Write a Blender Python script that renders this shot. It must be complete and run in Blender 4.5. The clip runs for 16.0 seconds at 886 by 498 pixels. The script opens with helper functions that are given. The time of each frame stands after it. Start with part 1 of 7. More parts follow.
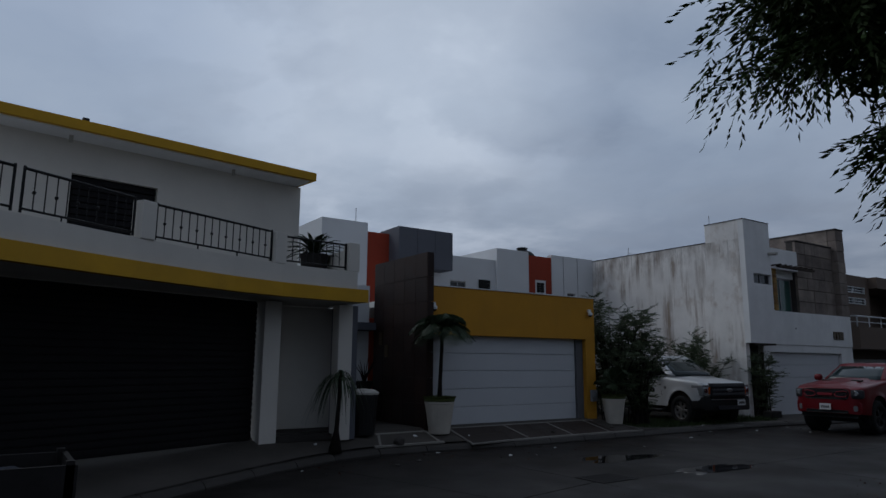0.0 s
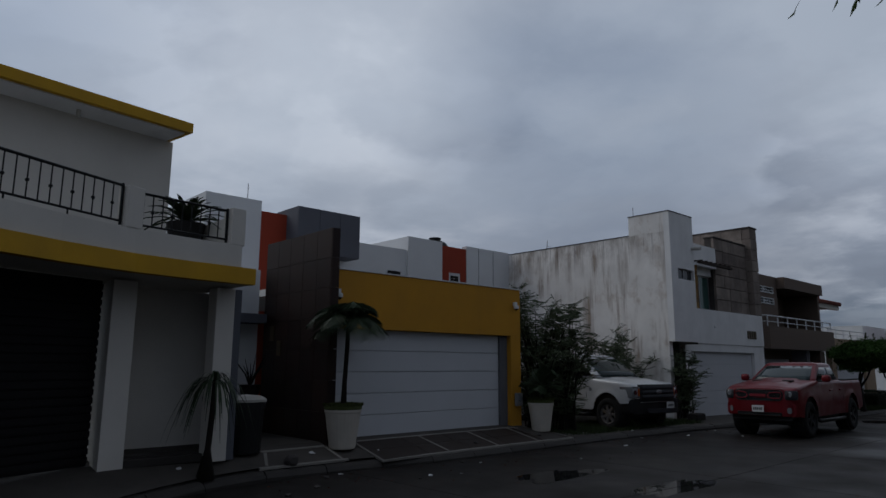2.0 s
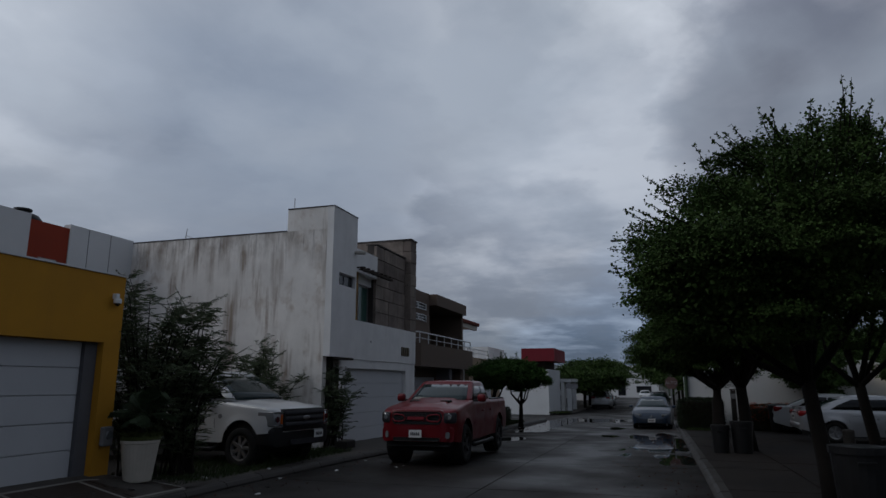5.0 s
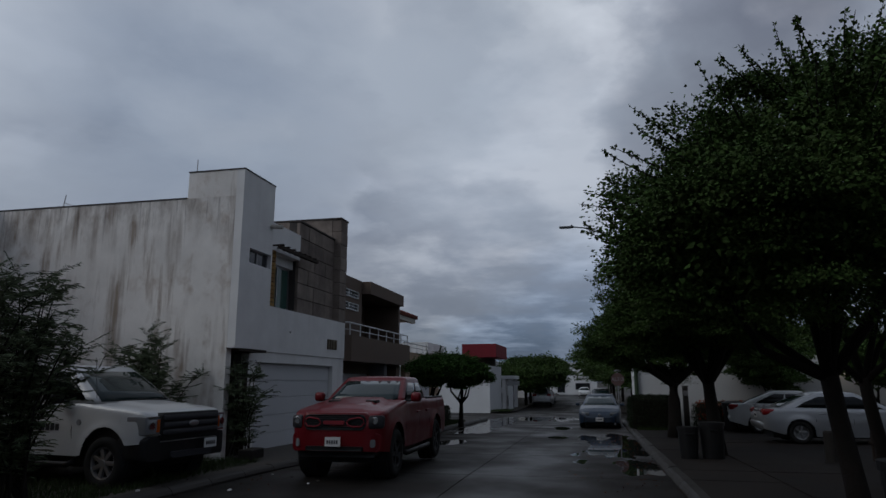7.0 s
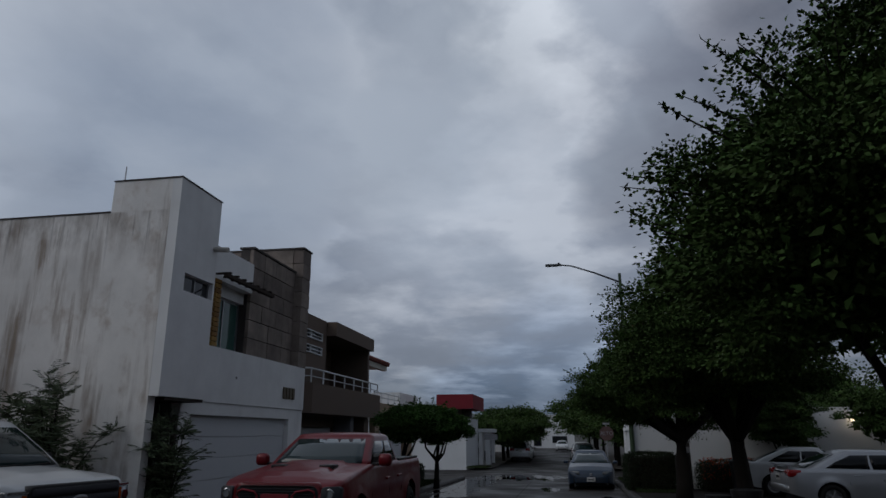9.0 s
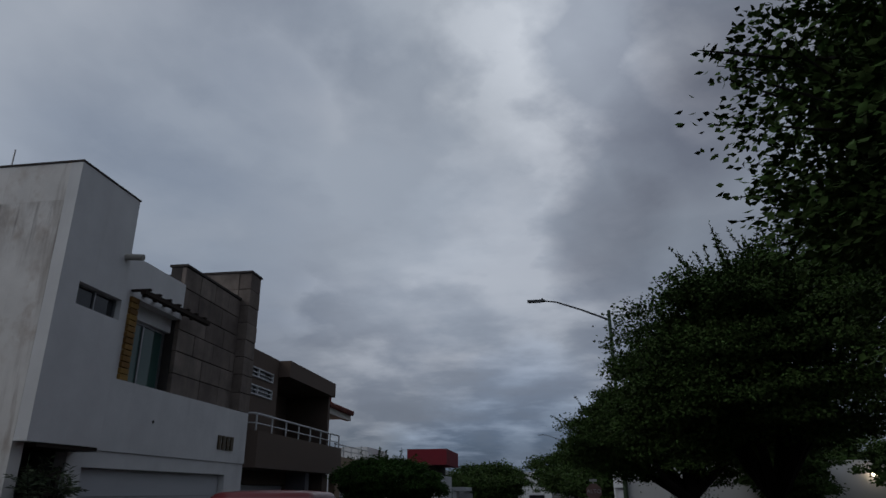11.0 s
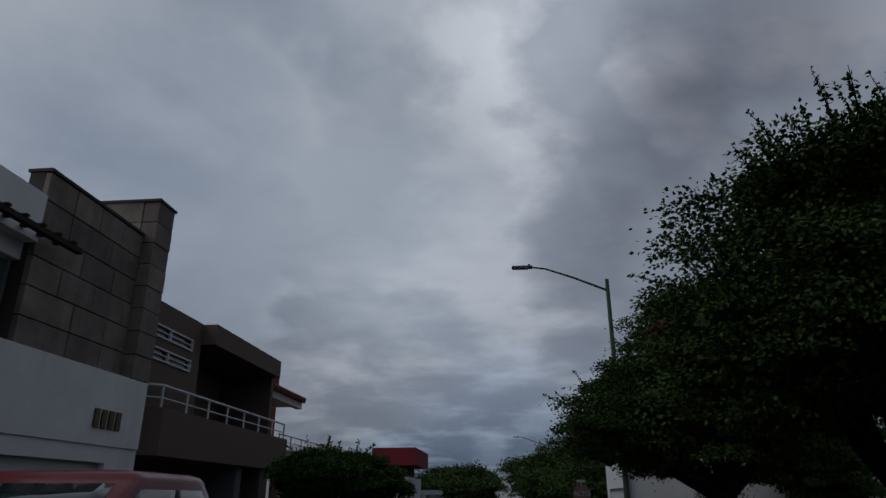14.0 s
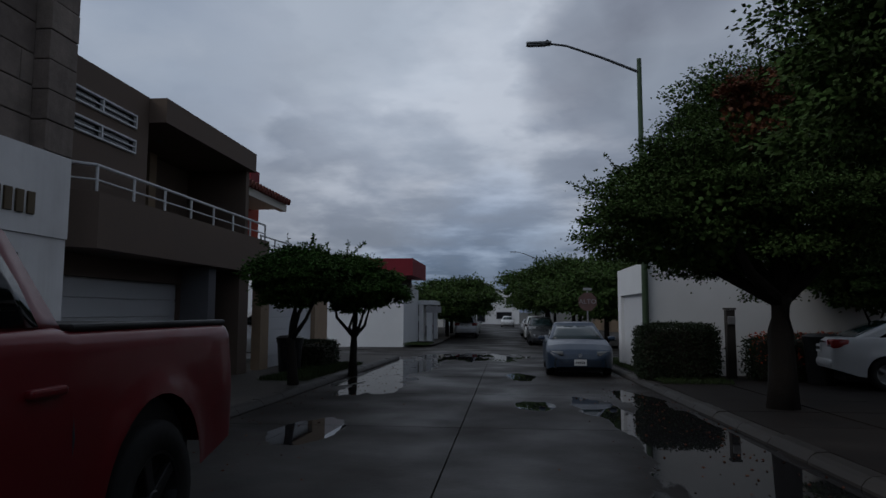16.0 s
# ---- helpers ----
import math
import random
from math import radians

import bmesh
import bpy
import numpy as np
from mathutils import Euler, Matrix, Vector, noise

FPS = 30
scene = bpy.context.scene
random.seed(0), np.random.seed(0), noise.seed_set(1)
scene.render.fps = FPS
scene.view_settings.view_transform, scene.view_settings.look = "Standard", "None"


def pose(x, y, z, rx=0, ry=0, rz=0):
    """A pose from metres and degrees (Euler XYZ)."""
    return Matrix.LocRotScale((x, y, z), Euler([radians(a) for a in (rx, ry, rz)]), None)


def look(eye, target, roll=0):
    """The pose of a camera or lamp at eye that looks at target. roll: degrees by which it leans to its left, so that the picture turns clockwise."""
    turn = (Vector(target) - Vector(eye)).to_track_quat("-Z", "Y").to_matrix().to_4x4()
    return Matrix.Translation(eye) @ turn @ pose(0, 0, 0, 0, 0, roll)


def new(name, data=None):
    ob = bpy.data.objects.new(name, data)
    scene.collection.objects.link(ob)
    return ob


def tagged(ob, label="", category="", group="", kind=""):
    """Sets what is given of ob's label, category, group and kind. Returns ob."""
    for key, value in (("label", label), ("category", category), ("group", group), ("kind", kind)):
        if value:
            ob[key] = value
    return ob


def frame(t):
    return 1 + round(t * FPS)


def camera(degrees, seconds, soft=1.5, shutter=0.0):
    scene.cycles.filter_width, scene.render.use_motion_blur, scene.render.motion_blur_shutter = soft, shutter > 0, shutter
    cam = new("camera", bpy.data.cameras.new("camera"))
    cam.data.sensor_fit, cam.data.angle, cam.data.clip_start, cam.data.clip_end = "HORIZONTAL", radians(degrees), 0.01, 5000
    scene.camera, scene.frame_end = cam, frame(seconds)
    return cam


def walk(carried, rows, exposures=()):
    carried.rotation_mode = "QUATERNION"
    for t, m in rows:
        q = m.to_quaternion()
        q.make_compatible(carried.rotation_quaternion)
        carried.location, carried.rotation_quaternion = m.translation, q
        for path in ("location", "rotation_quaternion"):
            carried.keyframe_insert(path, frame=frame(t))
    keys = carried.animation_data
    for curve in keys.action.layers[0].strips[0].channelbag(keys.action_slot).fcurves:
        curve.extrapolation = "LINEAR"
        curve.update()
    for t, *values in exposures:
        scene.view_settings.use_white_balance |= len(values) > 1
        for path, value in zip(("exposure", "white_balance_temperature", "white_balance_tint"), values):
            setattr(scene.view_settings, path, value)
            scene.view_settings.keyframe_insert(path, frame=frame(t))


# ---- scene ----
cam = camera(67.9, 16.0)
PATH = [
    (0, (-1.733, -1.214, 1.793), (-0.634, 0.422, 2.132), 0.4),
    (0.5, (-1.409, -0.671, 1.781), (-0.255, 0.926, 2.126), 0.4),
    (1, (-1.142, -0.137, 1.768), (0.061, 1.421, 2.12), 0.4),
    (1.5, (-0.808, 0.413, 1.735), (0.468, 1.912, 2.09), 0.4),
    (2, (-0.44, 0.922, 1.751), (0.892, 2.374, 2.096), 0.3),
    (2.5, (-0.033, 1.39, 1.763), (1.42, 2.72, 2.11), 0.3),
    (3, (0.44, 1.855, 1.762), (2.027, 3.018, 2.117), 0.2),
    (3.5, (1.017, 2.207, 1.789), (2.694, 3.236, 2.15), 0.2),
    (4, (1.623, 2.463, 1.797), (3.411, 3.276, 2.17), 0.0),
    (4.5, (2.218, 2.704, 1.786), (4.057, 3.386, 2.174), -0.0),
    (7, (5.481, 3.486, 1.748), (7.394, 3.916, 2.142), -0.1),
    (7.5, (6.128, 3.637, 1.805), (8.048, 4.047, 2.188), -0.1),
    (8, (6.779, 3.808, 1.85), (8.693, 4.2, 2.276), -0.1),
    (8.5, (7.428, 3.964, 1.833), (9.333, 4.329, 2.318), -0.1),
    (9, (8.052, 4.147, 1.837), (9.946, 4.491, 2.377), -0.1),
    (9.5, (8.706, 4.236, 1.834), (10.591, 4.557, 2.42), -0.2),
    (12, (12.075, 4.711, 1.801), (13.918, 4.938, 2.544), -0.3),
    (12.5, (12.745, 4.78, 1.788), (14.585, 4.993, 2.543), -0.2),
    (13, (13.446, 4.837, 1.757), (15.291, 5.035, 2.504), -0.2),
    (13.5, (14.157, 4.893, 1.719), (16.007, 5.095, 2.45), -0.1),
    (14, (14.85, 4.916, 1.657), (16.711, 5.101, 2.367), -0.1),
    (14.5, (15.533, 4.967, 1.574), (17.422, 5.161, 2.202), 0.1),
    (15, (16.291, 5.029, 1.504), (18.229, 5.226, 1.955), 0.1),
    (15.5, (16.995, 5.147, 1.467), (18.963, 5.342, 1.767), 0.1),
    (16, (17.714, 5.302, 1.456), (19.696, 5.489, 1.645), 0.1),
]
walk(cam, [(t, look(eye, target, roll)) for t, eye, target, roll in PATH], [(0.0, 0.0, 6150, 9), (1.0, 0.0, 6300, 10), (3.0, -0.05, 6500, 10), (9.0, -0.05, 6500, 10), (12.0, -0.3, 6550, 10), (14.0, -0.3, 6550, 10), (15.0, -0.15, 6500, 10), (16.0, 0.05, 6500, 10)])

# ---- world and light ----
def gz(x):
    """Height of the carriageway: level at first, then falling gently along the street."""
    return -0.0145 * min(max(0.0, x - 17.0), 43.0)


world = bpy.data.worlds.new("overcast_sky")
scene.world = world
world.use_nodes = True
SUN_EL, SUN_AZ = 39.6, 150.0
wt = world.node_tree
wt.nodes.clear()


def wnode(kind, **props):
    n = wt.nodes.new(kind)
    for k, v in props.items():
        if k == "inputs":
            for i, val in v.items():
                n.inputs[i].default_value = val
        elif k == "sky_type":
            n.sky_type = v
        elif k == "operation":
            n.operation = v
        elif k == "blend_type":
            n.blend_type = v
        elif k == "data_type":
            n.data_type = v
    return n


def wmath(op, a, b=None):
    n = wnode("ShaderNodeMath", operation=op)
    for i, v in enumerate((a, b)):
        if v is None:
            continue
        if isinstance(v, (int, float)):
            n.inputs[i].default_value = v
        else:
            wt.links.new(v, n.inputs[i])
    return n.outputs[0]


def wramp(fac, stops):
    n = wt.nodes.new("ShaderNodeValToRGB")
    while len(n.color_ramp.elements) < len(stops):
        n.color_ramp.elements.new(0.5)
    for e, (p, c) in zip(n.color_ramp.elements, stops):
        e.position = p
        e.color = (*c, 1) if len(c) == 3 else c
    wt.links.new(fac, n.inputs[0])
    return n.outputs[0]


def wmix(fac, a, b, blend="MIX"):
    n = wnode("ShaderNodeMix", data_type="RGBA", blend_type=blend)
    if isinstance(fac, (int, float)):
        n.inputs[0].default_value = fac
    else:
        wt.links.new(fac, n.inputs[0])
    for i, v in ((6, a), (7, b)):
        if isinstance(v, tuple):
            n.inputs[i].default_value = (*v, 1)
        else:
            wt.links.new(v, n.inputs[i])
    return n.outputs[2]


wtc = wnode("ShaderNodeTexCoord")
wsep = wnode("ShaderNodeSeparateXYZ")
wt.links.new(wtc.outputs["Generated"], wsep.inputs[0])
dx, dy, dz = wsep.outputs
up = wmath("MAXIMUM", dz, 0.0)
den = wmath("ADD", up, 0.30)
wcomb = wnode("ShaderNodeCombineXYZ")
wt.links.new(wmath("DIVIDE", dx, den), wcomb.inputs[0])
wt.links.new(wmath("DIVIDE", dy, den), wcomb.inputs[1])


def wnoise(scale, detail, rough, distort, shift):
    m = wnode("ShaderNodeMapping")
    m.inputs["Location"].default_value = shift
    m.inputs["Scale"].default_value = (1.0, 0.9, 1.0)
    m.inputs["Rotation"].default_value = (0, 0, 0.5)
    wt.links.new(wcomb.outputs[0], m.inputs[0])
    n = wnode("ShaderNodeTexNoise")
    n.inputs["Scale"].default_value = scale
    n.inputs["Detail"].default_value = detail
    n.inputs["Roughness"].default_value = rough
    n.inputs["Distortion"].default_value = distort
    wt.links.new(m.outputs[0], n.inputs["Vector"])
    return n.outputs[0]


def wscale(v, k, lo=None, hi=None):
    v = wmath("MULTIPLY", v, k)
    if lo is not None:
        v = wmath("MINIMUM", wmath("MAXIMUM", v, lo), hi)
    return v


big = wnoise(0.75, 5.0, 0.5, 0.3, (3.1, 1.2, 0.0))
mid = wnoise(1.55, 8.0, 0.52, 0.15, (0.4, 5.2, 0.0))
mid2 = wnoise(1.55, 8.0, 0.52, 0.15, (0.30, 5.30, 0.0))
# veil of grey-blue cloud: darkest low down, brightest in the north, darkened overhead and southward
veil = wramp(dz, [(0.0, (0.05, 0.07, 0.11)), (0.07, (0.075, 0.105, 0.155)), (0.16, (0.19, 0.23, 0.31)), (0.32, (0.32, 0.375, 0.465)), (0.6, (0.31, 0.365, 0.455)), (1.0, (0.20, 0.24, 0.31))])
north = wscale(wmath("ADD", dy, 0.25), 1.1, 0.0, 1.0)
# south, mostly out of view, is darkened to cut light on the fronts
south = wscale(wmath("ADD", wmath("MULTIPLY", dy, -1.0), -0.02), 1.5, 0.0, 1.0)
bank = wramp(mid, [(0.43, (0, 0, 0)), (0.57, (1, 1, 1))])
lit = wscale(wmath("ADD", wmath("SUBTRACT", mid, mid2), 0.035), 11.0, 0.0, 1.0)
cloud = wmix(lit, (0.145, 0.17, 0.235), (0.465, 0.505, 0.585))
dark = wramp(big, [(0.42, (0, 0, 0)), (0.66, (1, 1, 1))])
east = wscale(wmath("SUBTRACT", dx, 0.15), 1.4, 0.0, 1.0)
band_low = wramp(dz, [(0.0, (0.1, 0.1, 0.1)), (0.06, (0.25, 0.25, 0.25)), (0.15, (0.75, 0.75, 0.75)), (0.5, (0.85, 0.85, 0.85)), (0.9, (0.5, 0.5, 0.5))])
c1 = wmix(wmath("MULTIPLY", wmath("MULTIPLY", bank, band_low), 0.72), veil, cloud)
# thin layered bars of cloud low over the far end of the street
den2 = wmath("ADD", up, 0.09)
wcomb2 = wnode("ShaderNodeCombineXYZ")
wt.links.new(wmath("DIVIDE", dx, den2), wcomb2.inputs[0])
wt.links.new(wmath("DIVIDE", dy, den2), wcomb2.inputs[1])
bars = wnode("ShaderNodeTexNoise")
bars.inputs["Scale"].default_value, bars.inputs["Detail"].default_value, bars.inputs["Roughness"].default_value = 1.5, 8.0, 0.55
wt.links.new(wcomb2.outputs[0], bars.inputs["Vector"])
low = wramp(dz, [(0.0, (0, 0, 0)), (0.07, (0.5, 0.5, 0.5)), (0.18, (1, 1, 1)), (0.45, (0, 0, 0))])
pale = wramp(bars.outputs[0], [(0.50, (0, 0, 0)), (0.66, (1, 1, 1))])
grey = wramp(bars.outputs[0], [(0.36, (1, 1, 1)), (0.50, (0, 0, 0))])
c1 = wmix(wmath("MULTIPLY", wmath("MULTIPLY", pale, low), 0.6), c1, (0.44, 0.475, 0.555))
c1 = wmix(wmath("MULTIPLY", wmath("MULTIPLY", grey, low), 0.5), c1, (0.15, 0.18, 0.245))
c2 = wmix(wmath("MULTIPLY", wmath("MULTIPLY", dark, east), 0.55), c1, (0.155, 0.175, 0.225))
c3a = wmix(wmath("MULTIPLY", wmath("MULTIPLY", north, wscale(up, 2.2, 0.0, 1.0)), 0.5), c2, (0.54, 0.60, 0.71))
c3 = wmix(wscale(south, 0.72, 0.0, 0.72), c3a, (0.115, 0.135, 0.18))


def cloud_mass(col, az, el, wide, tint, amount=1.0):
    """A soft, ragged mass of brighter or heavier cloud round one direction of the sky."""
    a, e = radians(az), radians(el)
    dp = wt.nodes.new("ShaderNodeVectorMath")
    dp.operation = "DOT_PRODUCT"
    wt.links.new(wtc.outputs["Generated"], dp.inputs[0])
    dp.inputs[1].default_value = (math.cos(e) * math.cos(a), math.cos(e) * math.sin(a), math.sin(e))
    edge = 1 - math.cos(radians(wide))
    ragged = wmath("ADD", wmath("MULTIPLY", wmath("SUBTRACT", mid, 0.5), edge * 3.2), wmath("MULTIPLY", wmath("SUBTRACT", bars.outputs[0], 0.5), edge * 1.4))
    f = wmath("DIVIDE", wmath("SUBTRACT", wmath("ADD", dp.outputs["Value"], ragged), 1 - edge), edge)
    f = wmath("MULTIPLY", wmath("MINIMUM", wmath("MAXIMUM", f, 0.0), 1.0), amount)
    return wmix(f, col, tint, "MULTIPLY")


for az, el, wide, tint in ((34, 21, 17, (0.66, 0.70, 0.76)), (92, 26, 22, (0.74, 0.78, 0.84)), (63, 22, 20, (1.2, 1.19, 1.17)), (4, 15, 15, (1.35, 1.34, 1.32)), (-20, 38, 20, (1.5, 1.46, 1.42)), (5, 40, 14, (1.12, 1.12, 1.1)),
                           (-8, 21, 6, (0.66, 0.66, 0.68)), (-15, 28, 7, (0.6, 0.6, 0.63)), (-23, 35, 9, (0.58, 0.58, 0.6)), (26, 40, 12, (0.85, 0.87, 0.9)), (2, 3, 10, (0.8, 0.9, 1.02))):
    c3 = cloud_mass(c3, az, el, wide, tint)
wsky = wnode("ShaderNodeTexSky", sky_type="NISHITA")
wsky.sun_disc = False
wsky.sun_elevation = radians(SUN_EL)
wsky.sun_rotation = radians(SUN_AZ)
c3 = wmix(1.0, c3, (1.0, 0.99, 0.965), "MULTIPLY")
skyc = wmix(1.0, wsky.outputs[0], (0.07, 0.07, 0.07), "MULTIPLY")
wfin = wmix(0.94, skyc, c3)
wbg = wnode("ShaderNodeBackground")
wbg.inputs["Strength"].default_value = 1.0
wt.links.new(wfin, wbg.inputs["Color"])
wout = wnode("ShaderNodeOutputWorld")
wt.links.new(wbg.outputs[0], wout.inputs[0])

sun_data = bpy.data.lights.new("sun", "SUN")
sun_data.energy, sun_data.angle, sun_data.color = 0.5, radians(35), (1.0, 0.97, 0.93)
sun = new("sun", sun_data)
sun.matrix_basis = look((0, 0, 40), (24, -42, 0))


# ---- materials ----
def mat(name, base, rough=0.7, metal=0.0, var=0.25, scale=3.0, fine=60.0, bump=0.15, dist=0.004, tint=None, streak=0.0, stains=None,
        stain_amount=0.5, stain_scale=(2.6, 2.6, 0.16), stain_edge=(0.5, 0.7), coat=0.0, spec=0.25, rand=0.0, island=0.0):
    """A painted, mineral, metal or plant surface with variation at two scales."""
    m = bpy.data.materials.new(name)
    m.use_nodes = True
    nt = m.node_tree
    b = nt.nodes["Principled BSDF"]
    ln = nt.links.new
    tc = nt.nodes.new("ShaderNodeTexCoord")

    def noise_at(sc, det, st=(1, 1, 1)):
        mp = nt.nodes.new("ShaderNodeMapping")
        mp.inputs["Scale"].default_value = st
        ln(tc.outputs["Object"], mp.inputs[0])
        n = nt.nodes.new("ShaderNodeTexNoise")
        n.inputs["Scale"].default_value = sc
        n.inputs["Detail"].default_value = det
        n.inputs["Roughness"].default_value = 0.6
        ln(mp.outputs[0], n.inputs["Vector"])
        return n.outputs[0]

    def mix(f, a, c, blend="MIX"):
        n = nt.nodes.new("ShaderNodeMix")
        n.data_type, n.blend_type = "RGBA", blend
        if isinstance(f, (int, float)):
            n.inputs[0].default_value = f
        else:
            ln(f, n.inputs[0])
        for i, v in ((6, a), (7, c)):
            if isinstance(v, tuple):
                n.inputs[i].default_value = (*v, 1)
            else:
                ln(v, n.inputs[i])
        return n.outputs[2]

    def ramp(f, p0, p1, c0=0.0, c1=1.0):
        n = nt.nodes.new("ShaderNodeMapRange")
        n.inputs[1].default_value, n.inputs[2].default_value = p0, p1
        n.inputs[3].default_value, n.inputs[4].default_value = c0, c1
        ln(f, n.inputs[0])
        return n.outputs[0]

    coarse, grain = noise_at(scale, 5.0), noise_at(fine, 3.0)
    dk = tuple(c * (1 - var) for c in base)
    lt = tuple(min(1.0, c * (1 + var * 0.6)) for c in (tint or base))
    col = mix(ramp(coarse, 0.3, 0.7), dk, lt)
    col = mix(ramp(grain, 0.35, 0.65, 0.0, 0.35 * var + 0.05), col, tuple(c * 0.6 for c in base))
    if stains:
        run = noise_at(1.0, 7.0, stain_scale)
        patch = noise_at(0.5, 5.0)
        f = nt.nodes.new("ShaderNodeMath")
        f.operation = "MULTIPLY"
        ln(ramp(run, *stain_edge), f.inputs[0])
        ln(ramp(patch, 0.42, 0.62, 0.15, 1.0), f.inputs[1])
        g = nt.nodes.new("ShaderNodeMath")
        g.operation = "MULTIPLY"
        ln(f.outputs[0], g.inputs[0])
        g.inputs[1].default_value = stain_amount
        col = mix(g.outputs[0], col, stains)
    if rand or island:
        info = nt.nodes.new("ShaderNodeObjectInfo" if rand else "ShaderNodeNewGeometry")
        src = info.outputs["Random"] if rand else info.outputs["Random Per Island"]
        amount = rand or island
        hsv = nt.nodes.new("ShaderNodeHueSaturation")
        ln(ramp(src, 0, 1, 1 - amount, 1 + amount), hsv.inputs["Value"])
        ln(ramp(src, 0, 1, 0.5 - amount * 0.03, 0.5 + amount * 0.03), hsv.inputs["Hue"])
        ln(col, hsv.inputs["Color"])
        col = hsv.outputs[0]
    ln(col, b.inputs["Base Color"])
    ln(ramp(coarse, 0.3, 0.7, max(0.02, rough - 0.08), min(1.0, rough + 0.08)), b.inputs["Roughness"])
    b.inputs["Metallic"].default_value = metal
    b.inputs["Specular IOR Level"].default_value = spec
    if coat:
        b.inputs["Coat Weight"].default_value = coat
        b.inputs["Coat Roughness"].default_value = 0.06
    if bump:
        bp = nt.nodes.new("ShaderNodeBump")
        bp.inputs["Strength"].default_value = bump
        bp.inputs["Distance"].default_value = dist
        ln(grain, bp.inputs["Height"])
        ln(bp.outputs[0], b.inputs["Normal"])
    return m


def glass_mat(name, tint, rough=0.02):
    m = bpy.data.materials.new(name)
    m.use_nodes = True
    b = m.node_tree.nodes["Principled BSDF"]
    b.inputs["Base Color"].default_value = (*tint, 1)
    b.inputs["Roughness"].default_value = rough
    b.inputs["Specular IOR Level"].default_value = 0.6
    b.inputs["IOR"].default_value = 1.5
    return m


def glow_mat(name, col, power):
    m = bpy.data.materials.new(name)
    m.use_nodes = True
    b = m.node_tree.nodes["Principled BSDF"]
    b.inputs["Base Color"].default_value = (0.8, 0.8, 0.8, 1)
    b.inputs["Emission Color"].default_value = (*col, 1)
    b.inputs["Emission Strength"].default_value = power
    return m


def wet_road(name, base, puddles):
    """Worn concrete carriageway, damp all over, with standing water in shallow hollows round the given places."""
    m = mat(name, base, 0.42, var=0.6, scale=1.1, fine=22.0, bump=0.6, dist=0.007, spec=0.15)
    nt = m.node_tree
    ln = nt.links.new
    b = nt.nodes["Principled BSDF"]
    tc = nt.nodes.new("ShaderNodeTexCoord")
    wob = nt.nodes.new("ShaderNodeTexNoise")
    wob.inputs["Scale"].default_value, wob.inputs["Detail"].default_value = 1.1, 7.0
    mp = nt.nodes.new("ShaderNodeMapping")
    mp.inputs["Scale"].default_value = (0.5, 1.5, 1)
    ln(tc.outputs["Object"], mp.inputs[0])
    ln(mp.outputs[0], wob.inputs["Vector"])
    sep = nt.nodes.new("ShaderNodeSeparateXYZ")
    ln(tc.outputs["Object"], sep.inputs[0])

    def math_(op, a, c):
        n = nt.nodes.new("ShaderNodeMath")
        n.operation = op
        for i, v in enumerate((a, c)):
            if isinstance(v, (int, float)):
                n.inputs[i].default_value = v
            else:
                ln(v, n.inputs[i])
        return n.outputs[0]
    total = None
    for px, py, rx, ry in puddles:
        u = math_("DIVIDE", math_("SUBTRACT", sep.outputs[0], px), rx)
        v = math_("DIVIDE", math_("SUBTRACT", sep.outputs[1], py), ry)
        d = math_("SUBTRACT", 1.0, math_("ADD", math_("MULTIPLY", u, u), math_("MULTIPLY", v, v)))
        total = d if total is None else math_("MAXIMUM", total, d)
    level = math_("ADD", math_("MAXIMUM", total, -1.5), math_("MULTIPLY", math_("SUBTRACT", wob.outputs[0], 0.5), 5.5))
    mask = nt.nodes.new("ShaderNodeMapRange")
    mask.inputs[1].default_value, mask.inputs[2].default_value = 0.0, 0.12
    ln(level, mask.inputs[0])
    damp = nt.nodes.new("ShaderNodeMapRange")
    damp.inputs[1].default_value, damp.inputs[2].default_value = 0.35, 0.7
    damp.inputs[3].default_value, damp.inputs[4].default_value = 0.42, 0.78
    n2 = nt.nodes.new("ShaderNodeTexNoise")
    n2.inputs["Scale"].default_value, n2.inputs["Detail"].default_value = 0.5, 6.0
    ln(tc.outputs["Object"], n2.inputs["Vector"])
    ln(n2.outputs[0], damp.inputs[0])
    ro = nt.nodes.new("ShaderNodeMix")
    ln(mask.outputs[0], ro.inputs[0])
    ln(damp.outputs[0], ro.inputs[2])
    ro.inputs[3].default_value = 0.015
    ln(ro.outputs[0], b.inputs["Roughness"])
    bp = [n for n in nt.nodes if n.type == "BUMP"][0]
    ln(math_("MULTIPLY", math_("SUBTRACT", 1.0, mask.outputs[0]), 0.45), bp.inputs["Strength"])
    old = b.inputs["Base Color"].links[0].from_socket
    mx = nt.nodes.new("ShaderNodeMix")
    mx.data_type = "RGBA"
    ln(mask.outputs[0], mx.inputs[0])
    ln(old, mx.inputs[6])
    mx.inputs[7].default_value = (0.012, 0.012, 0.013, 1)
    ln(mx.outputs[2], b.inputs["Base Color"])
    return m


M_WHITE = mat("white_stucco", (0.74, 0.735, 0.73), 0.85, var=0.10, scale=1.2, fine=90, bump=0.25, stains=(0.36, 0.34, 0.31), stain_amount=0.25)
M_WHITE2 = mat("clean_white_paint", (0.66, 0.67, 0.68), 0.75, var=0.06, scale=0.8, fine=120, bump=0.12)
M_DIRTY = mat("rain_streaked_white_render", (0.80, 0.775, 0.745), 0.9, var=0.14, scale=0.9, fine=70, bump=0.3, stains=(0.17, 0.115, 0.08), stain_amount=0.75, stain_scale=(2.0, 2.0, 0.17), stain_edge=(0.53, 0.66))

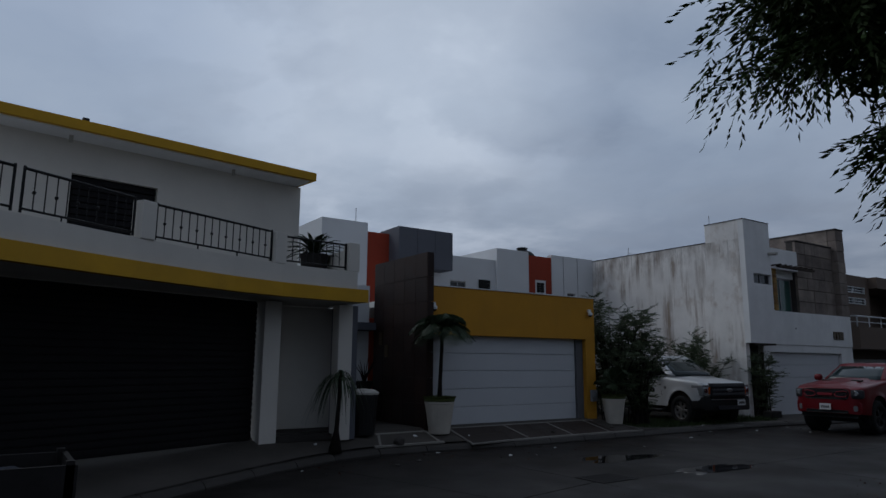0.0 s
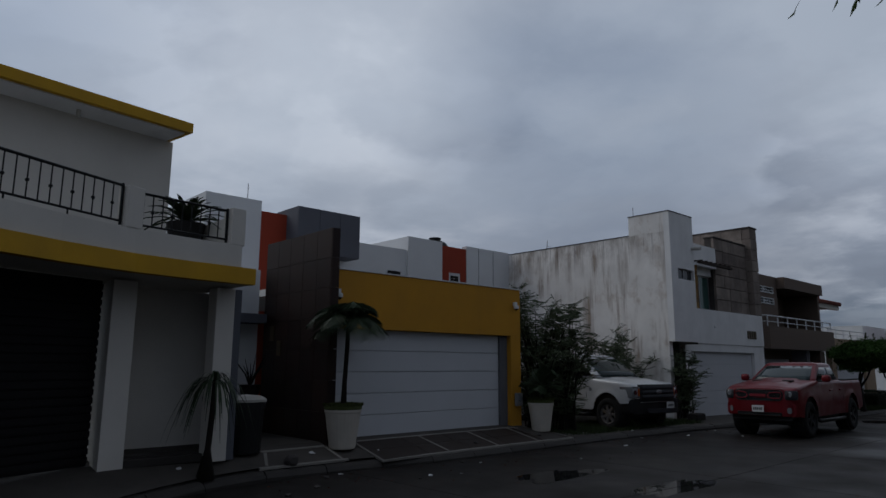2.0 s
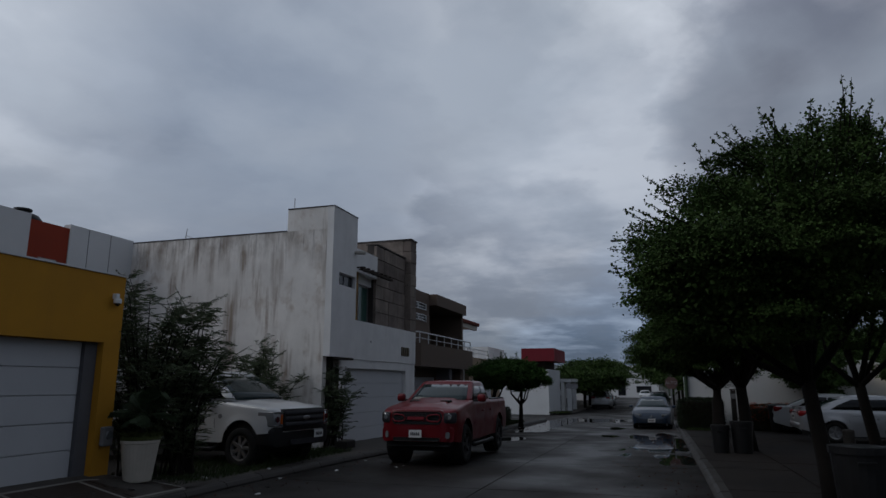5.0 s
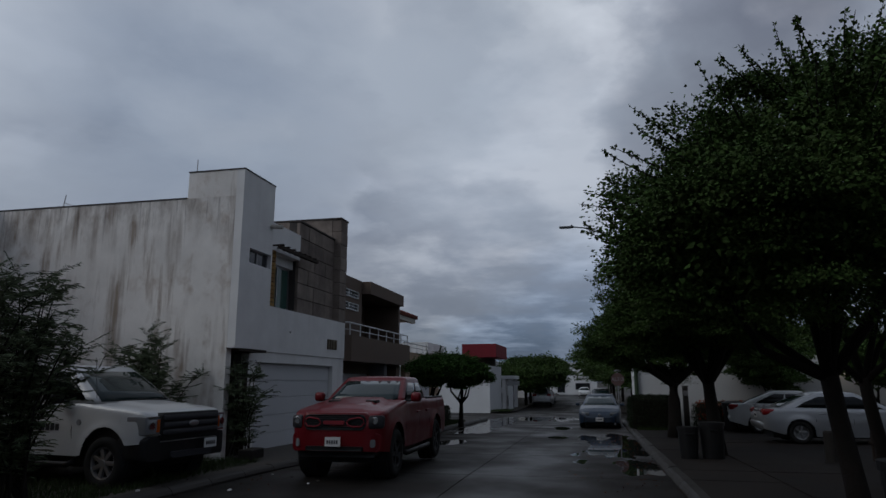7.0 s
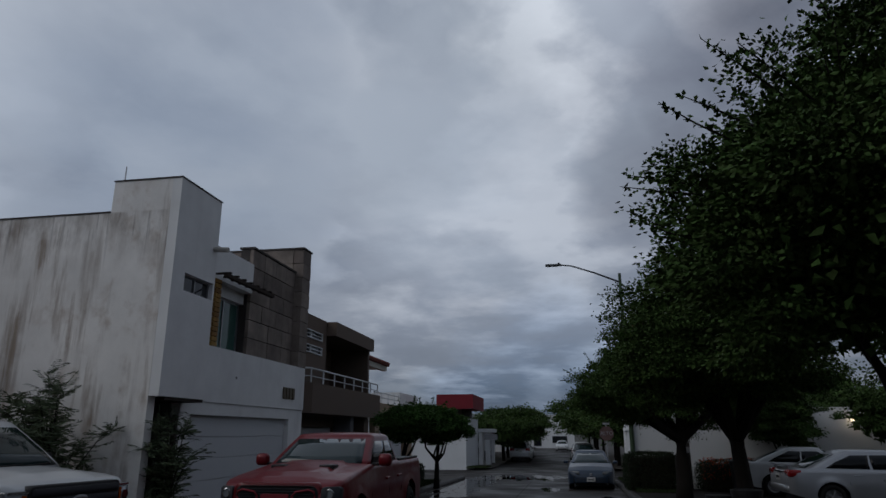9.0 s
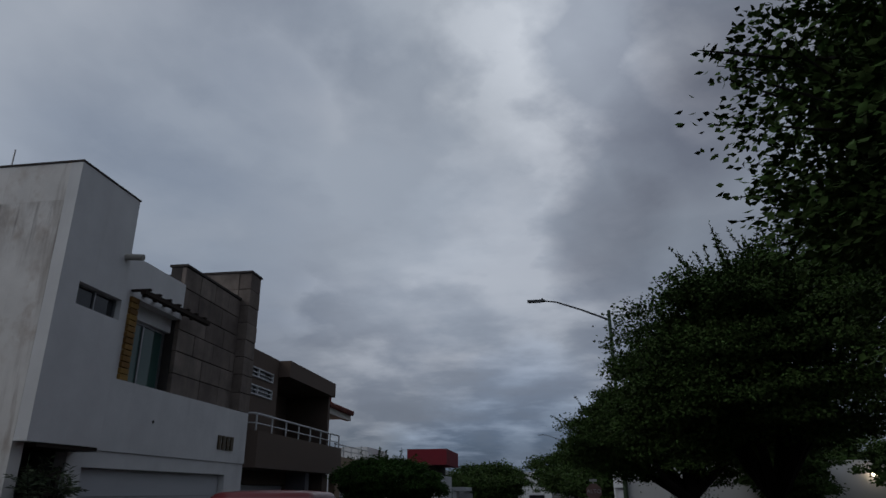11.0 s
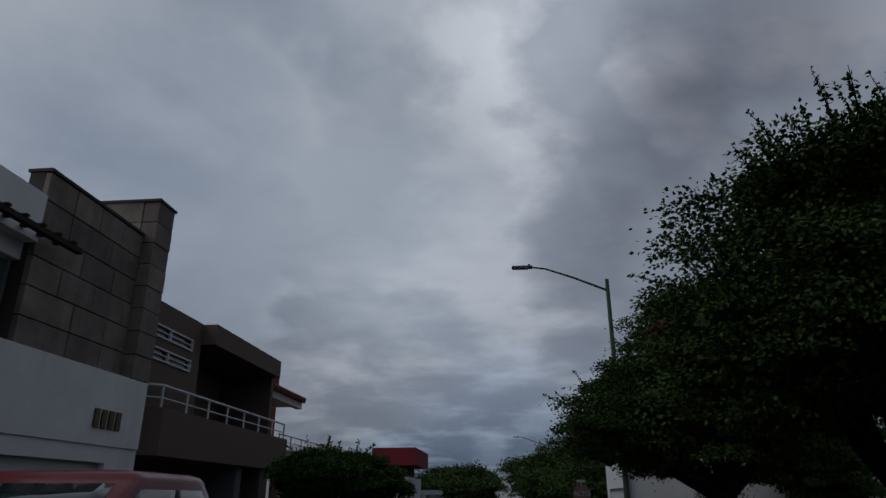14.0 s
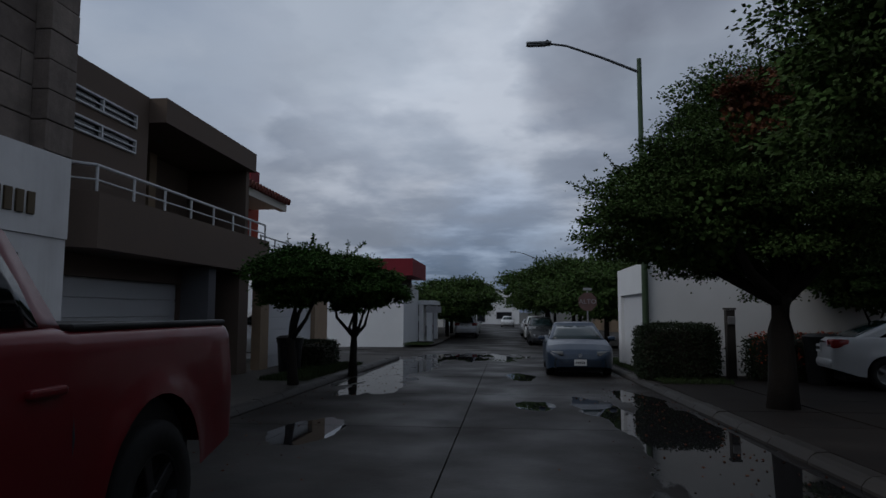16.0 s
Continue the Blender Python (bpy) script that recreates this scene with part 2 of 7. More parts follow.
def weathered(m, top):
    """Adds fine run marks and a mottled band of old damp below the coping at height top."""
    nt = m.node_tree
    ln = nt.links.new
    b = nt.nodes["Principled BSDF"]
    geo = nt.nodes.new("ShaderNodeNewGeometry")
    sep = nt.nodes.new("ShaderNodeSeparateXYZ")
    ln(geo.outputs["Position"], sep.inputs[0])

    def noise_(st, detail, off):
        mp = nt.nodes.new("ShaderNodeMapping")
        mp.inputs["Scale"].default_value, mp.inputs["Location"].default_value = st, off
        ln(geo.outputs["Position"], mp.inputs[0])
        n = nt.nodes.new("ShaderNodeTexNoise")
        n.inputs["Scale"].default_value, n.inputs["Detail"].default_value, n.inputs["Roughness"].default_value = 1.0, detail, 0.62
        ln(mp.outputs[0], n.inputs["Vector"])
        return n.outputs[0]

    def span(v, a, c, lo=0.0, hi=1.0):
        n = nt.nodes.new("ShaderNodeMapRange")
        for i, k in enumerate((a, c, lo, hi)):
            n.inputs[i + 1].default_value = k
        ln(v, n.inputs[0])
        return n.outputs[0]

    def times(a, c):
        n = nt.nodes.new("ShaderNodeMath")
        n.operation = "MULTIPLY"
        for i, v in enumerate((a, c)):
            if isinstance(v, float):
                n.inputs[i].default_value = v
            else:
                ln(v, n.inputs[i])
        return n.outputs[0]

    def over(f, colour):
        old = b.inputs["Base Color"].links[0].from_socket
        n = nt.nodes.new("ShaderNodeMix")
        n.data_type = "RGBA"
        ln(f, n.inputs[0])
        ln(old, n.inputs[6])
        n.inputs[7].default_value = (*colour, 1)
        ln(n.outputs[2], b.inputs["Base Color"])
    runs = times(span(noise_((3.2, 3.2, 0.34), 9.0, (0, 3, 0)), 0.53, 0.66), span(noise_((0.6, 0.6, 0.6), 6.0, (5, 0, 2)), 0.46, 0.6))
    over(times(runs, 0.75), (0.235, 0.17, 0.12))
    spots = span(noise_((3.2, 3.2, 2.6), 9.0, (1, 7, 0)), 0.48, 0.66)
    over(times(times(spots, span(noise_((0.7, 0.7, 0.7), 4.0, (9, 2, 4)), 0.44, 0.6)), 0.5), (0.34, 0.25, 0.185))
    band = times(span(sep.outputs[2], top - 1.25, top - 0.3), span(sep.outputs[2], top - 0.02, top + 0.02, 1.0, 0.0))
    mould = span(noise_((1.9, 1.9, 0.8), 9.0, (4, 4, 1)), 0.42, 0.64)
    over(times(times(band, mould), 0.72), (0.17, 0.125, 0.095))
    drips = span(noise_((9.0, 9.0, 0.5), 6.0, (2, 8, 1)), 0.54, 0.7)
    over(times(times(band, drips), 0.7), (0.09, 0.07, 0.06))


weathered(M_DIRTY, 6.04)

M_CREAM = mat("warm_white_paint", (0.62, 0.59, 0.54), 0.8, var=0.08, scale=1.0, fine=100, bump=0.2)
M_YELLOW = mat("mustard_paint", (0.52, 0.25, 0.025), 0.75, var=0.12, scale=1.1, fine=80, bump=0.2, stains=(0.3, 0.15, 0.03), stain_amount=0.25)
M_TRIM = mat("yellow_trim_paint", (0.52, 0.29, 0.02), 0.7, var=0.15, scale=1.5, fine=80, bump=0.2)
M_REDWALL = mat("brick_red_paint", (0.30, 0.045, 0.022), 0.8, var=0.12, scale=1.0, fine=80, bump=0.2)
M_MAROON = mat("maroon_paint", (0.20, 0.02, 0.03), 0.75, var=0.12, scale=1.0)
M_GREY = mat("slate_grey_paint", (0.10, 0.105, 0.125), 0.7, var=0.1, scale=1.0)
M_JAMB = mat("grey_jamb_paint", (0.13, 0.13, 0.14), 0.75, var=0.12)
M_TILE = mat("dark_brown_tile", (0.022, 0.010, 0.008), 0.5, var=0.35, scale=2.0, fine=30, bump=0.1, rand=0.25)
M_GDOOR = mat("white_garage_steel", (0.55, 0.56, 0.58), 0.5, var=0.05, scale=0.6, fine=120, bump=0.05)
M_BLACKDOOR = mat("near_black_steel_door", (0.005, 0.0045, 0.006), 0.75, var=0.2, scale=2.0, bump=0.05)
M_IRON = mat("black_wrought_iron", (0.012, 0.012, 0.013), 0.45, metal=0.4, var=0.2)
M_STONE = mat("volcanic_stone", (0.215, 0.178, 0.155), 0.9, var=0.35, scale=2.5, fine=26, bump=0.6, dist=0.012, stains=(0.04, 0.036, 0.033), stain_amount=0.6, rand=0.2)
M_STONEDARK = mat("weathered_stone_mortar", (0.07, 0.062, 0.058), 0.95, var=0.3, scale=3.0)
M_BROWN = mat("taupe_brown_paint", (0.135, 0.10, 0.08), 0.8, var=0.1, scale=1.0, fine=90, bump=0.2)
M_BEIGE = mat("beige_paint", (0.30, 0.22, 0.15), 0.8, var=0.1)
M_RAILW = mat("white_tube_paint", (0.66, 0.67, 0.68), 0.4, var=0.08, bump=0.03)
M_WOOD = mat("weathered_dark_timber", (0.035, 0.024, 0.018), 0.8, var=0.4, scale=4.0, fine=30, bump=0.4)
M_BRICK = mat("yellow_brick", (0.28, 0.16, 0.05), 0.85, var=0.3, scale=6, fine=50, bump=0.4, rand=0.25)
M_ROOFTILE = mat("clay_roof_tile", (0.14, 0.04, 0.03), 0.8, var=0.3, rand=0.2)
M_GLASS = glass_mat("greenish_window_glass", (0.045, 0.10, 0.085))
M_DARKGLASS = glass_mat("dark_window_glass", (0.015, 0.017, 0.02))
M_CARGLASS = glass_mat("windscreen_glass", (0.012, 0.024, 0.026))
M_CARGLASS.node_tree.nodes["Principled BSDF"].inputs["IOR"].default_value = 1.42
M_SIDEGLASS = glass_mat("tinted_side_glass", (0.004, 0.005, 0.006), 0.05)
M_SIDEGLASS.node_tree.nodes["Principled BSDF"].inputs["Specular IOR Level"].default_value = 0.2
M_ALU = mat("grey_aluminium", (0.28, 0.28, 0.29), 0.4, metal=0.8, var=0.1, bump=0.03)
M_PVC = mat("aged_plastic_pipe", (0.42, 0.40, 0.36), 0.6, var=0.2)
M_BRONZE = mat("bronze_numerals", (0.10, 0.075, 0.045), 0.45, metal=0.5, var=0.3)
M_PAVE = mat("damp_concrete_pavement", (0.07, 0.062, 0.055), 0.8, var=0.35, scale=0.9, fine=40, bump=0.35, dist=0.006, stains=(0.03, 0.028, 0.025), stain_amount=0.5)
# darker copy of M_PAVE: wet, with the trees' shade put into its colour
M_PAVER = mat("tree_shaded_wet_pavement", (0.024, 0.020, 0.018), 0.85, var=0.45, scale=1.2, fine=40, bump=0.35, dist=0.006, stains=(0.012, 0.011, 0.01), stain_amount=0.5, rand=0.15, spec=0.12)
M_DRIVE = mat("brown_driveway_tile", (0.034, 0.024, 0.019), 0.6, var=0.25, scale=1.5, rand=0.15)
M_LINE = mat("pale_border_tile", (0.22, 0.205, 0.185), 0.55, var=0.2, scale=3.0)
M_KERB = mat("worn_kerb_concrete", (0.036, 0.032, 0.029), 0.65, var=0.35, scale=1.5, fine=40, bump=0.4, rand=0.12)
M_SOIL = mat("wet_soil", (0.028, 0.022, 0.016), 0.85, var=0.4, scale=3.0, fine=30, bump=0.6, dist=0.02)
M_LAND = mat("rough_ground", (0.05, 0.048, 0.04), 0.9, var=0.35, scale=0.3, fine=20, bump=0.4)
M_GRASS = mat("grass_blades", (0.035, 0.055, 0.016), 0.7, var=0.35, scale=3.0, bump=0, island=0.4)
M_LEAF = mat("tree_leaf", (0.027, 0.045, 0.012), 0.7, var=0.3, scale=1.4, bump=0, island=0.45, spec=0.12)
M_LEAFDARK = mat("street_tree_leaf", (0.045, 0.078, 0.020), 0.75, var=0.3, scale=1.4, bump=0, island=0.45, spec=0.12)
M_LEAFLOW = mat("clipped_tree_leaf", (0.04, 0.085, 0.018), 0.75, var=0.3, scale=1.4, bump=0, island=0.45, spec=0.12)
M_BUSH = mat("feathery_bush_leaf", (0.085, 0.11, 0.062), 0.65, var=0.3, scale=2.0, bump=0, island=0.4, spec=0.12)
M_PALM = mat("palm_frond", (0.028, 0.045, 0.02), 0.6, var=0.3, bump=0, island=0.3)
M_HEDGE = mat("clipped_hedge_leaf", (0.018, 0.03, 0.012), 0.65, var=0.3, bump=0, island=0.45)
M_FLOWER = mat("orange_ixora_bloom", (0.45, 0.06, 0.02), 0.6, var=0.3, bump=0, island=0.3)
M_DEAD = mat("rusty_dead_leaf", (0.10, 0.03, 0.012), 0.7, var=0.3, bump=0, island=0.4)
M_BARK = mat("dark_bark", (0.013, 0.010, 0.008), 0.9, var=0.4, scale=5.0, fine=35, bump=0.8, dist=0.015)
M_POT = mat("cream_glazed_pot", (0.50, 0.46, 0.40), 0.5, var=0.12, scale=3.0)
M_BIN = mat("black_plastic_bin", (0.012, 0.012, 0.013), 0.45, var=0.2)
M_BINLID = mat("pale_bin_lid", (0.42, 0.40, 0.36), 0.6, var=0.2)
M_MOSS = mat("pot_groundcover", (0.06, 0.075, 0.02), 0.8, var=0.4, scale=20, fine=80, bump=0.8, dist=0.02)
M_CARRED = mat("candy_red_car_paint", (0.125, 0.0035, 0.008), 0.42, metal=0.15, var=0.04, bump=0, coat=0.3)
M_CARWHITE = mat("white_car_paint", (0.50, 0.51, 0.52), 0.35, var=0.03, bump=0, coat=0.7)
M_CARBLUE = mat("steel_blue_car_paint", (0.016, 0.03, 0.055), 0.4, metal=0.0, var=0.04, bump=0, coat=0.4)
M_CARSILVER = mat("silver_car_paint", (0.34, 0.35, 0.37), 0.35, metal=0.6, var=0.04, bump=0, coat=0.6)
M_CARBLACK = mat("dark_car_paint", (0.018, 0.02, 0.022), 0.3, var=0.05, bump=0, coat=0.7)
M_TYRE = mat("tyre_rubber", (0.012, 0.012, 0.012), 0.8, var=0.25, bump=0.2)
M_RIM = mat("alloy_rim", (0.30, 0.30, 0.31), 0.35, metal=0.8, var=0.12, bump=0)
M_RIMDARK = mat("dark_alloy_rim", (0.03, 0.03, 0.032), 0.35, metal=0.6, var=0.12, bump=0)
M_PLASTIC = mat("black_car_plastic", (0.012, 0.012, 0.013), 0.5, var=0.15, bump=0.05)
M_CHROME = mat("dull_chrome", (0.5, 0.5, 0.52), 0.18, metal=1.0, var=0.05, bump=0)
M_LAMPGLASS = glass_mat("headlamp_lens", (0.17, 0.18, 0.19), 0.08)
M_AMBER = glass_mat("amber_lens", (0.35, 0.07, 0.01), 0.1)
M_TAIL = glass_mat("red_lamp_lens", (0.25, 0.008, 0.01), 0.1)
M_PLATE = mat("pale_number_plate", (0.6, 0.6, 0.6), 0.5, var=0.06, bump=0)
M_INK = mat("dark_print", (0.03, 0.03, 0.035), 0.6, var=0.1, bump=0)
M_POLE = mat("green_painted_steel", (0.055, 0.085, 0.05), 0.5, metal=0.2, var=0.25, scale=4)
M_POLEARM = mat("galvanised_lamp_arm", (0.10, 0.105, 0.11), 0.45, metal=0.6, var=0.2)
M_SIGNRED = mat("faded_red_sign", (0.11, 0.065, 0.06), 0.6, var=0.2, scale=6)
M_SIGNGREY = mat("sign_back_metal", (0.28, 0.28, 0.29), 0.5, metal=0.5, var=0.2)
M_BULB = glow_mat("lit_porch_bulb", (1.0, 0.78, 0.5), 10.0)
M_CAMLENS = glass_mat("camera_dome", (0.02, 0.02, 0.02))
M_TANK = mat("black_water_tank", (0.015, 0.015, 0.016), 0.55, var=0.2)
M_TERRA = mat("dark_planter_plastic", (0.016, 0.014, 0.013), 0.6, var=0.2)
M_CART = mat("rusted_dark_cart_steel", (0.02, 0.018, 0.018), 0.7, metal=0.3, var=0.4, scale=6)
M_TARP = mat("dark_blue_sacking", (0.015, 0.02, 0.032), 0.8, var=0.4, scale=5, bump=0.5)
M_METER = mat("grey_meter_box", (0.22, 0.22, 0.23), 0.5, var=0.15)
PUDDLES = [(25.2, 2.9, 2.8, 0.95), (38.5, 8.7, 5.5, 1.1), (32.2, 8.3, 1.6, 0.6), (26.6, 8.0, 1.2, 0.4), (26.5, 2.75, 5.0, 0.75), (24.0, 3.0, 2.6, 1.0), (29.6, 4.8, 0.7, 0.3),
           (35.4, 5.0, 1.4, 0.4), (28.3, 3.6, 2.2, 0.5), (45.0, 6.5, 2.5, 2.6), (8.9, 6.0, 0.9, 0.35), (8.4, 7.9, 0.9, 0.5), (20.5, 2.6, 2.0, 0.45)]
M_ROAD = wet_road("wet_concrete_road", (0.0175, 0.0148, 0.0132), PUDDLES)


# ---- mesh helpers ----
def place(ob):
    """World origin of a thing or part, as placed so far."""
    o = Vector((0, 0, 0))
    while ob is not None:
        o += ob.location
        ob = ob.parent
    return o


def thing(name, at, label, category, group="", kind=""):
    ob = new(name)
    ob.empty_display_size = 0.2
    ob.location = at
    return tagged(ob, label, category, group, kind)


def mesh_of(name, bm, material, smooth=False):
    me = bpy.data.meshes.new(name)
    bm.normal_update()
    bm.to_mesh(me)
    bm.free()
    if material is not None:
        me.materials.append(material)
    if smooth:
        for p in me.polygons:
            p.use_smooth = True
    return me


def part(name, bm, material, parent, label="", local=False, smooth=False, kind=""):
    """Links a bmesh as one mesh object under a thing or a part. Coordinates are the world's, or the parent's if local."""
    if not local and parent is not None:
        bmesh.ops.translate(bm, verts=bm.verts, vec=-place(parent))
    ob = new(name, mesh_of(name, bm, material, smooth))
    ob.parent = parent
    return tagged(ob, label, kind=kind)


def solid(name, bm, material, label, category, group="", kind="", smooth=False):
    return tagged(new(name, mesh_of(name, bm, material, smooth)), label, category, group, kind)


def box(bm, x0, x1, y0, y1, z0, z1, bevel=0.0):
    g = bmesh.ops.create_cube(bm, size=1.0, matrix=Matrix.LocRotScale(((x0 + x1) / 2, (y0 + y1) / 2, (z0 + z1) / 2), None, (abs(x1 - x0), abs(y1 - y0), abs(z1 - z0))))
    if bevel:
        edges = list({e for v in g["verts"] for e in v.link_edges})
        bmesh.ops.bevel(bm, geom=edges, offset=bevel, segments=2, profile=0.5, affect="EDGES")
    return bm


def B(*args, bevel=0.0):
    """A new bmesh with one or more boxes."""
    bm = bmesh.new()
    for a in ([args] if isinstance(args[0], (int, float)) else args):
        box(bm, *a, bevel=bevel)
    return bm


def prism(bm, pts, z0, z1):
    """An upright prism over a plan polygon; z0 and z1 may be lists, a height for each corner."""
    n = len(pts)
    za = z0 if isinstance(z0, (list, tuple)) else [z0] * n
    zb = z1 if isinstance(z1, (list, tuple)) else [z1] * n
    lo = [bm.verts.new((x, y, z)) for (x, y), z in zip(pts, za)]
    hi = [bm.verts.new((x, y, z)) for (x, y), z in zip(pts, zb)]
    faces = [bm.faces.new(lo[::-1]), bm.faces.new(hi)]
    for i in range(n):
        faces.append(bm.faces.new((lo[i], lo[(i + 1) % n], hi[(i + 1) % n], hi[i])))
    bmesh.ops.recalc_face_normals(bm, faces=faces)
    return bm


def slab_side(bm, pts, a, b, axis="y"):
    """A flat shape given in a side plane, pushed from a to b along the other axis: pts are (x, z) for axis y, (y, z) for axis x."""
    def at(p, d):
        return (p[0], d, p[1]) if axis == "y" else (d, p[0], p[1])
    lo = [bm.verts.new(at(p, a)) for p in pts]
    hi = [bm.verts.new(at(p, b)) for p in pts]
    faces = [bm.faces.new(lo[::-1]), bm.faces.new(hi)]
    n = len(pts)
    for i in range(n):
        faces.append(bm.faces.new((lo[i], lo[(i + 1) % n], hi[(i + 1) % n], hi[i])))
    bmesh.ops.recalc_face_normals(bm, faces=faces)
    return faces


def wall_grid(bm, u0, u1, v0, v1, d0, d1, holes, axis="y"):
    """A wall with real openings: u along the wall, v up, d through it; holes are (u0, u1, v0, v1)."""
    us = sorted({u0, u1, *[min(max(h[i], u0), u1) for h in holes for i in (0, 1)]})
    vs = sorted({v0, v1, *[min(max(h[i], v0), v1) for h in holes for i in (2, 3)]})

    def full(i, j):
        if not (0 <= i < len(us) - 1 and 0 <= j < len(vs) - 1):
            return False
        u, v = (us[i] + us[i + 1]) / 2, (vs[j] + vs[j + 1]) / 2
        return not any(h[0] < u < h[1] and h[2] < v < h[3] for h in holes)

    def at(u, v, d):
        return (u, d, v) if axis == "y" else (d, u, v)
    made = {}

    def vert(i, j, d):
        if (i, j, d) not in made:
            made[(i, j, d)] = bm.verts.new(at(us[i], vs[j], (d0, d1)[d]))
        return made[(i, j, d)]
    faces = []
    for i in range(len(us) - 1):
        for j in range(len(vs) - 1):
            if not full(i, j):
                continue
            for d in (0, 1):
                faces.append(bm.faces.new([vert(*p, d) for p in ((i, j), (i + 1, j), (i + 1, j + 1), (i, j + 1))]))
            for (p, q, ni, nj) in (((i, j), (i + 1, j), i, j - 1), ((i, j + 1), (i + 1, j + 1), i, j + 1), ((i, j), (i, j + 1), i - 1, j), ((i + 1, j), (i + 1, j + 1), i + 1, j)):
                if not full(ni, nj):
                    faces.append(bm.faces.new([vert(*p, 0), vert(*q, 0), vert(*q, 1), vert(*p, 1)]))
    bmesh.ops.recalc_face_normals(bm, faces=faces)
    return bm


def rod(bm, a, b, r, n=8, r2=None):
    """A round bar from a to b."""
    a, b = Vector(a), Vector(b)
    d = b - a
    m = Matrix.Translation((a + b) / 2) @ d.to_track_quat("Z", "Y").to_matrix().to_4x4()
    bmesh.ops.create_cone(bm, cap_ends=True, segments=n, radius1=r, radius2=r if r2 is None else r2, depth=d.length, matrix=m)
    return bm


def lathe(bm, prof, n=20, at=(0, 0, 0)):
    """A turned form from (radius, height) pairs about the z axis."""
    rings = []
    for r, z in prof:
        rings.append([bm.verts.new((at[0] + r * math.cos(2 * math.pi * k / n), at[1] + r * math.sin(2 * math.pi * k / n), at[2] + z)) for k in range(n)])
    faces = []
    for a, b in zip(rings, rings[1:]):
        for k in range(n):
            faces.append(bm.faces.new((a[k], a[(k + 1) % n], b[(k + 1) % n], b[k])))
    faces.append(bm.faces.new(rings[0][::-1]))
    faces.append(bm.faces.new(rings[-1]))
    bmesh.ops.recalc_face_normals(bm, faces=faces)
    return bm


def tube(bm, pts, radii, n=8):
    """A bent tapering limb through points."""
    pts = [Vector(p) for p in pts]
    rings = []
    for i, p in enumerate(pts):
        d = (pts[min(i + 1, len(pts) - 1)] - pts[max(i - 1, 0)]).normalized()
        q = d.to_track_quat("Z", "Y")
        rings.append([bm.verts.new(p + q @ Vector((radii[i] * math.cos(2 * math.pi * k / n), radii[i] * math.sin(2 * math.pi * k / n), 0))) for k in range(n)])
    for a, b in zip(rings, rings[1:]):
        for k in range(n):
            bm.faces.new((a[k], a[(k + 1) % n], b[(k + 1) % n], b[k]))
    bm.faces.new(rings[0][::-1])
    bm.faces.new(rings[-1])
    return bm


def leaves_mesh(name, pos, direction, length, width, material, seed=0, fold=0.25, flat=0.0):
    """Many small folded leaves: each a kite of two triangles, about its own midrib; flat turns their faces to the sky."""
    rng = np.random.default_rng(seed)
    n = len(pos)
    d = direction / np.maximum(np.linalg.norm(direction, axis=1, keepdims=True), 1e-6)
    r = rng.normal(size=(n, 3)) + np.array([0, 0, flat])
    s = np.cross(d, r)
    s /= np.maximum(np.linalg.norm(s, axis=1, keepdims=True), 1e-6)
    nn = np.cross(d, s)
    L = (length * rng.uniform(0.7, 1.25, n))[:, None]
    W = (width * rng.uniform(0.75, 1.2, n))[:, None]
    v = np.stack([pos, pos + d * L * 0.45 + s * W * 0.5 + nn * W * fold, pos + d * L, pos + d * L * 0.45 - s * W * 0.5 + nn * W * fold], axis=1)
    fan = ((0, 1, 2), (0, 2, 3))
    per = v.shape[1]
    idx = np.arange(n)[:, None] * per
    tri = np.concatenate([idx + np.array(f) for f in fan], axis=1).reshape(-1, 3)
    me = bpy.data.meshes.new(name)
    me.vertices.add(n * per)
    me.vertices.foreach_set("co", v.reshape(-1))
    me.loops.add(len(tri) * 3)
    me.loops.foreach_set("vertex_index", tri.reshape(-1).astype(np.int32))
    me.polygons.add(len(tri))
    me.polygons.foreach_set("loop_start", np.arange(len(tri), dtype=np.int32) * 3)
    me.update(calc_edges=True)
    me.materials.append(material)
    return me


# ---- ground, carriageway, pavements ----
def lerp_line(pts, x):
    for (x0, y0), (x1, y1) in zip(pts, pts[1:]):
        if x0 <= x <= x1:
            return y0 + (y1 - y0) * (x - x0) / (x1 - x0)
    return pts[0][1] if x < pts[0][0] else pts[-1][1]


KERB_L = [(-14.0, -2.2), (-6.0, 3.7), (0.6, 8.45), (1.8, 9.25), (3.4, 10.15), (4.6, 10.42), (6.0, 10.35), (8.0, 10.12), (13.5, 10.1), (17.0, 9.95), (23.0, 9.6), (28.0, 9.42), (44.0, 9.45)]
KERB_R = [(-4.0, -6.2), (2.0, -1.0), (4.2, 0.9), (5.6, 1.75), (7.5, 2.1), (12.0, 2.15), (44.0, 2.2)]


def kerb_l(x):
    return lerp_line(KERB_L, x)


def kerb_r(x):
    return lerp_line(KERB_R, x)


def back_z(x):
    """Height of the left pavement at the house fronts."""
    return lerp_line([(-14, 0.40), (11.6, 0.38), (12.6, 0.14), (13.5, 0.06), (18.6, 0.06), (20.0, 0.12), (60, 0.14)], x)


def pave_z(x, y):
    k = kerb_l(x)
    t = min(1.0, max(0.0, (y - k) / max(0.4, 11.3 - k)))
    return gz(x) + 0.12 + t * (back_z(x) - 0.12)


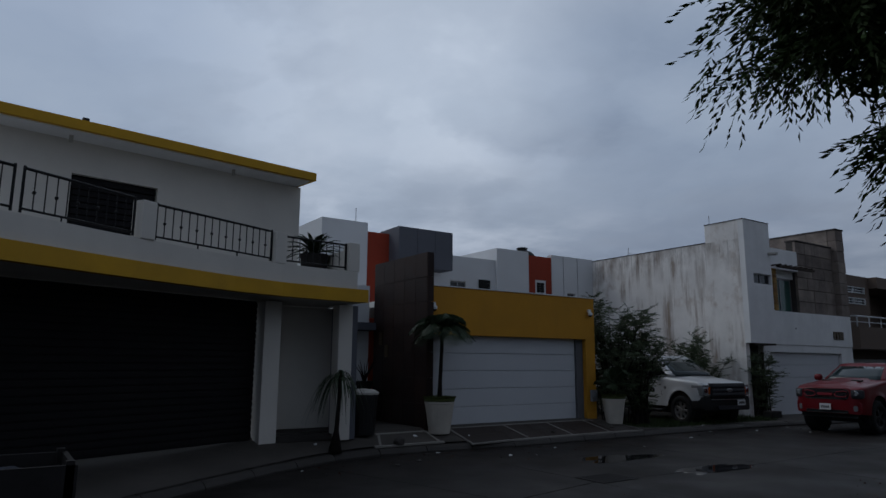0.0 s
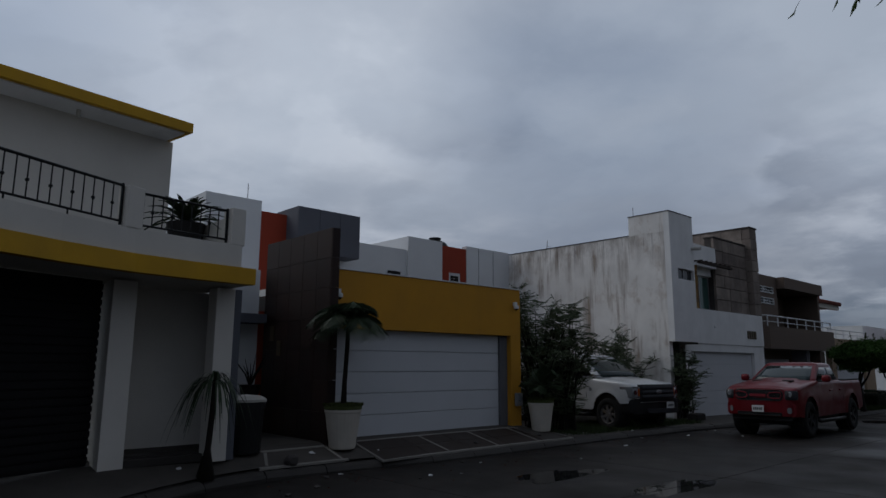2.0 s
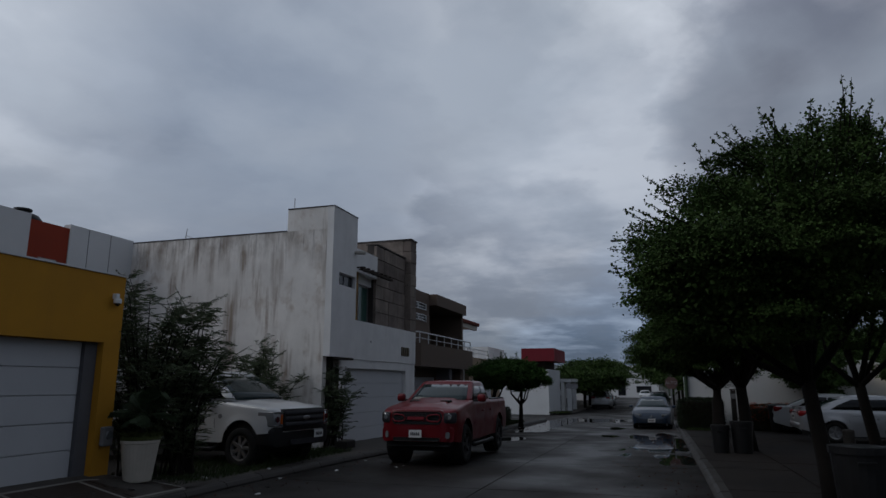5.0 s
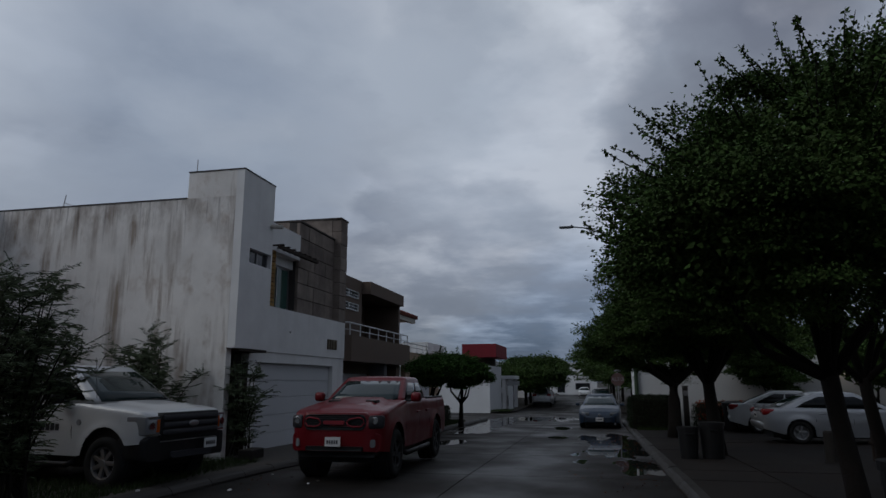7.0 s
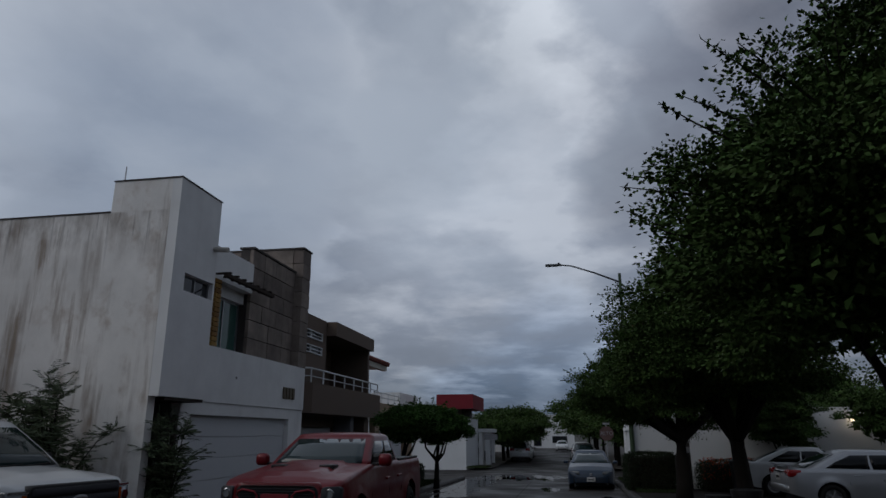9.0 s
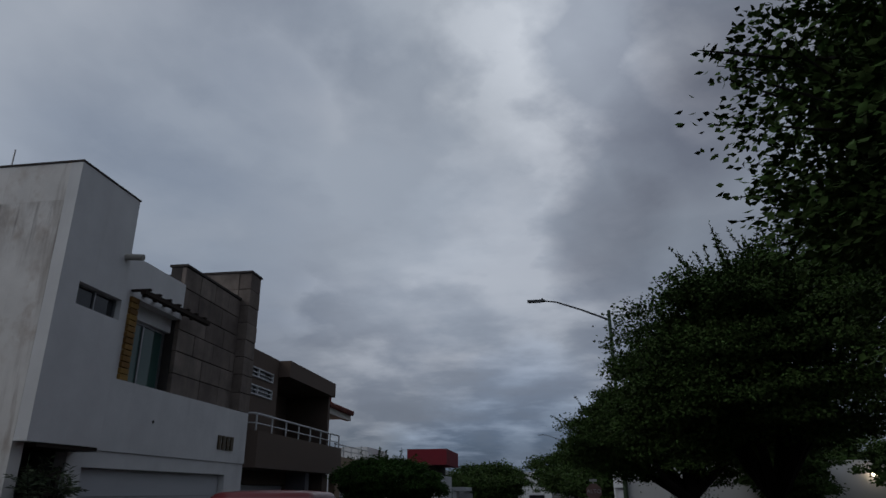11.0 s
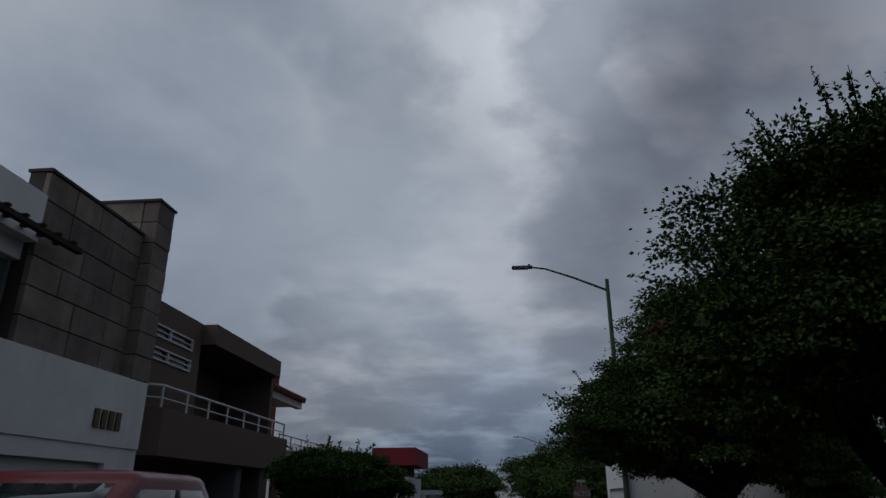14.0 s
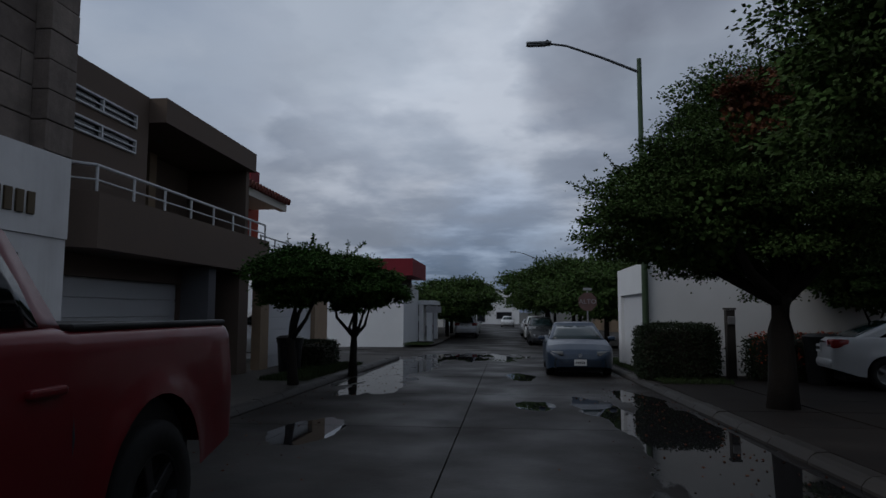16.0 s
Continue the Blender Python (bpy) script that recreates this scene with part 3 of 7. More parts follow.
def sheet(bm, xs, lo, hi, zf, ny=1):
    """A ground sheet over stations xs, from lo(x) to hi(x), with heights zf(x, y)."""
    rows = []
    for x in xs:
        a, b = lo(x), hi(x)
        rows.append([bm.verts.new((x, a + (b - a) * k / ny, zf(x, a + (b - a) * k / ny))) for k in range(ny + 1)])
    for r, s in zip(rows, rows[1:]):
        for k in range(ny):
            bm.faces.new((r[k], s[k], s[k + 1], r[k + 1]))
    return bm


LAND_X = [-900, -60, 0, 17, 25, 35, 45, 60, 140, 1400]
solid("ground", sheet(bmesh.new(), LAND_X, lambda x: -900.0, lambda x: 900.0, lambda x, y: gz(x) - 0.06), M_LAND, "damp bare earth ground reaching to the horizon", "ground", kind="structure")
road = tagged(new("road"), "wet worn concrete street with puddles and slab joints", "road", kind="structure")
# the dark bed that shows in the joints
part("road_bed", sheet(bmesh.new(), [-4, 0, 4, 8, 12, 17, 25, 35, 45, 60, 140], lambda x: kerb_r(x) - (0.4 if x < 45 else 1.0) - (6 if x < 4 else 0), lambda x: kerb_l(x) + 0.4, lambda x, y: gz(x) - 0.03), M_SOIL, road)
part("road_bed", sheet(bmesh.new(), [43, 45, 55.5], lambda x: -60.0, lambda x: 60.0, lambda x, y: gz(x) - 0.028), M_ROAD, road, "wet cross street")



def xs_range(a, b, step):
    n = max(1, round((b - a) / step))
    return [a + (b - a) * i / n for i in range(n + 1)]


lp = [Vector((x, kerb_l(x) + 0.1)) for x in xs_range(-9.0, 6.0, 3.0)]
rp = [Vector((-1.2, -3.9)) * 1.0, Vector((0.6, -2.3)), Vector((2.4, -0.8)), Vector((4.2, 0.8)), Vector((5.2, 1.45)), Vector((6.2, 1.8))]
left_line = lp + [Vector((x, kerb_l(x) + 0.1)) for x in xs_range(10.2, 132.0, 4.2)]
right_line = rp + [Vector((x, kerb_r(x) - 0.1)) for x in xs_range(10.2, 132.0, 4.2)]
for i in range(len(left_line) - 1):
    def mid(k):
        a, b = left_line[k], right_line[k]
        t = (a.y - 5.93) / (a.y - b.y) if a.x > 9 else 0.49
        return a + (b - a) * t
    for a0, a1, b0, b1 in ((left_line[i], left_line[i + 1], mid(i), mid(i + 1)), (mid(i), mid(i + 1), right_line[i], right_line[i + 1])):
        c = (a0 + a1 + b0 + b1) / 4
        pts = [p + (c - p).normalized() * 0.013 for p in (b0, b1, a1, a0)]
        bm = bmesh.new()
        prism(bm, [(p.x, p.y) for p in pts], [gz(p.x) - 0.12 for p in pts], [gz(p.x) for p in pts])
        part("concrete_slab", bm, M_ROAD, road)

pave_l = tagged(new("pavement_left"), "damp stained concrete pavement and driveways before the houses", "pavement", kind="structure")
xs = xs_range(-12, 6, 0.75) + xs_range(6.5, 43.5, 0.74)
part("paving", sheet(bmesh.new(), xs, lambda x: kerb_l(x) + 0.16, lambda x: max(12.4, kerb_l(x) + 2.6), pave_z, 6), M_PAVE, pave_l)
part("paving", sheet(bmesh.new(), xs_range(3.0, 12.4, 1.0), lambda x: 12.4, lambda x: 18.4, lambda x, y: back_z(x), 2), M_PAVE, pave_l)
pave_r = tagged(new("pavement_right"), "wet concrete pavement, its colour darkened for the street trees' shade", "pavement", kind="structure")
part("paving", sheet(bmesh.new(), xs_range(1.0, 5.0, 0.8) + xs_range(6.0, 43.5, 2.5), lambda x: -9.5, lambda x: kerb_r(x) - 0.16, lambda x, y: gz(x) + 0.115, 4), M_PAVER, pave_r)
for i in range(24):
    for ya, yb in ((0.58, 1.96), (-0.9, 0.52)):
        xa = 7.2 + i * 1.5
        bm = bmesh.new()
        sink = random.uniform(-0.004, 0.004)
        qs = [(xa + 0.008, ya), (xa + 1.492, ya), (xa + 1.492, yb), (xa + 0.008, yb)]
        prism(bm, qs, [gz(q[0]) + 0.06 for q in qs], [gz(q[0]) + 0.128 + sink for q in qs])
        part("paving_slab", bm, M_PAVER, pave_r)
far_pave = tagged(new("pavement_far"), "concrete pavement beyond the side street", "pavement", kind="structure")
part("paving", sheet(bmesh.new(), [56, 60, 140], lambda x: 9.5, lambda x: 14.0, lambda x, y: gz(x) + 0.1), M_PAVE, far_pave)
part("paving", sheet(bmesh.new(), [56, 60, 140], lambda x: -6.0, lambda x: 2.1, lambda x, y: gz(x) + 0.1), M_PAVE, far_pave)
part("paving", sheet(bmesh.new(), xs_range(12.0, 19.0, 1.0), lambda x: 11.2, lambda x: 18.6, lambda x, y: 0.05 + 0.03 * noise.noise(Vector((x, y, 0))), 8), M_SOIL, pave_l, "bare muddy soil of the empty lot")

# pale border tiles laid as a ladder over the driveway of the yellow house
drive = tagged(new("driveway"), "brown tiled driveway with pale border lines", "driveway", kind="structure")


def strip(x0, y0, x1, y1, w, lift, name, material, parent):
    a, b = Vector((x0, y0)), Vector((x1, y1))
    n = Vector((-(b - a).y, (b - a).x)).normalized() * w / 2
    pts = [a - n, b - n, b + n, a + n]
    bm = bmesh.new()
    prism(bm, [(p.x, p.y) for p in pts], [pave_z(p.x, p.y) - 0.02 for p in pts], [pave_z(p.x, p.y) + lift for p in pts])
    return part(name, bm, material, parent)


for i in range(5):
    for j in range(2):
        xa = 6.75 + i * 1.08
        ya = 10.24 + j * 0.47
        strip(xa, ya + 0.22, xa + 1.05, ya + 0.22, 0.44, 0.006, "floor_tile", M_DRIVE, drive)
for ya in (10.22, 11.16):
    for i in range(5):
        strip(6.7 + i * 1.08, ya, 7.77 + i * 1.08, ya, 0.05, 0.011, "border_tile", M_LINE, drive)
for xa in (6.75, 8.3, 9.65, 10.9, 12.1):
    strip(xa, 10.26, xa, 11.12, 0.05, 0.012, "border_tile", M_LINE, drive)
for xa, ya, xb, yb in ((4.6, 10.55, 6.2, 10.5), (4.9, 11.1, 6.1, 11.1), (4.75, 10.6, 4.95, 11.05), (6.1, 10.55, 6.1, 11.05)):
    strip(xa, ya, xb, yb, 0.05, 0.011, "border_tile", M_LINE, drive)

# kerb stones
kerbs = tagged(new("kerb"), "worn rounded concrete kerb stones along the street", "kerb", kind="structure")


def kerb_run(line, a, b, side):
    """Rounded kerb stones of about a metre; side +1 has the pavement towards +y."""
    pts = [Vector((x, line(x))) for x in xs_range(a, b, 0.15)]
    run, last = 0.0, pts[0]
    keep = [pts[0]]
    for p, q in zip(pts, pts[1:]):
        run += (q - p).length
        if run >= 1.0:
            keep.append(q)
            run = 0.0
    for p, q in zip(keep, keep[1:]):
        d = (q - p).normalized()
        n = Vector((-d.y, d.x)) * side
        p2, q2 = p + d * 0.008, q - d * 0.008
        bm = bmesh.new()
        low = random.uniform(-0.008, 0.006)
        prof = [(-0.02, -0.08), (-0.02, 0.03), (0.02, 0.085), (0.07, 0.118 + low), (0.2, 0.128 + low), (0.2, -0.08)]
        rings = [[bm.verts.new((e.x + n.x * u, e.y + n.y * u, gz(e.x) + h)) for u, h in prof] for e in (p2, q2)]
        k = len(prof)
        for i in range(k):
            bm.faces.new((rings[0][i], rings[1][i], rings[1][(i + 1) % k], rings[0][(i + 1) % k]))
        bm.faces.new(rings[0][::-1])
        bm.faces.new(rings[1])
        bmesh.ops.recalc_face_normals(bm, faces=bm.faces)
        part("kerb_stone", bm, M_KERB, kerbs)


kerb_run(kerb_l, -9.0, 43.5, 1)
kerb_run(kerb_r, 1.5, 43.5, -1)


# ---- houses ----
def louvre(parent, x0, x1, y, z0, z1, n, material, name="slat", depth=0.03):
    h = (z1 - z0) / n
    for k in range(n):
        part(name, B(x0, x1, y, y + depth, z0 + k * h + 0.006, z0 + (k + 1) * h - 0.006), material, parent)


def garage_door(parent, x0, x1, y, z0, z1, rows, material, label):
    d = part("garage_door", B(x0, x1, y + 0.03, y + 0.06, z0, z1), material, parent, label)
    h = (z1 - z0) / rows
    for k in range(rows):
        bm = B(x0 + 0.01, x1 - 0.01, y, y + 0.028, z0 + k * h + 0.006, z0 + (k + 1) * h - 0.006, bevel=0.006)
        part("door_panel", bm, material, d)
    return d


def window(parent, x0, x1, y, z0, z1, glass, frame_mat, mullions=1, t=0.045, name="window"):
    """A framed window in a wall that faces -y."""
    w = part(name, B((x0, x1, y, y + 0.06, z0, z0 + t), (x0, x1, y, y + 0.06, z1 - t, z1), (x0, x0 + t, y, y + 0.06, z0 + t, z1 - t), (x1 - t, x1, y, y + 0.06, z0 + t, z1 - t)), frame_mat, parent)
    n = mullions + 1
    for k in range(1, n):
        xm = x0 + (x1 - x0) * k / n
        part("mullion", B(xm - t / 2, xm + t / 2, y - 0.003, y + 0.055, z0 + t, z1 - t), frame_mat, w)
    for k in range(n):
        a = x0 + (x1 - x0) * k / n + t / 2
        b = x0 + (x1 - x0) * (k + 1) / n - t / 2
        part("pane", B(a, b, y + 0.025, y + 0.032, z0 + t, z1 - t), glass, w)
    return w


def offset_line(pts, d):
    """A plan line pushed to its left by d."""
    out = []
    pts = [Vector(p) for p in pts]
    for i, p in enumerate(pts):
        a = pts[max(i - 1, 0)]
        b = pts[min(i + 1, len(pts) - 1)]
        t = (b - a).normalized()
        out.append(p + Vector((-t.y, t.x)) * d)
    return out


def band(pts, d0, d1, z0, z1):
    bm = bmesh.new()
    lo, hi = offset_line(pts, d0), offset_line(pts, d1)
    return prism(bm, [(p.x, p.y) for p in lo] + [(p.x, p.y) for p in hi[::-1]], z0, z1)


def turned(bm, centre, deg):
    bmesh.ops.rotate(bm, verts=bm.verts, cent=centre, matrix=Matrix.Rotation(radians(deg), 3, "Z"))
    return bm


# corner house with yellow bands and a balcony
h1 = thing("house", (1.0, 11.5, 0.38), "cream corner house with mustard bands and an iron-railed balcony", "house", "houses along the street")
FRONT = [(-9.0, 3.9), (-5.0, 6.1), (-1.64, 7.93), (-0.9, 8.38), (0.0, 8.9), (1.4, 9.62), (2.35, 9.97), (3.2, 10.12), (4.18, 10.22)]
pts = [tuple(p) for p in FRONT] + [(4.18, 12.7), (-9.0, 11.5)]
part("balcony_slab", prism(bmesh.new(), pts, 2.93, 3.14), M_CREAM, h1)
part("fascia", band(FRONT, -0.045, 0.10, 2.92, 3.165), M_TRIM, h1, "mustard yellow fascia band")
part("parapet", band([(p[0] - 0.0, p[1]) for p in FRONT[:-1]] + [(3.95, 10.2)], 0.0, 0.16, 3.165, 3.5), M_CREAM, h1)
part("parapet", B(3.79, 3.95, 10.33, 12.6, 3.165, 3.95), M_CREAM, h1)
for px, py, ang in ((-0.12, 8.92, 29), (2.28, 10.04, 20), (3.86, 10.29, 8)):
    part("post", turned(B(px - 0.12, px + 0.12, py - 0.1, py + 0.13, 3.5, 4.06, bevel=0.01), (px, py, 0), ang), M_CREAM, h1)


def railing(parent, a, b, z0, z1, gap=0.14):
    a, b = Vector(a), Vector(b)
    L = (b - a).length
    d = (b - a) / L
    r = part("railing", rod(rod(bmesh.new(), (*a, z0 + 0.05), (*b, z0 + 0.05), 0.016), (*a, z1), (*b, z1), 0.02), M_IRON, parent, "black wrought iron railing")
    n = int(L / gap)
    for k in range(n + 1):
        p = a + d * (L * k / n)
        bm = rod(bmesh.new(), (*p, z0 + (0 if k in (0, n) else 0.05)), (*p, z1 + (0.03 if k in (0, n) else 0)), 0.02 if k in (0, n) else 0.009, 6)
        if k % 2 and k not in (0, n):
            bmesh.ops.create_icosphere(bm, subdivisions=1, radius=0.028, matrix=Matrix.Translation((*p, (z0 + z1) / 2)))
        part("baluster", bm, M_IRON, r)
    for t in (0.33, 0.67):
        p = a + d * L * t
        part("baluster", rod(bmesh.new(), (*p, z0 - 0.04), (*p, z0 + 0.05), 0.012, 6), M_IRON, r)


railing(h1, (-8.5, 4.27), (-5.0, 6.2), 3.53, 4.08)
railing(h1, (-4.9, 6.25), (-1.75, 7.97), 3.53, 4.08)
railing(h1, (-1.65, 8.02), (-0.28, 8.84), 3.53, 4.08)
railing(h1, (0.05, 9.02), (2.14, 10.0), 3.53, 4.06)
railing(h1, (2.44, 10.1), (3.72, 10.28), 3.53, 4.02)
UC = (3.65, 12.6, 0)
bm = wall_grid(bmesh.new(), -9.0, 3.65, 3.1, 5.66, 12.6, 12.8, [(-0.98, 0.52, 3.14, 5.06)])
part("upper_wall", turned(bm, UC, 9.6), M_CREAM, h1)
sh = part("shuttered_door", turned(B(-0.98, 0.52, 12.72, 12.78, 3.14, 5.06), UC, 9.6), M_BLACKDOOR, h1, "black louvred balcony door")
for k in range(16):
    part("slat", turned(B(-0.94, 0.48, 12.66, 12.71, 3.2 + k * 0.115, 3.29 + k * 0.115), UC, 9.6), M_BLACKDOOR, sh)
part("upper_wall", B(3.45, 3.65, 12.8, 20.0, 3.1, 5.66), M_CREAM, h1)
part("roof", turned(prism(bmesh.new(), [(-9.2, 12.0), (3.52, 12.0), (3.52, 20.0), (-9.2, 20.0)], 5.66, 5.78), UC, 9.0), M_WHITE, h1)
part("roof_trim", turned(prism(bmesh.new(), [(-9.2, 11.9), (3.62, 11.9), (3.62, 12.0), (-9.2, 12.0)], 5.68, 5.85), UC, 9.0), M_TRIM, h1, "mustard yellow roof edge")
part("roof_trim", turned(B(3.52, 3.62, 12.0, 20.0, 5.68, 5.85), UC, 9.0), M_TRIM, h1)
# short plastic pipe stubs below the soffit, no light source
for u in (-1.1, 1.9):
    part("soffit_lamp", turned(rod(bmesh.new(), (u, 12.3, 5.54), (u, 12.3, 5.66), 0.035, 8), UC, 9.0), M_PVC, h1)
part("roof_vent", turned(B(-1.0, -0.9, 12.05, 12.15, 5.78, 5.95), UC, 9.0), M_TANK, h1)
DOORLINE = [(-9.0, 6.75), (2.3, 11.1)]
gd = part("garage_door", band(DOORLINE, 0.0, 0.06, 0.36, 2.9), M_BLACKDOOR, h1, "very dark steel garage door")
for k in range(22):
    part("door_rib", band(DOORLINE, -0.025, 0.0, 0.40 + k * 0.113, 0.48 + k * 0.113), M_BLACKDOOR, gd)
part("pillar", prism(bmesh.new(), [(2.36, 10.78), (2.7, 10.84), (2.7, 11.2), (2.36, 11.14)], 0.3, 2.9), M_CREAM, h1)
part("pillar", B(3.84, 4.14, 10.74, 11.04, 0.3, 2.9, bevel=0.01), M_CREAM, h1)
part("porch_wall", B(2.4, 4.29, 11.76, 11.95, 0.3, 2.9), M_CREAM, h1)
part("porch_wall", B(2.42, 2.6, 11.21, 11.75, 0.3, 2.9), M_CREAM, h1)
part("porch_wall", B(4.15, 4.29, 10.82, 11.75, 0.3, 2.9), M_GREY, h1, "grey painted side wall")
part("step", B(2.72, 4.14, 11.06, 11.75, 0.3, 0.46, bevel=0.015), M_KERB, h1)
part("step", B(2.72, 3.83, 10.86, 11.05, 0.3, 0.42, bevel=0.015), M_KERB, h1)
part("rear_wall", B(4.1, 4.25, 11.95, 20, 0.2, 3.12), M_WHITE, h1)
part("entrance_wall", B(4.25, 6.15, 13.9, 14.05, 0.3, 3.72), M_WHITE2, h1)
part("awning", B(5.3, 6.1, 13.4, 13.9, 2.56, 2.75, bevel=0.01), M_GREY, h1, "small grey concrete awning")

# yellow-fronted house with the dark tiled wing wall
h2 = thing("house", (9.0, 11.5, 0.38), "modern house with mustard garage front and white and red blocks", "house", "houses along the street")
bm = wall_grid(bmesh.new(), 6.32, 11.68, 0.2, 3.52, 11.38, 11.66, [(6.32, 11.34, 0.0, 2.42)])
part("garage_front", bm, M_YELLOW, h2, "mustard painted front wall")
part("coping", B(6.32, 11.7, 11.36, 11.68, 3.525, 3.55), M_WHITE, h2)
garage_door(h2, 6.32, 11.1, 11.56, 0.36, 2.42, 5, M_GDOOR, "white sectional garage door")
part("jamb", B(11.1, 11.335, 11.5, 11.62, 0.35, 2.42), M_JAMB, h2, "dark grey door jamb")
part("side_wall", B(11.48, 11.66, 11.67, 18.1, 0.2, 3.5), M_YELLOW, h2)
part("garage_roof", B(6.4, 11.45, 11.7, 18.1, 3.2, 3.35), M_WHITE, h2)
wing = part("wing_wall", B(6.165, 6.27, 11.16, 13.62, 0.3, 4.25), M_TILE, h2, "wall clad in dark brown tiles")
for r in range(7):
    for c in range(5):
        z0, y0 = 0.34 + r * 0.558, 11.14 + c * 0.496
        part("wall_tile", B(6.145, 6.163, y0 + 0.004, y0 + 0.492, z0 + 0.004, z0 + 0.554), M_TILE, wing)
for c in range(7):
    z0 = 0.34 + c * 0.558
    part("wall_tile", B(6.15, 6.31, 11.115, 11.138, z0 + 0.004, z0 + 0.554), M_TILE, wing)
for k, y in enumerate((12.85, 13.15)):
    part("number_bar", B(6.125, 6.143, y, y + 0.16, 2.2 - 0.3 * (1 - k), 2.5 - 0.3 * (1 - k)), M_BRONZE, wing, "bronze plaque")
part("tall_block", B(6.6, 8.26, 18.2, 24, 0.3, 6.4), M_WHITE2, h2)
part("red_block", B(8.262, 9.55, 18.26, 24, 0.3, 6.12), M_REDWALL, h2, "brick red painted block")
gb = part("grey_block", B(9.12, 11.3, 17.6, 18.9, 4.95, 6.3), M_GREY, h2, "slate grey projecting block")
for k in range(3):
    part("cladding_panel", B(9.12 + k * 0.727 + 0.006, 9.847 + k * 0.727 - 0.006, 17.57, 17.6, 4.956, 6.294), M_GREY, gb)
bm = wall_grid(bmesh.new(), 9.552, 13.79, 0.3, 5.64, 18.3, 18.5, [(11.7, 12.4, 4.2, 4.72), (13.0, 13.45, 4.3, 4.86)])
part("upper_wall", bm, M_WHITE2, h2)
window(h2, 11.7, 12.4, 18.36, 4.2, 4.72, M_DARKGLASS, M_ALU)
wl = window(h2, 13.0, 13.45, 18.36, 4.3, 4.86, M_DARKGLASS, M_IRON)
louvre(wl, 12.96, 13.49, 18.24, 4.32, 4.84, 4, M_IRON, "shutter_slat")
part("tall_block", B(13.79, 15.38, 18.2, 21.2, 0.3, 6.11), M_WHITE2, h2)
bm = wall_grid(bmesh.new(), 15.383, 16.66, 0.3, 6.0, 18.28, 18.5, [(15.78, 16.36, 4.45, 5.05)])
part("red_block", bm, M_REDWALL, h2, "brick red painted block")
wf = window(h2, 15.78, 16.36, 18.3, 4.45, 5.05, M_DARKGLASS, M_WHITE2, t=0.1)
louvre(wf, 15.9, 16.24, 18.26, 4.56, 4.94, 4, M_IRON, "shutter_slat")
bm = wall_grid(bmesh.new(), 16.664, 19.0, 0.3, 6.12, 18.25, 18.5, [(17.5, 17.95, 4.3, 4.62)])
wb = part("white_block", bm, M_WHITE2, h2)
window(h2, 17.5, 17.95, 18.3, 4.3, 4.62, M_DARKGLASS, M_ALU, 0)
for xx in (17.3, 18.1):
    part("joint_strip", B(xx - 0.008, xx + 0.008, 18.243, 18.25, 3.0, 6.1), M_JAMB, wb)
part("rear_roof", B(9.552, 18.9, 18.5, 24, 5.2, 5.4), M_WHITE, h2)
tank = thing("water_tank", (16.0, 19.3, 5.4), "black plastic rooftop water tank", "water tank")
part("tank_body", lathe(bmesh.new(), [(0.5, 0), (0.52, 0.1), (0.52, 0.75), (0.4, 0.9), (0.2, 0.98), (0.2, 1.03)], 20, (16.0, 19.3, 5.4)), M_TANK, tank, smooth=True)
part("lid", lathe(bmesh.new(), [(0.23, 1.03), (0.23, 1.08), (0.1, 1.1)], 16, (16.0, 19.3, 5.4)), M_TANK, tank)
ant = thing("antenna", (8.0, 18.6, 6.4), "thin metal rooftop antenna rod", "antenna")
part("rod", rod(bmesh.new(), (8.0, 18.6, 6.4), (8.0, 18.6, 6.95), 0.012, 6), M_ALU, ant)

# rain-streaked white house
h3 = thing("house", (22.9, 13.0, 0.1), "white rendered house streaked by rain, with a stone-clad upper wall", "house", "houses along the street")
part("side_wall", wall_grid(bmesh.new(), 11.525, 18.6, -0.2, 6.04, 19.0, 19.22, [], axis="x"), M_DIRTY, h3, "white side wall with dark rain streaks")
part("wall_coping", B(18.985, 19.24, 12.81, 18.6, 6.045, 6.075), M_STONEDARK, h3)
tw = part("stair_tower", wall_grid(bmesh.new(), 19.0, 20.55, 2.5, 6.69, 11.32, 11.52, [(19.42, 20.5, 4.52, 4.87)]), M_WHITE, h3)
part("stair_tower", B((19.003, 19.2, 11.521, 12.8, 6.045, 6.69), (20.35, 20.55, 11.521, 12.8, 2.5, 6.69), (19.2, 20.35, 12.6, 12.8, 3.0, 6.69)), M_DIRTY, h3)
part("tower_coping", B((18.985, 20.565, 11.305, 11.53, 6.695, 6.72), (18.985, 19.21, 11.53, 12.81, 6.695, 6.72), (20.34, 20.565, 11.53, 12.81, 6.695, 6.72)), M_STONEDARK, h3)
part("tower_roof", B(19.2, 20.35, 11.52, 12.6, 6.4, 6.5), M_WHITE, h3)
window(h3, 19.42, 20.5, 11.42, 4.52, 4.87, M_DARKGLASS, M_ALU, 1, 0.03)
part("tower_floor", B(19.225, 20.54, 11.34, 12.8, 2.44, 2.496), M_WOOD, h3)
part("drain_pipe", rod(bmesh.new(), (20.42, 11.45, 5.62), (20.42, 11.0, 5.58), 0.055, 12), M_PVC, h3, "stubby plastic rain spout")
bm = wall_grid(bmesh.new(), 20.552, 23.42, 3.6, 6.05, 11.9, 12.12, [(21.66, 23.42, 3.72, 5.28)])
part("upper_wall", bm, M_WHITE, h3)
part("reveal", B((21.66, 21.78, 11.93, 12.4, 3.72, 5.28),), M_BRICK, h3)
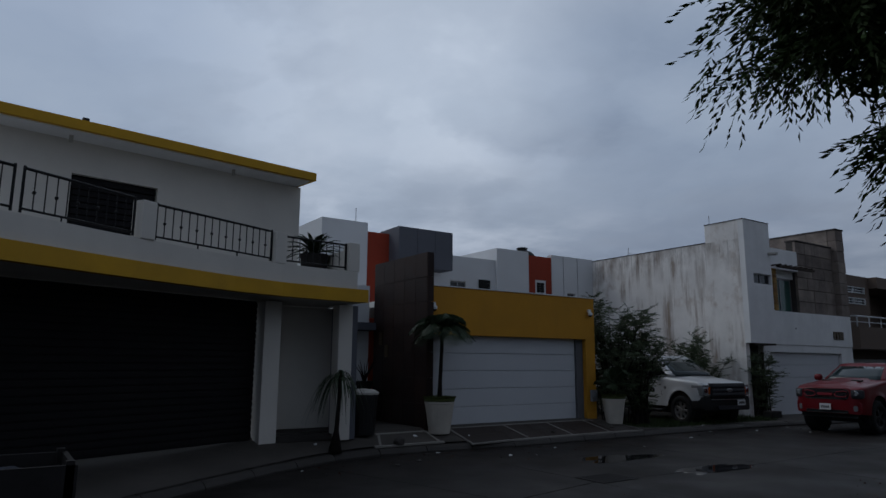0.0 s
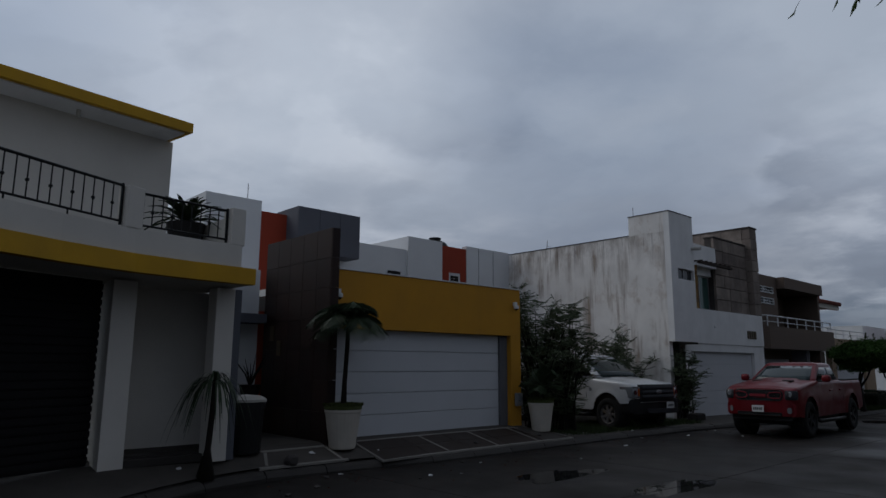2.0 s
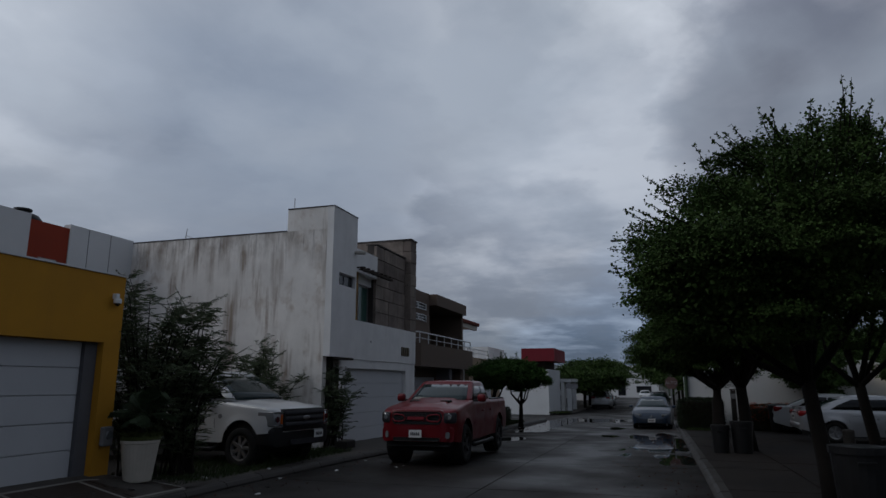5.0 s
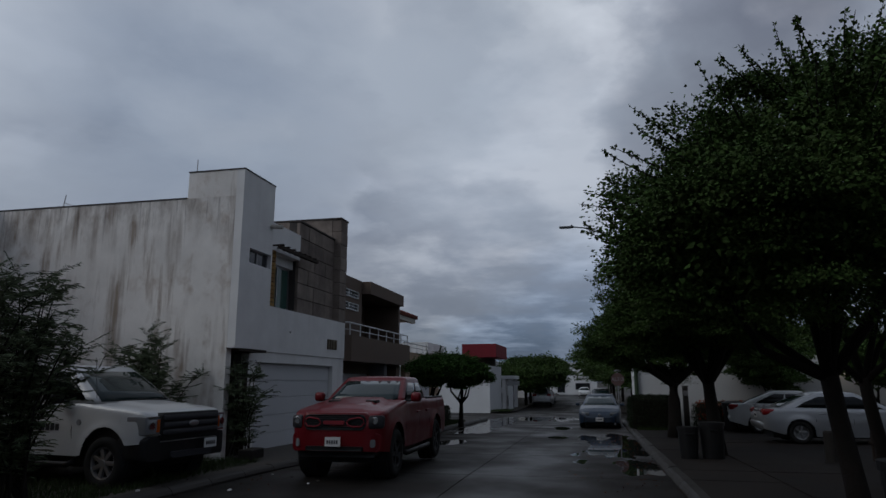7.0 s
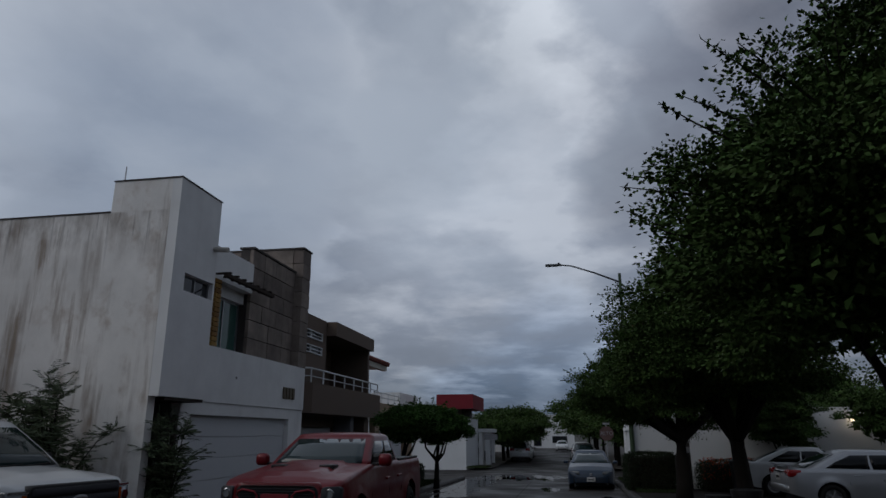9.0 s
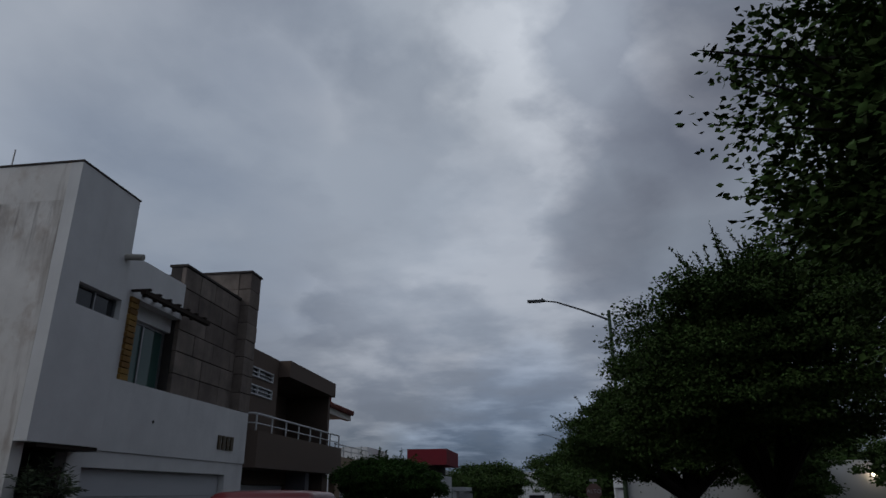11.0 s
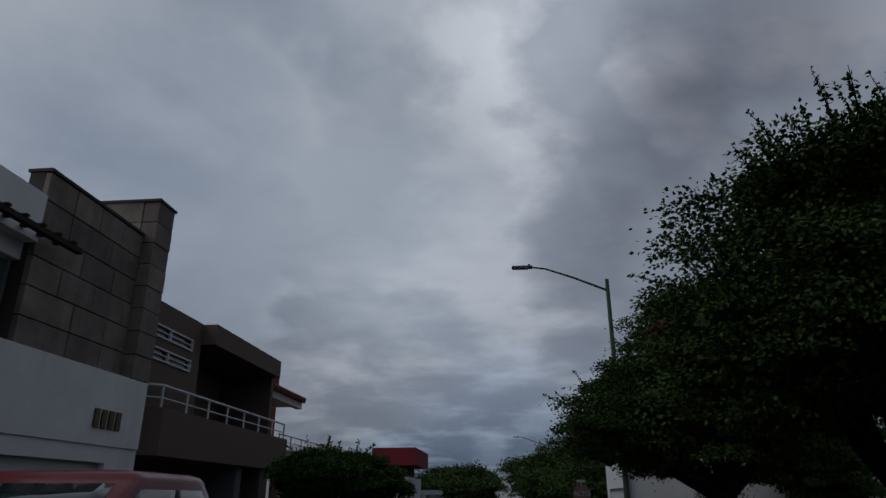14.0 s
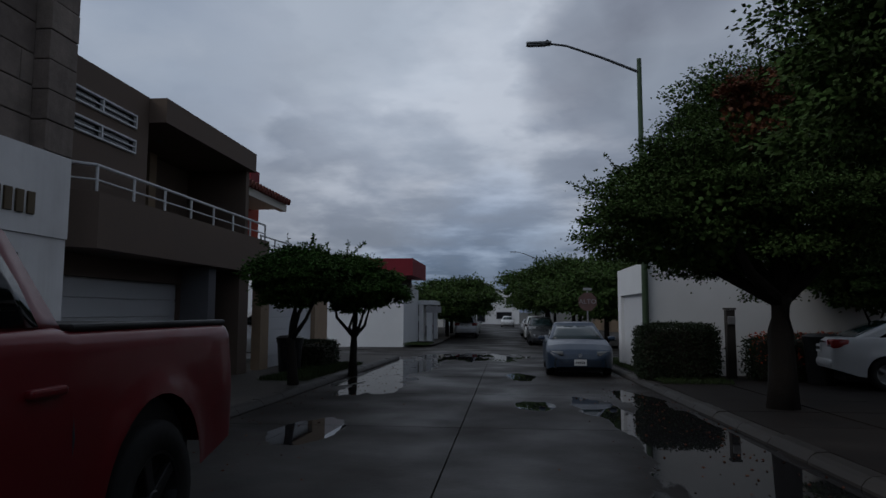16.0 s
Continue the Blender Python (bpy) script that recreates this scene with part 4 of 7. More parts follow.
for k in range(14):
    part("brick", B(21.55, 21.79, 11.84, 12.05, 3.74 + k * 0.11, 3.835 + k * 0.11, bevel=0.006), M_BRICK, h3)
wn = window(h3, 21.82, 23.36, 12.2, 3.72, 5.0, M_GLASS, M_ALU, 1, 0.05)
part("lintel", B(21.8, 23.42, 12.12, 12.3, 5.0, 5.28), M_WHITE, h3)
can = part("timber_canopy", B(21.5, 24.0, 11.55, 11.66, 5.28, 5.36), M_WOOD, h3, "weathered dark timber canopy")
for k in range(7):
    part("rafter", B(21.55 + k * 0.36, 21.63 + k * 0.36, 11.52, 11.9, 5.362, 5.40, bevel=0.006), M_WOOD, can)
part("balcony_front", B(20.552, 26.79, 11.72, 11.92, 2.5, 3.7), M_WHITE, h3)
part("balcony_floor", B(20.56, 26.78, 11.92, 13.2, 2.5, 2.66), M_WHITE, h3)
for k in range(4):
    part("number_bar", B(25.28 + k * 0.21, 25.42 + k * 0.21, 11.685, 11.718, 2.76, 3.07, bevel=0.008), M_BRONZE, h3, "bronze bar")
part("spout_hole", rod(bmesh.new(), (22.6, 11.71, 3.1), (22.6, 11.73, 3.1), 0.03, 10), M_STONEDARK, h3)
sw = part("stone_wall", B(23.44, 26.2, 12.05, 12.3, 3.7, 6.48), M_STONEDARK, h3, "wall of large grey volcanic stone blocks")
random.seed(5)
for r in range(6):
    x, z0 = 23.44, 3.71 + r * 0.462
    while x < 26.15:
        w = min(random.choice((0.7, 0.9, 1.15)), 26.2 - x)
        if 26.2 - x - w < 0.25:
            w = 26.2 - x
        part("stone_block", B(x + 0.006, x + w - 0.006, 11.95 - random.uniform(0, 0.012), 12.05, z0 + 0.006, z0 + 0.452, bevel=0.012), M_STONE, sw)
        x += w
sp = part("stone_pillar", B(26.22, 26.78, 11.84, 14.6, 3.7, 7.2), M_STONEDARK, h3, "tall stone wing wall, blackened at the top")
for r in range(8):
    z0 = 3.71 + r * 0.44
    part("stone_block", B(26.2, 26.8, 11.72 - random.uniform(0, 0.012), 12.04, z0 + 0.005, z0 + 0.433, bevel=0.012), M_STONE, sp)
    for c in range(3):
        part("stone_block", B(26.19, 26.22, 12.05 + c * 0.85, 12.89 + c * 0.85, z0 + 0.005, z0 + 0.433), M_STONE, sp)
part("stone_cap", B(26.16, 26.84, 11.69, 14.65, 7.23, 7.28), M_STONEDARK, sp)
part("stone_cap", B(23.42, 26.19, 11.92, 12.34, 6.49, 6.54), M_STONEDARK, sw)
bm = wall_grid(bmesh.new(), 20.43, 26.79, -0.3, 2.495, 11.75, 11.95, [(20.82, 25.87, -0.5, 2.23)])
part("garage_front", bm, M_WHITE, h3)
garage_door(h3, 20.82, 25.87, 11.88, -0.02, 2.23, 5, M_GDOOR, "white sectional garage door")
# the recess's dark interior is put into its wall colour, the jamb grey
part("recess_wall", B((19.22, 20.43, 13.0, 13.1, -0.2, 2.44), (20.43, 20.5, 11.96, 13.0, -0.2, 2.44)), M_JAMB, h3)
part("rear_wall", B((19.22, 26.7, 18.4, 18.6, 0, 6.0), (26.6, 26.8, 12.0, 18.6, -0.3, 3.7)), M_WHITE, h3)
part("flat_roof", B(19.23, 26.2, 12.4, 18.4, 5.6, 5.8), M_WHITE, h3)
ant = thing("antenna", (19.1, 16.4, 6.07), "thin bent metal antenna on the parapet", "antenna")
part("rod", rod(bmesh.new(), (19.1, 16.4, 6.07), (19.1, 16.35, 6.4), 0.012, 6), M_ALU, ant)
part("rod", rod(bmesh.new(), (19.1, 16.4, 6.2), (19.1, 16.15, 6.12), 0.008, 6), M_ALU, ant)
ant = thing("antenna", (19.08, 12.65, 6.72), "short rod on the tower corner", "antenna")
part("rod", rod(bmesh.new(), (19.08, 12.65, 6.72), (19.08, 12.65, 7.05), 0.012, 6), M_ALU, ant)
rack = thing("wooden_rack", (19.85, 11.75, 0.14), "dark slatted wooden rack leaning in the recess", "rack")
for xx in (19.5, 20.15):
    part("post", B(xx - 0.04, xx + 0.04, 11.62, 11.7, 0.1, 2.2), M_WOOD, rack)
for k in range(8):
    part("slat", B(19.54, 20.11, 11.63, 11.68, 0.3 + k * 0.25, 0.4 + k * 0.25), M_WOOD, rack)

# brown house with the long balcony
h4 = thing("house", (31.0, 13.0, 0.0), "taupe brown house with a long balcony and white tube railing", "house", "houses along the street")
BAL = [(26.85, 12.45), (27.55, 11.75), (35.2, 11.75), (35.2, 15.0), (26.85, 15.0)]
part("balcony_front", prism(bmesh.new(), [(26.85, 12.45), (27.55, 11.75), (35.2, 11.75), (35.2, 11.92), (27.62, 11.92), (26.85, 12.68)], 2.45, 3.36), M_BROWN, h4)
part("balcony_floor", prism(bmesh.new(), [(26.86, 12.7), (27.63, 11.93), (35.19, 11.93), (35.19, 15.0), (26.86, 15.0)], 2.47, 2.62), M_BROWN, h4)
rl = part("railing", rod(rod(rod(rod(bmesh.new(), (27.58, 11.84, 3.8), (35.1, 11.84, 3.8), 0.028, 8), (26.9, 12.52, 3.8), (27.58, 11.84, 3.8), 0.028, 8), (27.58, 11.84, 3.56), (35.1, 11.84, 3.56), 0.016, 8), (26.9, 12.52, 3.56), (27.58, 11.84, 3.56), 0.016, 8), M_RAILW, h4, "white painted tube railing")
for k in range(8):
    xx = 27.6 + k * 1.07
    part("rail_post", rod(bmesh.new(), (xx, 11.84, 3.3), (xx, 11.84, 3.8), 0.026, 8), M_RAILW, rl)
bm = wall_grid(bmesh.new(), 26.82, 29.5, 2.6, 5.55, 12.1, 12.3, [(27.0, 29.05, 4.8, 5.06), (27.0, 29.05, 4.33, 4.59)])
part("upper_wall", bm, M_BROWN, h4)
for z0 in (4.8, 4.33):
    w = part("louvre_window", B((27.0, 29.05, 12.06, 12.12, z0, z0 + 0.03), (27.0, 29.05, 12.06, 12.12, z0 + 0.23, z0 + 0.26), (29.02, 29.05, 12.06, 12.12, z0 + 0.03, z0 + 0.23), (27.0, 27.03, 12.06, 12.12, z0 + 0.03, z0 + 0.23), (28.0, 28.04, 12.06, 12.12, z0 + 0.03, z0 + 0.23)), M_RAILW, h4, "white framed louvre window")
    part("glazing_bar", B(27.03, 29.02, 12.075, 12.1, z0 + 0.12, z0 + 0.14), M_RAILW, w)
    part("pane", B(27.03, 29.02, 12.13, 12.14, z0 + 0.03, z0 + 0.23), M_DARKGLASS, w)
part("roof_canopy", B(29.5, 34.1, 11.75, 14.8, 5.06, 5.54), M_BROWN, h4)
for xx, yy in ((30.8, 12.6), (32.6, 12.7)):
    part("downlight", lathe(bmesh.new(), [(0.06, 0), (0.07, 0.012)], 14, (xx, yy, 5.047)), M_JAMB, h4)
for xx in (28.6, 31.5):
    part("downlight", lathe(bmesh.new(), [(0.07, 0), (0.08, 0.012)], 14, (xx, 12.1, 2.438)), M_JAMB, h4)
part("side_wall", B(33.9, 34.1, 11.93, 14.8, 2.62, 5.055), M_BROWN, h4)
part("rear_wall", wall_grid(bmesh.new(), 29.5, 33.9, 2.62, 5.055, 13.5, 13.7, [(29.7, 31.3, 2.65, 4.7)]), M_BROWN, h4)
window(h4, 29.7, 31.3, 13.55, 2.65, 4.7, M_DARKGLASS, M_ALU, 1)
pl = part("stone_pilaster", B(31.7, 32.0, 13.3, 13.49, 2.62, 5.05), M_BEIGE, h4, "pale split-stone pilaster")
part("roof_box", B(32.4, 33.4, 12.6, 13.4, 5.545, 5.75), M_BROWN, h4)
bm = wall_grid(bmesh.new(), 26.82, 34.9, -0.5, 2.44, 12.6, 12.8, [(27.2, 31.95, -0.6, 2.05), (32.4, 33.6, -0.6, 2.1)])
part("ground_wall", bm, M_BROWN, h4)
garage_door(h4, 27.2, 31.95, 12.7, -0.1, 2.05, 6, M_GDOOR, "white sectional garage door")
ed = part("entrance_door", B(32.4, 33.6, 12.72, 12.78, -0.12, 2.1), M_WOOD, h4, "dark timber entrance door with pale squares")
for k in range(6):
    part("inlay", B(32.55, 32.7, 12.705, 12.72, 0.35 + k * 0.27, 0.5 + k * 0.27), M_WHITE2, ed)
part("pier", B(31.98, 32.35, 11.95, 12.6, -0.4, 2.44), M_JAMB, h4)
part("pier", B(33.7, 34.3, 11.95, 12.6, -0.4, 2.44), M_BROWN, h4)
part("upper_wall", B(29.3, 29.49, 12.31, 14.59, 2.62, 5.055), M_BROWN, h4)
part("flat_roof", B(26.85, 29.3, 12.31, 18.0, 5.3, 5.45), M_BROWN, h4)

# beige house with a tiled eave
h5 = thing("house", (38.5, 13.0, -0.1), "beige house with a clay-tiled eave and maroon chimney", "house", "houses along the street")
bm = wall_grid(bmesh.new(), 35.22, 42.0, -0.6, 3.1, 11.95, 12.2, [(35.85, 40.4, -0.7, 2.0)])
part("ground_wall", bm, M_BEIGE, h5)
garage_door(h5, 35.85, 40.4, 12.1, -0.2, 2.0, 6, M_GDOOR, "white sectional garage door")
part("terrace", B(35.22, 42.0, 12.2, 16.0, 2.9, 3.08), M_BEIGE, h5)
rl = part("railing", rod(rod(bmesh.new(), (35.3, 12.05, 3.55), (41.0, 12.05, 3.55), 0.025, 8), (35.3, 12.05, 3.35), (41.0, 12.05, 3.35), 0.016, 8), M_RAILW, h5, "white painted tube railing")
for k in range(6):
    part("rail_post", rod(bmesh.new(), (35.35 + k * 1.12, 12.05, 3.08), (35.35 + k * 1.12, 12.05, 3.55), 0.022, 8), M_RAILW, rl)
part("upper_wall", B(34.3, 38.6, 13.4, 18.0, 3.08, 4.9), M_REDWALL, h5)
part("upper_wall", B(34.12, 34.29, 13.0, 18.0, 3.08, 4.9), M_BEIGE, h5)
ev = part("tiled_eave", B(34.2, 38.0, 12.25, 12.45, 4.62, 4.84), M_CREAM, h5, "cream eave board")
for k in range(15):
    xx = 34.25 + k * 0.25
    bm = bmesh.new()
    tube(bm, [(xx + 0.1, 12.1, 4.9), (xx + 0.1, 15.0, 5.45)], [0.1, 0.1], 8)
    part("roof_tile", bm, M_ROOFTILE, ev)
part("roof_deck", B(34.2, 38.0, 12.46, 15.0, 4.7, 4.86), M_CREAM, h5)
part("chimney", B(36.6, 37.3, 12.9, 13.6, 4.9, 5.75), M_MAROON, h5)

# white corner house beyond the side street
h6 = thing("house", (59.0, 14.0, -0.6), "white house with a maroon roof box beyond the side street", "house", "houses along the street")
part("corner_wall", B(55.5, 62.0, 11.15, 24.0, -0.8, 2.9), M_WHITE2, h6)
part("roof_box", B(55.7, 62.0, 10.65, 13.3, 3.55, 4.55), M_MAROON, h6)
part("upper_wall", B(57.0, 62.0, 11.6, 22.0, 2.91, 3.54), M_WOOD, h6)
part("upper_wall", B(56.0, 62.0, 16.1, 26.0, 2.91, 4.75), M_WHITE, h6)
part("porch_wall", B(62.0, 66.0, 10.8, 11.1, -0.8, 1.9), M_WHITE, h6)
for k, (xx, yy) in enumerate(((62.2, 10.6), (65.8, 10.6))):
    part("porch_pillar", B(xx, xx + 0.35, yy - 0.35, yy, -0.8, 1.9), M_WHITE2, h6)
part("porch_roof", B(61.9, 66.4, 10.1, 14.0, 1.92, 2.2), M_WHITE2, h6)


def far_house(x, y, w, d, h, m, label, wins):
    hs = thing("house", (x + w / 2, y + d / 2, gz(x)), label, "house", "far houses")
    part("wall", B(x, x + w, y, y + d, gz(x) - 0.2, gz(x) + h), m, hs)
    part("parapet", B(x - 0.05, x + w + 0.05, y - 0.05, y + d + 0.05, gz(x) + h, gz(x) + h + 0.12), m, hs)
    for (yy, zz, ww, hh) in wins:
        wd = part("window", B(x - 0.03, x, yy, yy + ww, zz, zz + hh), M_ALU, hs)
        part("pane", B(x - 0.04, x - 0.032, yy + 0.08, yy + ww - 0.08, zz + 0.08, zz + hh - 0.08), M_DARKGLASS, wd)
    return hs


far_house(128.0, 3.0, 8, 9.0, 5.5, M_WHITE2, "white two-storey house closing the street", [(4.2, 0.2, 2.6, 1.2), (9.0, 2.6, 1.2, 1.2), (4.0, 2.6, 1.2, 1.2), (8.6, -0.3, 1.4, 2.1)])
far_house(68.0, 13.0, 10, 9.0, 4.2, M_WHITE, "white flat-roofed house beside the trees", [(13.5, 0.5, 1.2, 1.2)])
far_house(82.0, 14.0, 12, 9.0, 3.6, M_BEIGE, "beige flat-roofed house in the distance", [(14.5, 0.3, 1.2, 1.2)])
far_house(100.0, 13.0, 14, 9.0, 4.5, M_WHITE2, "white house in the distance", [(14.0, 0.5, 1.2, 1.2)])
far_house(60.0, -14.0, 12, 9.0, 3.6, M_WHITE, "white flat-roofed house behind street trees", [(-12.0, 0.3, 1.2, 1.2)])
far_house(84.0, -14.0, 14, 9.0, 4.5, M_BEIGE, "beige house behind street trees", [(-12.0, 0.3, 1.2, 1.2)])

# white house on the shaded side of the street
h7 = thing("house", (40.0, -4.0, 0.0), "plain white house with a garage behind the street trees", "house", "houses along the street")
bm = wall_grid(bmesh.new(), 35.0, 39.3, -0.5, 2.75, 1.5, 1.7, [(35.5, 38.8, -0.6, 1.95)])
part("front_wall", bm, M_WHITE2, h7)
garage_door(h7, 35.5, 38.8, 1.54, -0.25, 1.95, 5, M_GDOOR, "white sectional garage door")
part("side_wall", B(35.0, 35.2, -9.0, 1.499, -0.5, 2.75), M_WHITE2, h7)
part("side_wall", B(39.1, 39.3, -9.0, 1.499, -0.5, 2.75), M_WHITE2, h7)
part("flat_roof", B(35.2, 39.1, -9.0, 1.5, 2.45, 2.6), M_WHITE2, h7)
h8 = thing("house", (24.0, -9.0, 0.1), "white house with beige piers set back behind parked cars", "house", "houses along the street")
bm = wall_grid(bmesh.new(), 12.0, 34.9, -0.3, 5.6, -9.6, -9.3, [(22.6, 23.6, 0.0, 2.2), (17.0, 19.0, 1.0, 2.2), (28.0, 30.0, 3.6, 4.8)])
part("front_wall", bm, M_WHITE, h8)
part("front_door", B(22.6, 23.6, -9.5, -9.44, 0.0, 2.2), M_WOOD, h8)
for a, b, c, d in ((17.0, 19.0, 1.0, 2.2), (28.0, 30.0, 3.6, 4.8)):
    window(h8, a, b, -9.45, c, d, M_DARKGLASS, M_ALU)
part("pier", B(25.2, 25.8, -9.28, -8.7, -0.2, 3.2), M_BEIGE, h8)
part("pier", B(20.4, 21.0, -9.28, -8.7, -0.2, 3.2), M_BEIGE, h8)
part("flat_roof", B(12.0, 34.9, -18.0, -9.3, 5.61, 5.8), M_WHITE, h8)
part("side_wall", B((11.8, 12.0, -18.0, -9.3, -0.3, 5.6), (34.9, 35.1, -18.0, -9.3, -0.3, 5.6)), M_WHITE, h8)
pl8 = thing("porch_light", (34.93, -6.1, 2.3), "lit porch lamp on the white wall", "wall lamp")
part("bulb", lathe(bmesh.new(), [(0.03, 0), (0.07, 0.05), (0.07, 0.1), (0.03, 0.15)], 12, (34.86, -6.1, 2.25)), M_BULB, pl8)
part("bracket", B(34.84, 35.0, -6.13, -6.07, 2.385, 2.44), M_IRON, pl8)


# ---- vehicles: built nose towards +x about the origin ----
def loft(rings, closed=True, cap_lo=False, cap_hi=False):
    """Skin over a list of equal rings of points."""
    bm = bmesh.new()
    vs = [[bm.verts.new(p) for p in r] for r in rings]
    n = len(rings[0])
    for a, b in zip(vs, vs[1:]):
        for k in range(n if closed else n - 1):
            bm.faces.new((a[k], a[(k + 1) % n], b[(k + 1) % n], b[k]))
    if cap_lo:
        bm.faces.new(vs[0][::-1])
    if cap_hi:
        bm.faces.new(vs[-1])
    bmesh.ops.remove_doubles(bm, verts=bm.verts, dist=0.0005)
    bmesh.ops.recalc_face_normals(bm, faces=bm.faces)
    return bm


def car_body(S):
    """Lower body: sections along the car from sill or wheel arch up over the shoulder to the middle of the bonnet."""
    nose, tail, hw = S["nose"], S["tail"], S["hw"]
    ar, az = S["arch"]
    wheels = (S["xf"], S["xr"])
    fk, rk_ = S["round"]
    xs_ = set()
    for cx in wheels:
        xs_ |= {cx - ar * math.cos(math.pi * k / 14) for k in range(15)} | {cx - ar - 0.02, cx + ar + 0.02, cx - ar - 0.12, cx + ar + 0.12}
    xs_ |= {nose - fk * u for u in (0.0, 0.015, 0.06, 0.14, 0.26, 0.42, 0.65, 1.0)} | {tail + rk_ * u for u in (0.0, 0.03, 0.12, 0.3, 0.6, 1.0)}
    xs_ |= {x for x, z in S["top"]} | {tail + (nose - tail) * k / 22 for k in range(23)}
    xs_ = sorted(x for x in xs_ if tail - 1e-6 <= x <= nose + 1e-6)
    rings = []
    for x in xs_:
        half = hw
        if x > nose - fk:
            half *= 0.5 + 0.5 * max(0.0, 1 - ((x - (nose - fk)) / fk) ** 3.0) ** (1 / 2.2)
        if x < tail + rk_:
            half *= 0.8 + 0.2 * max(0.0, 1 - ((tail + rk_ - x) / rk_) ** 3.0) ** (1 / 2.2)
        top = lerp_line(S["top"], x)
        low = lerp_line(S["low"], x)
        for cx in wheels:
            d = abs(x - cx)
            if d < ar:
                low = max(low, az + math.sqrt(max(0.0, ar * ar - d * d)) * 1.0)

        def width(z):
            w = 1.0 - 0.05 * max(0.0, (S["crease"] - z) / S["crease"]) ** 1.6 - S["lean"] * max(0.0, z - S["crease"]) ** 1.3
            for cx in wheels:
                dd = math.hypot(x - cx, z - az)
                w += S["flare"] * math.exp(-((dd - ar) / 0.09) ** 2)
            return half * w
        sh = min(0.11, (top - low) * 0.4)
        ring = []
        for k in range(9):
            z = low + (top - sh - low) * k / 8
            ring.append((x, width(z), z))
        wtop = width(top - sh)
        for a in (25, 50, 70, 88):
            ring.append((x, wtop - sh * 0.75 * (1 - math.cos(radians(a))), top - sh + sh * math.sin(radians(a))))
        crown = S["crown"] if x > S["cowl"] else 0.0
        for u in (0.72, 0.55, 0.48, 0.3, 0.0):
            bulge = S["bulge"] if (x > S["cowl"] and u <= 0.48) else 0.0
            fade = min(1.0, (nose - x) / 0.5)
            ring.append((x, wtop * u, top + (crown * (1 - u * u) + bulge) * fade))
        rings.append(ring + [(px, -py, pz) for px, py, pz in ring[-2::-1]])
    return loft(rings, closed=False, cap_lo=True, cap_hi=True)


def cabin_front(S, u, v):
    z = S["zb"] + (S["zt"] - S["zb"]) * v
    xf_ = S["wf"][0] + (S["wf"][1] - S["wf"][0]) * (v ** 1.12)
    return Vector((xf_ - S["bow"] * u * u, u * (S["cw"][0] + (S["cw"][1] - S["cw"][0]) * v), z))


def cabin_side(S, w, v, s):
    z = S["zb"] + (S["zt"] - S["zb"]) * v
    a = S["wr"][0] + (S["wr"][1] - S["wr"][0]) * (v ** S.get("fast", 1.0)) + 0.03
    b = cabin_front(S, 1.0, v).x
    half = S["cw"][0] + (S["cw"][1] - S["cw"][0]) * v
    return Vector((a + (b - a) * w, s * half * (1 + 0.02 * math.sin(math.pi * w) - 0.09 * max(0.0, 0.2 - w)), z))


def cabin_rear(S, u, v):
    z = S["zb"] + (S["zt"] - S["zb"]) * v
    x = S["wr"][0] + (S["wr"][1] - S["wr"][0]) * (v ** S.get("fast", 1.0))
    half = cabin_side(S, 0.0, v, 1).y
    return Vector((x - 0.04 * (1 - u * u) + 0.03 * u * u, u * half, z))


def car_cabin(S):
    rings = []
    for v in (0.0, 0.2, 0.45, 0.7, 0.86, 0.95, 1.0):
        ring = [cabin_front(S, u, v) for u in (-0.94, -0.8, -0.5, -0.2, 0.2, 0.5, 0.8, 0.94)]
        ring += [cabin_side(S, w, v, 1) for w in (0.985, 0.9, 0.7, 0.5, 0.3, 0.1, 0.02)]
        ring += [cabin_rear(S, u, v) for u in (0.92, 0.5, 0.0, -0.5, -0.92)]
        ring += [cabin_side(S, w, v, -1) for w in (0.02, 0.1, 0.3, 0.5, 0.7, 0.9, 0.985)]
        rings.append([tuple(p) for p in ring])
    c = sum((Vector(p) for p in rings[-1]), Vector()) / len(rings[-1])
    for k, dz_ in ((0.965, 0.026), (0.88, 0.045), (0.6, 0.062), (0.25, 0.07)):
        rings.append([(c.x + (p[0] - c.x) * k, c.y + (p[1] - c.y) * k, c.z + dz_) for p in rings[6]])
    return loft(rings, cap_lo=True, cap_hi=True)


def curved_pane(fn, outline, out, n=8):
    """A thin curved plate over a surface fn(u, v); outline gives, for each of a few heights v, the span of u."""
    front = []
    for v, u0, u1 in outline:
        front.append([fn(u0 + (u1 - u0) * k / n, v) + Vector(out) for k in range(n + 1)])
    back = [[p - Vector(out) * 1.8 for p in r] for r in front]
    bm = loft([tuple(map(tuple, f + b[::-1])) for f, b in zip(front, back)], True, True, True)
    return bm


